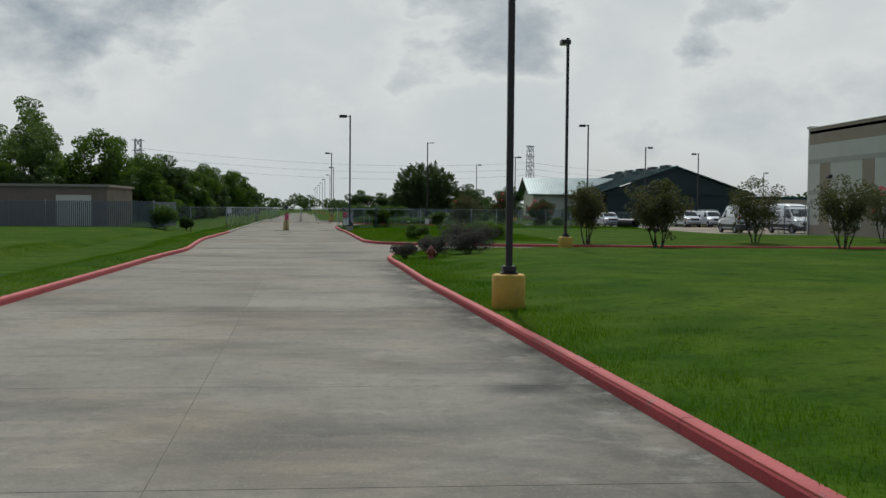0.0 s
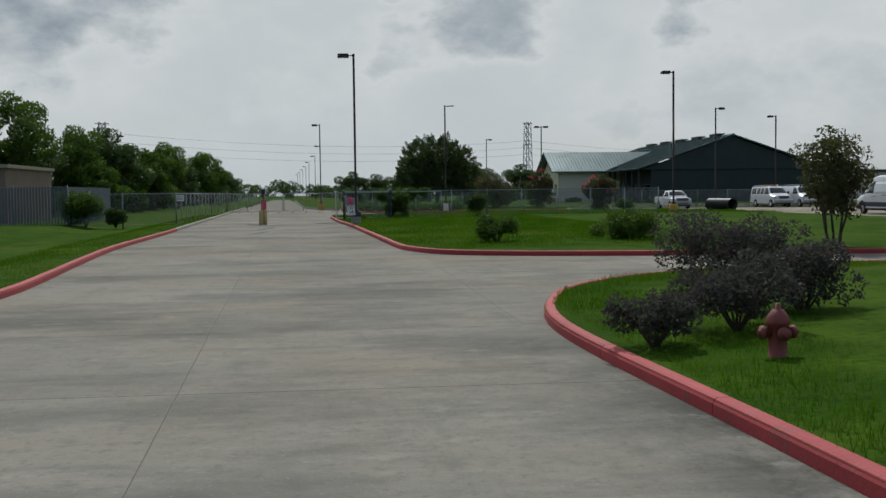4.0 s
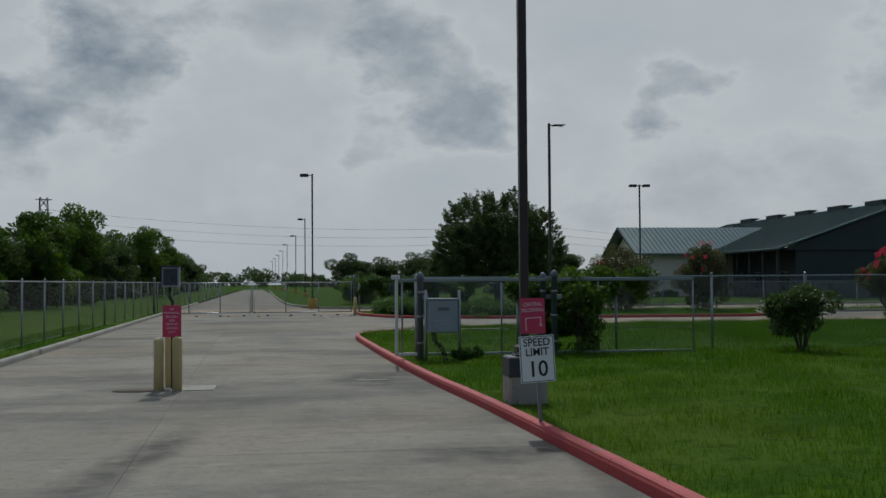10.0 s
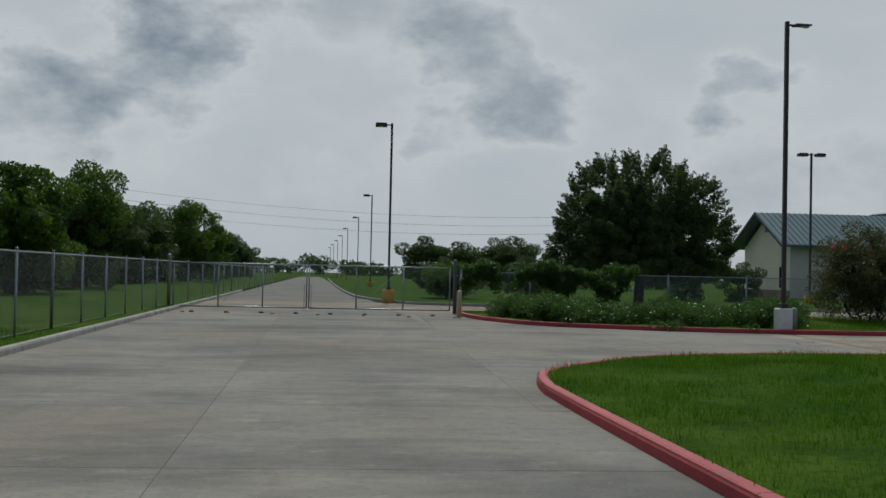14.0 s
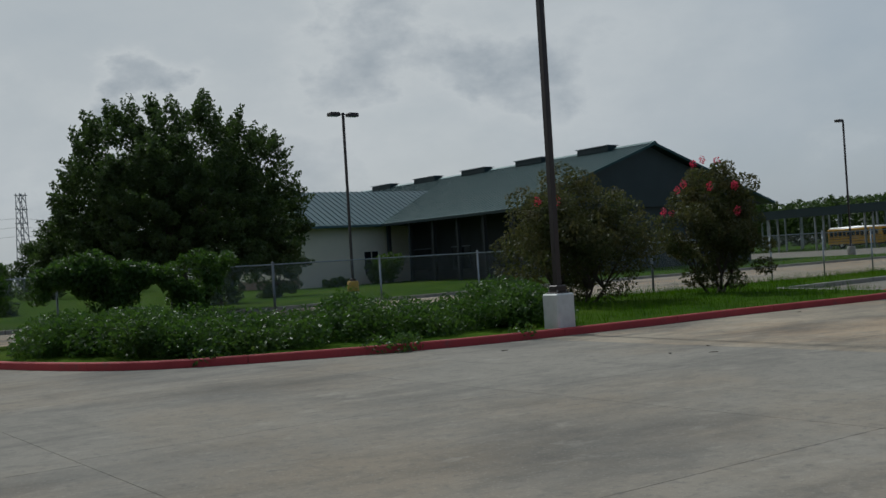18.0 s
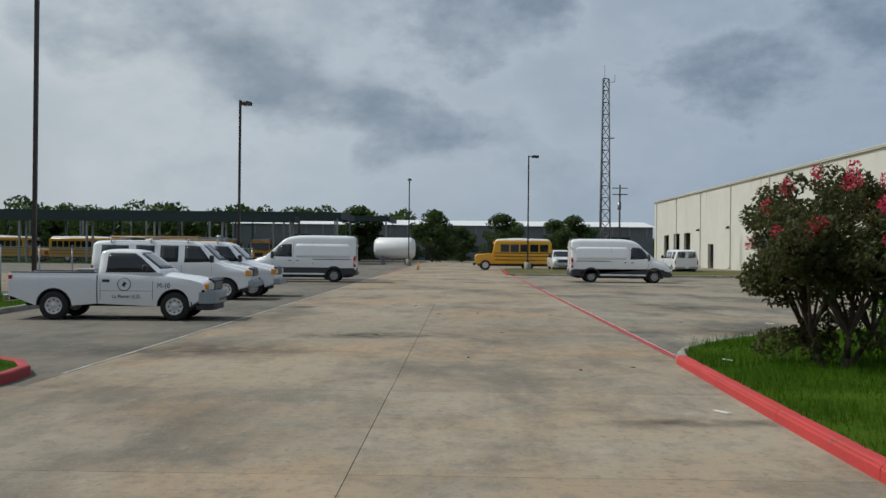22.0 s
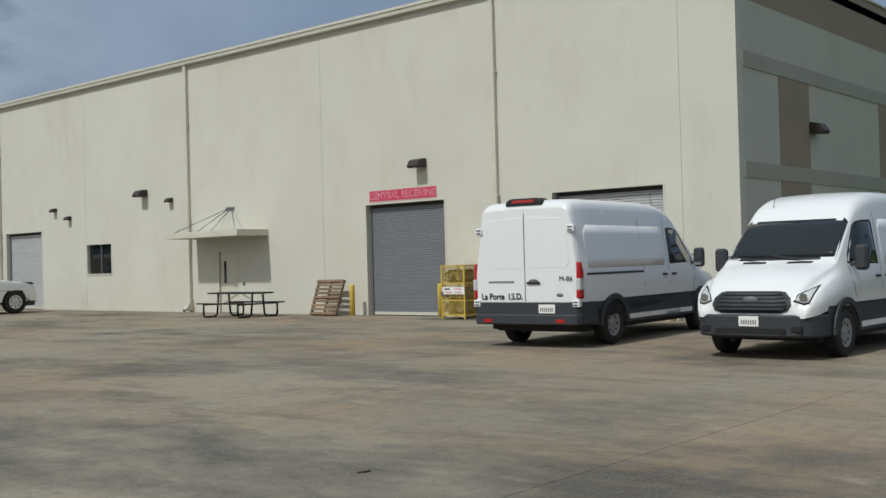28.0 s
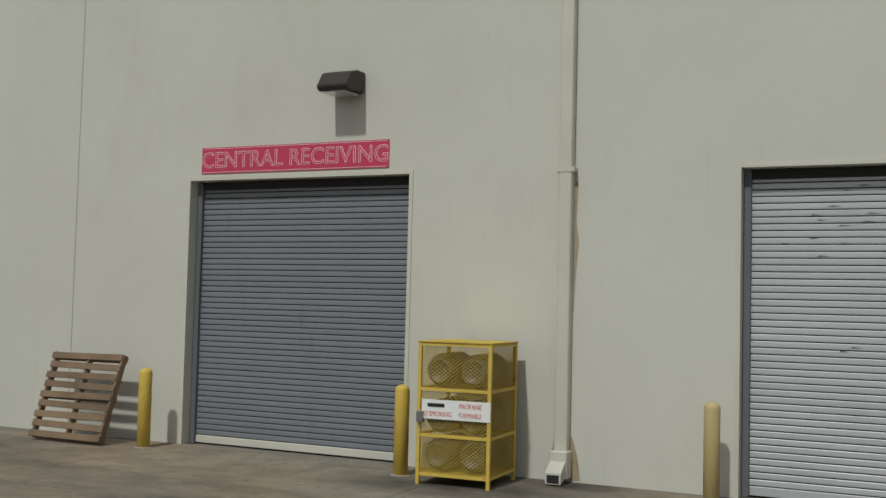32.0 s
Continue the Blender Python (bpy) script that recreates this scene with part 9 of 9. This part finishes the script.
# side road
for i in range(12):
    x = 4.15 + i * 5.0
    for ya, yb in ((21.0, 33.6), (33.6, 43.0)):
        part("slab", prism([(x + 0.006, ya + 0.006), (x + 4.994, ya + 0.006), (x + 4.994, yb - 0.006), (x + 0.006, yb - 0.006)], "z", -0.19, 0.003), "concrete", base)
# yard
xs = [1.0 + 5.15 * i for i in range(36)]
ys = [66.5, 71.8, 77.0, 82.2, 86.4, 90.9, 95.6, 100.3, 105.12, 111.3, 118.0]
for xa, xb in zip(xs, xs[1:]):
    for ya, yb in zip(ys, ys[1:]):
        if all(in_poly(px, py, LAWN_MID) for px, py in ((xa, ya), (xb, ya), (xb, yb), (xa, yb))):
            continue
        if xa < 4 and yb < 88:
            continue
        ya = max(ya, 69.6) if xa > 44 else ya
        part("slab", prism([(xa + 0.004, ya + 0.004), (xb - 0.004, ya + 0.004), (xb - 0.004, yb - 0.004), (xa + 0.004, yb - 0.004)], "z", -0.19, 0.003), "yard_grey" if yb < 96 and xa > 20 else "yard_bay" if ya > 105 and xa > 20 else "concrete" if xa < 9 else "yard", base)

# dark oil and damp stains on the paving
disc = bmesh.new()
disc.faces.new([disc.verts.new((math.cos(2 * math.pi * i / 28), math.sin(2 * math.pi * i / 28), 0.0)) for i in range(28)])
stain_ = None
for x, y, a, b, turn in ((32.3, 92.6, 2.2, 2.4, -34), (19.3, 96.8, 1.7, 0.4, -85), (26.7, 104.4, 3.2, 1.9, -83), (30.5, 101.3, 2.2, 1.2, -80), (-2.1, 64.6, 0.5, 3.6, -8), (-2.0, 58.0, 0.4, 3.0, -8),
                         (1.0, 73.8, 1.2, 2.2, -12), (1.7, 64.5, 1.5, 1.1, -10), (52.1, 70.75, 1.5, 0.75, 2), (51.0, 69.95, 0.7, 0.4, 0), (35.2, 107.6, 1.2, 2.4, 3), (46.0, 108.0, 1.2, 2.4, 2)):
    if stain_ is None:
        me = part("oil_stain", disc, "spill").data
        stain_ = bpy.data.objects["oil_stain"]
    else:
        stain_ = new("oil_stain", me)
    stain_.matrix_basis = pose(x, y, 0.0045, 0, 0, turn) @ Matrix.Diagonal((a, b, 1, 1))
    tagged(stain_, "dark ragged oil and damp stain on the concrete", "stain", "paving stains", "structure")
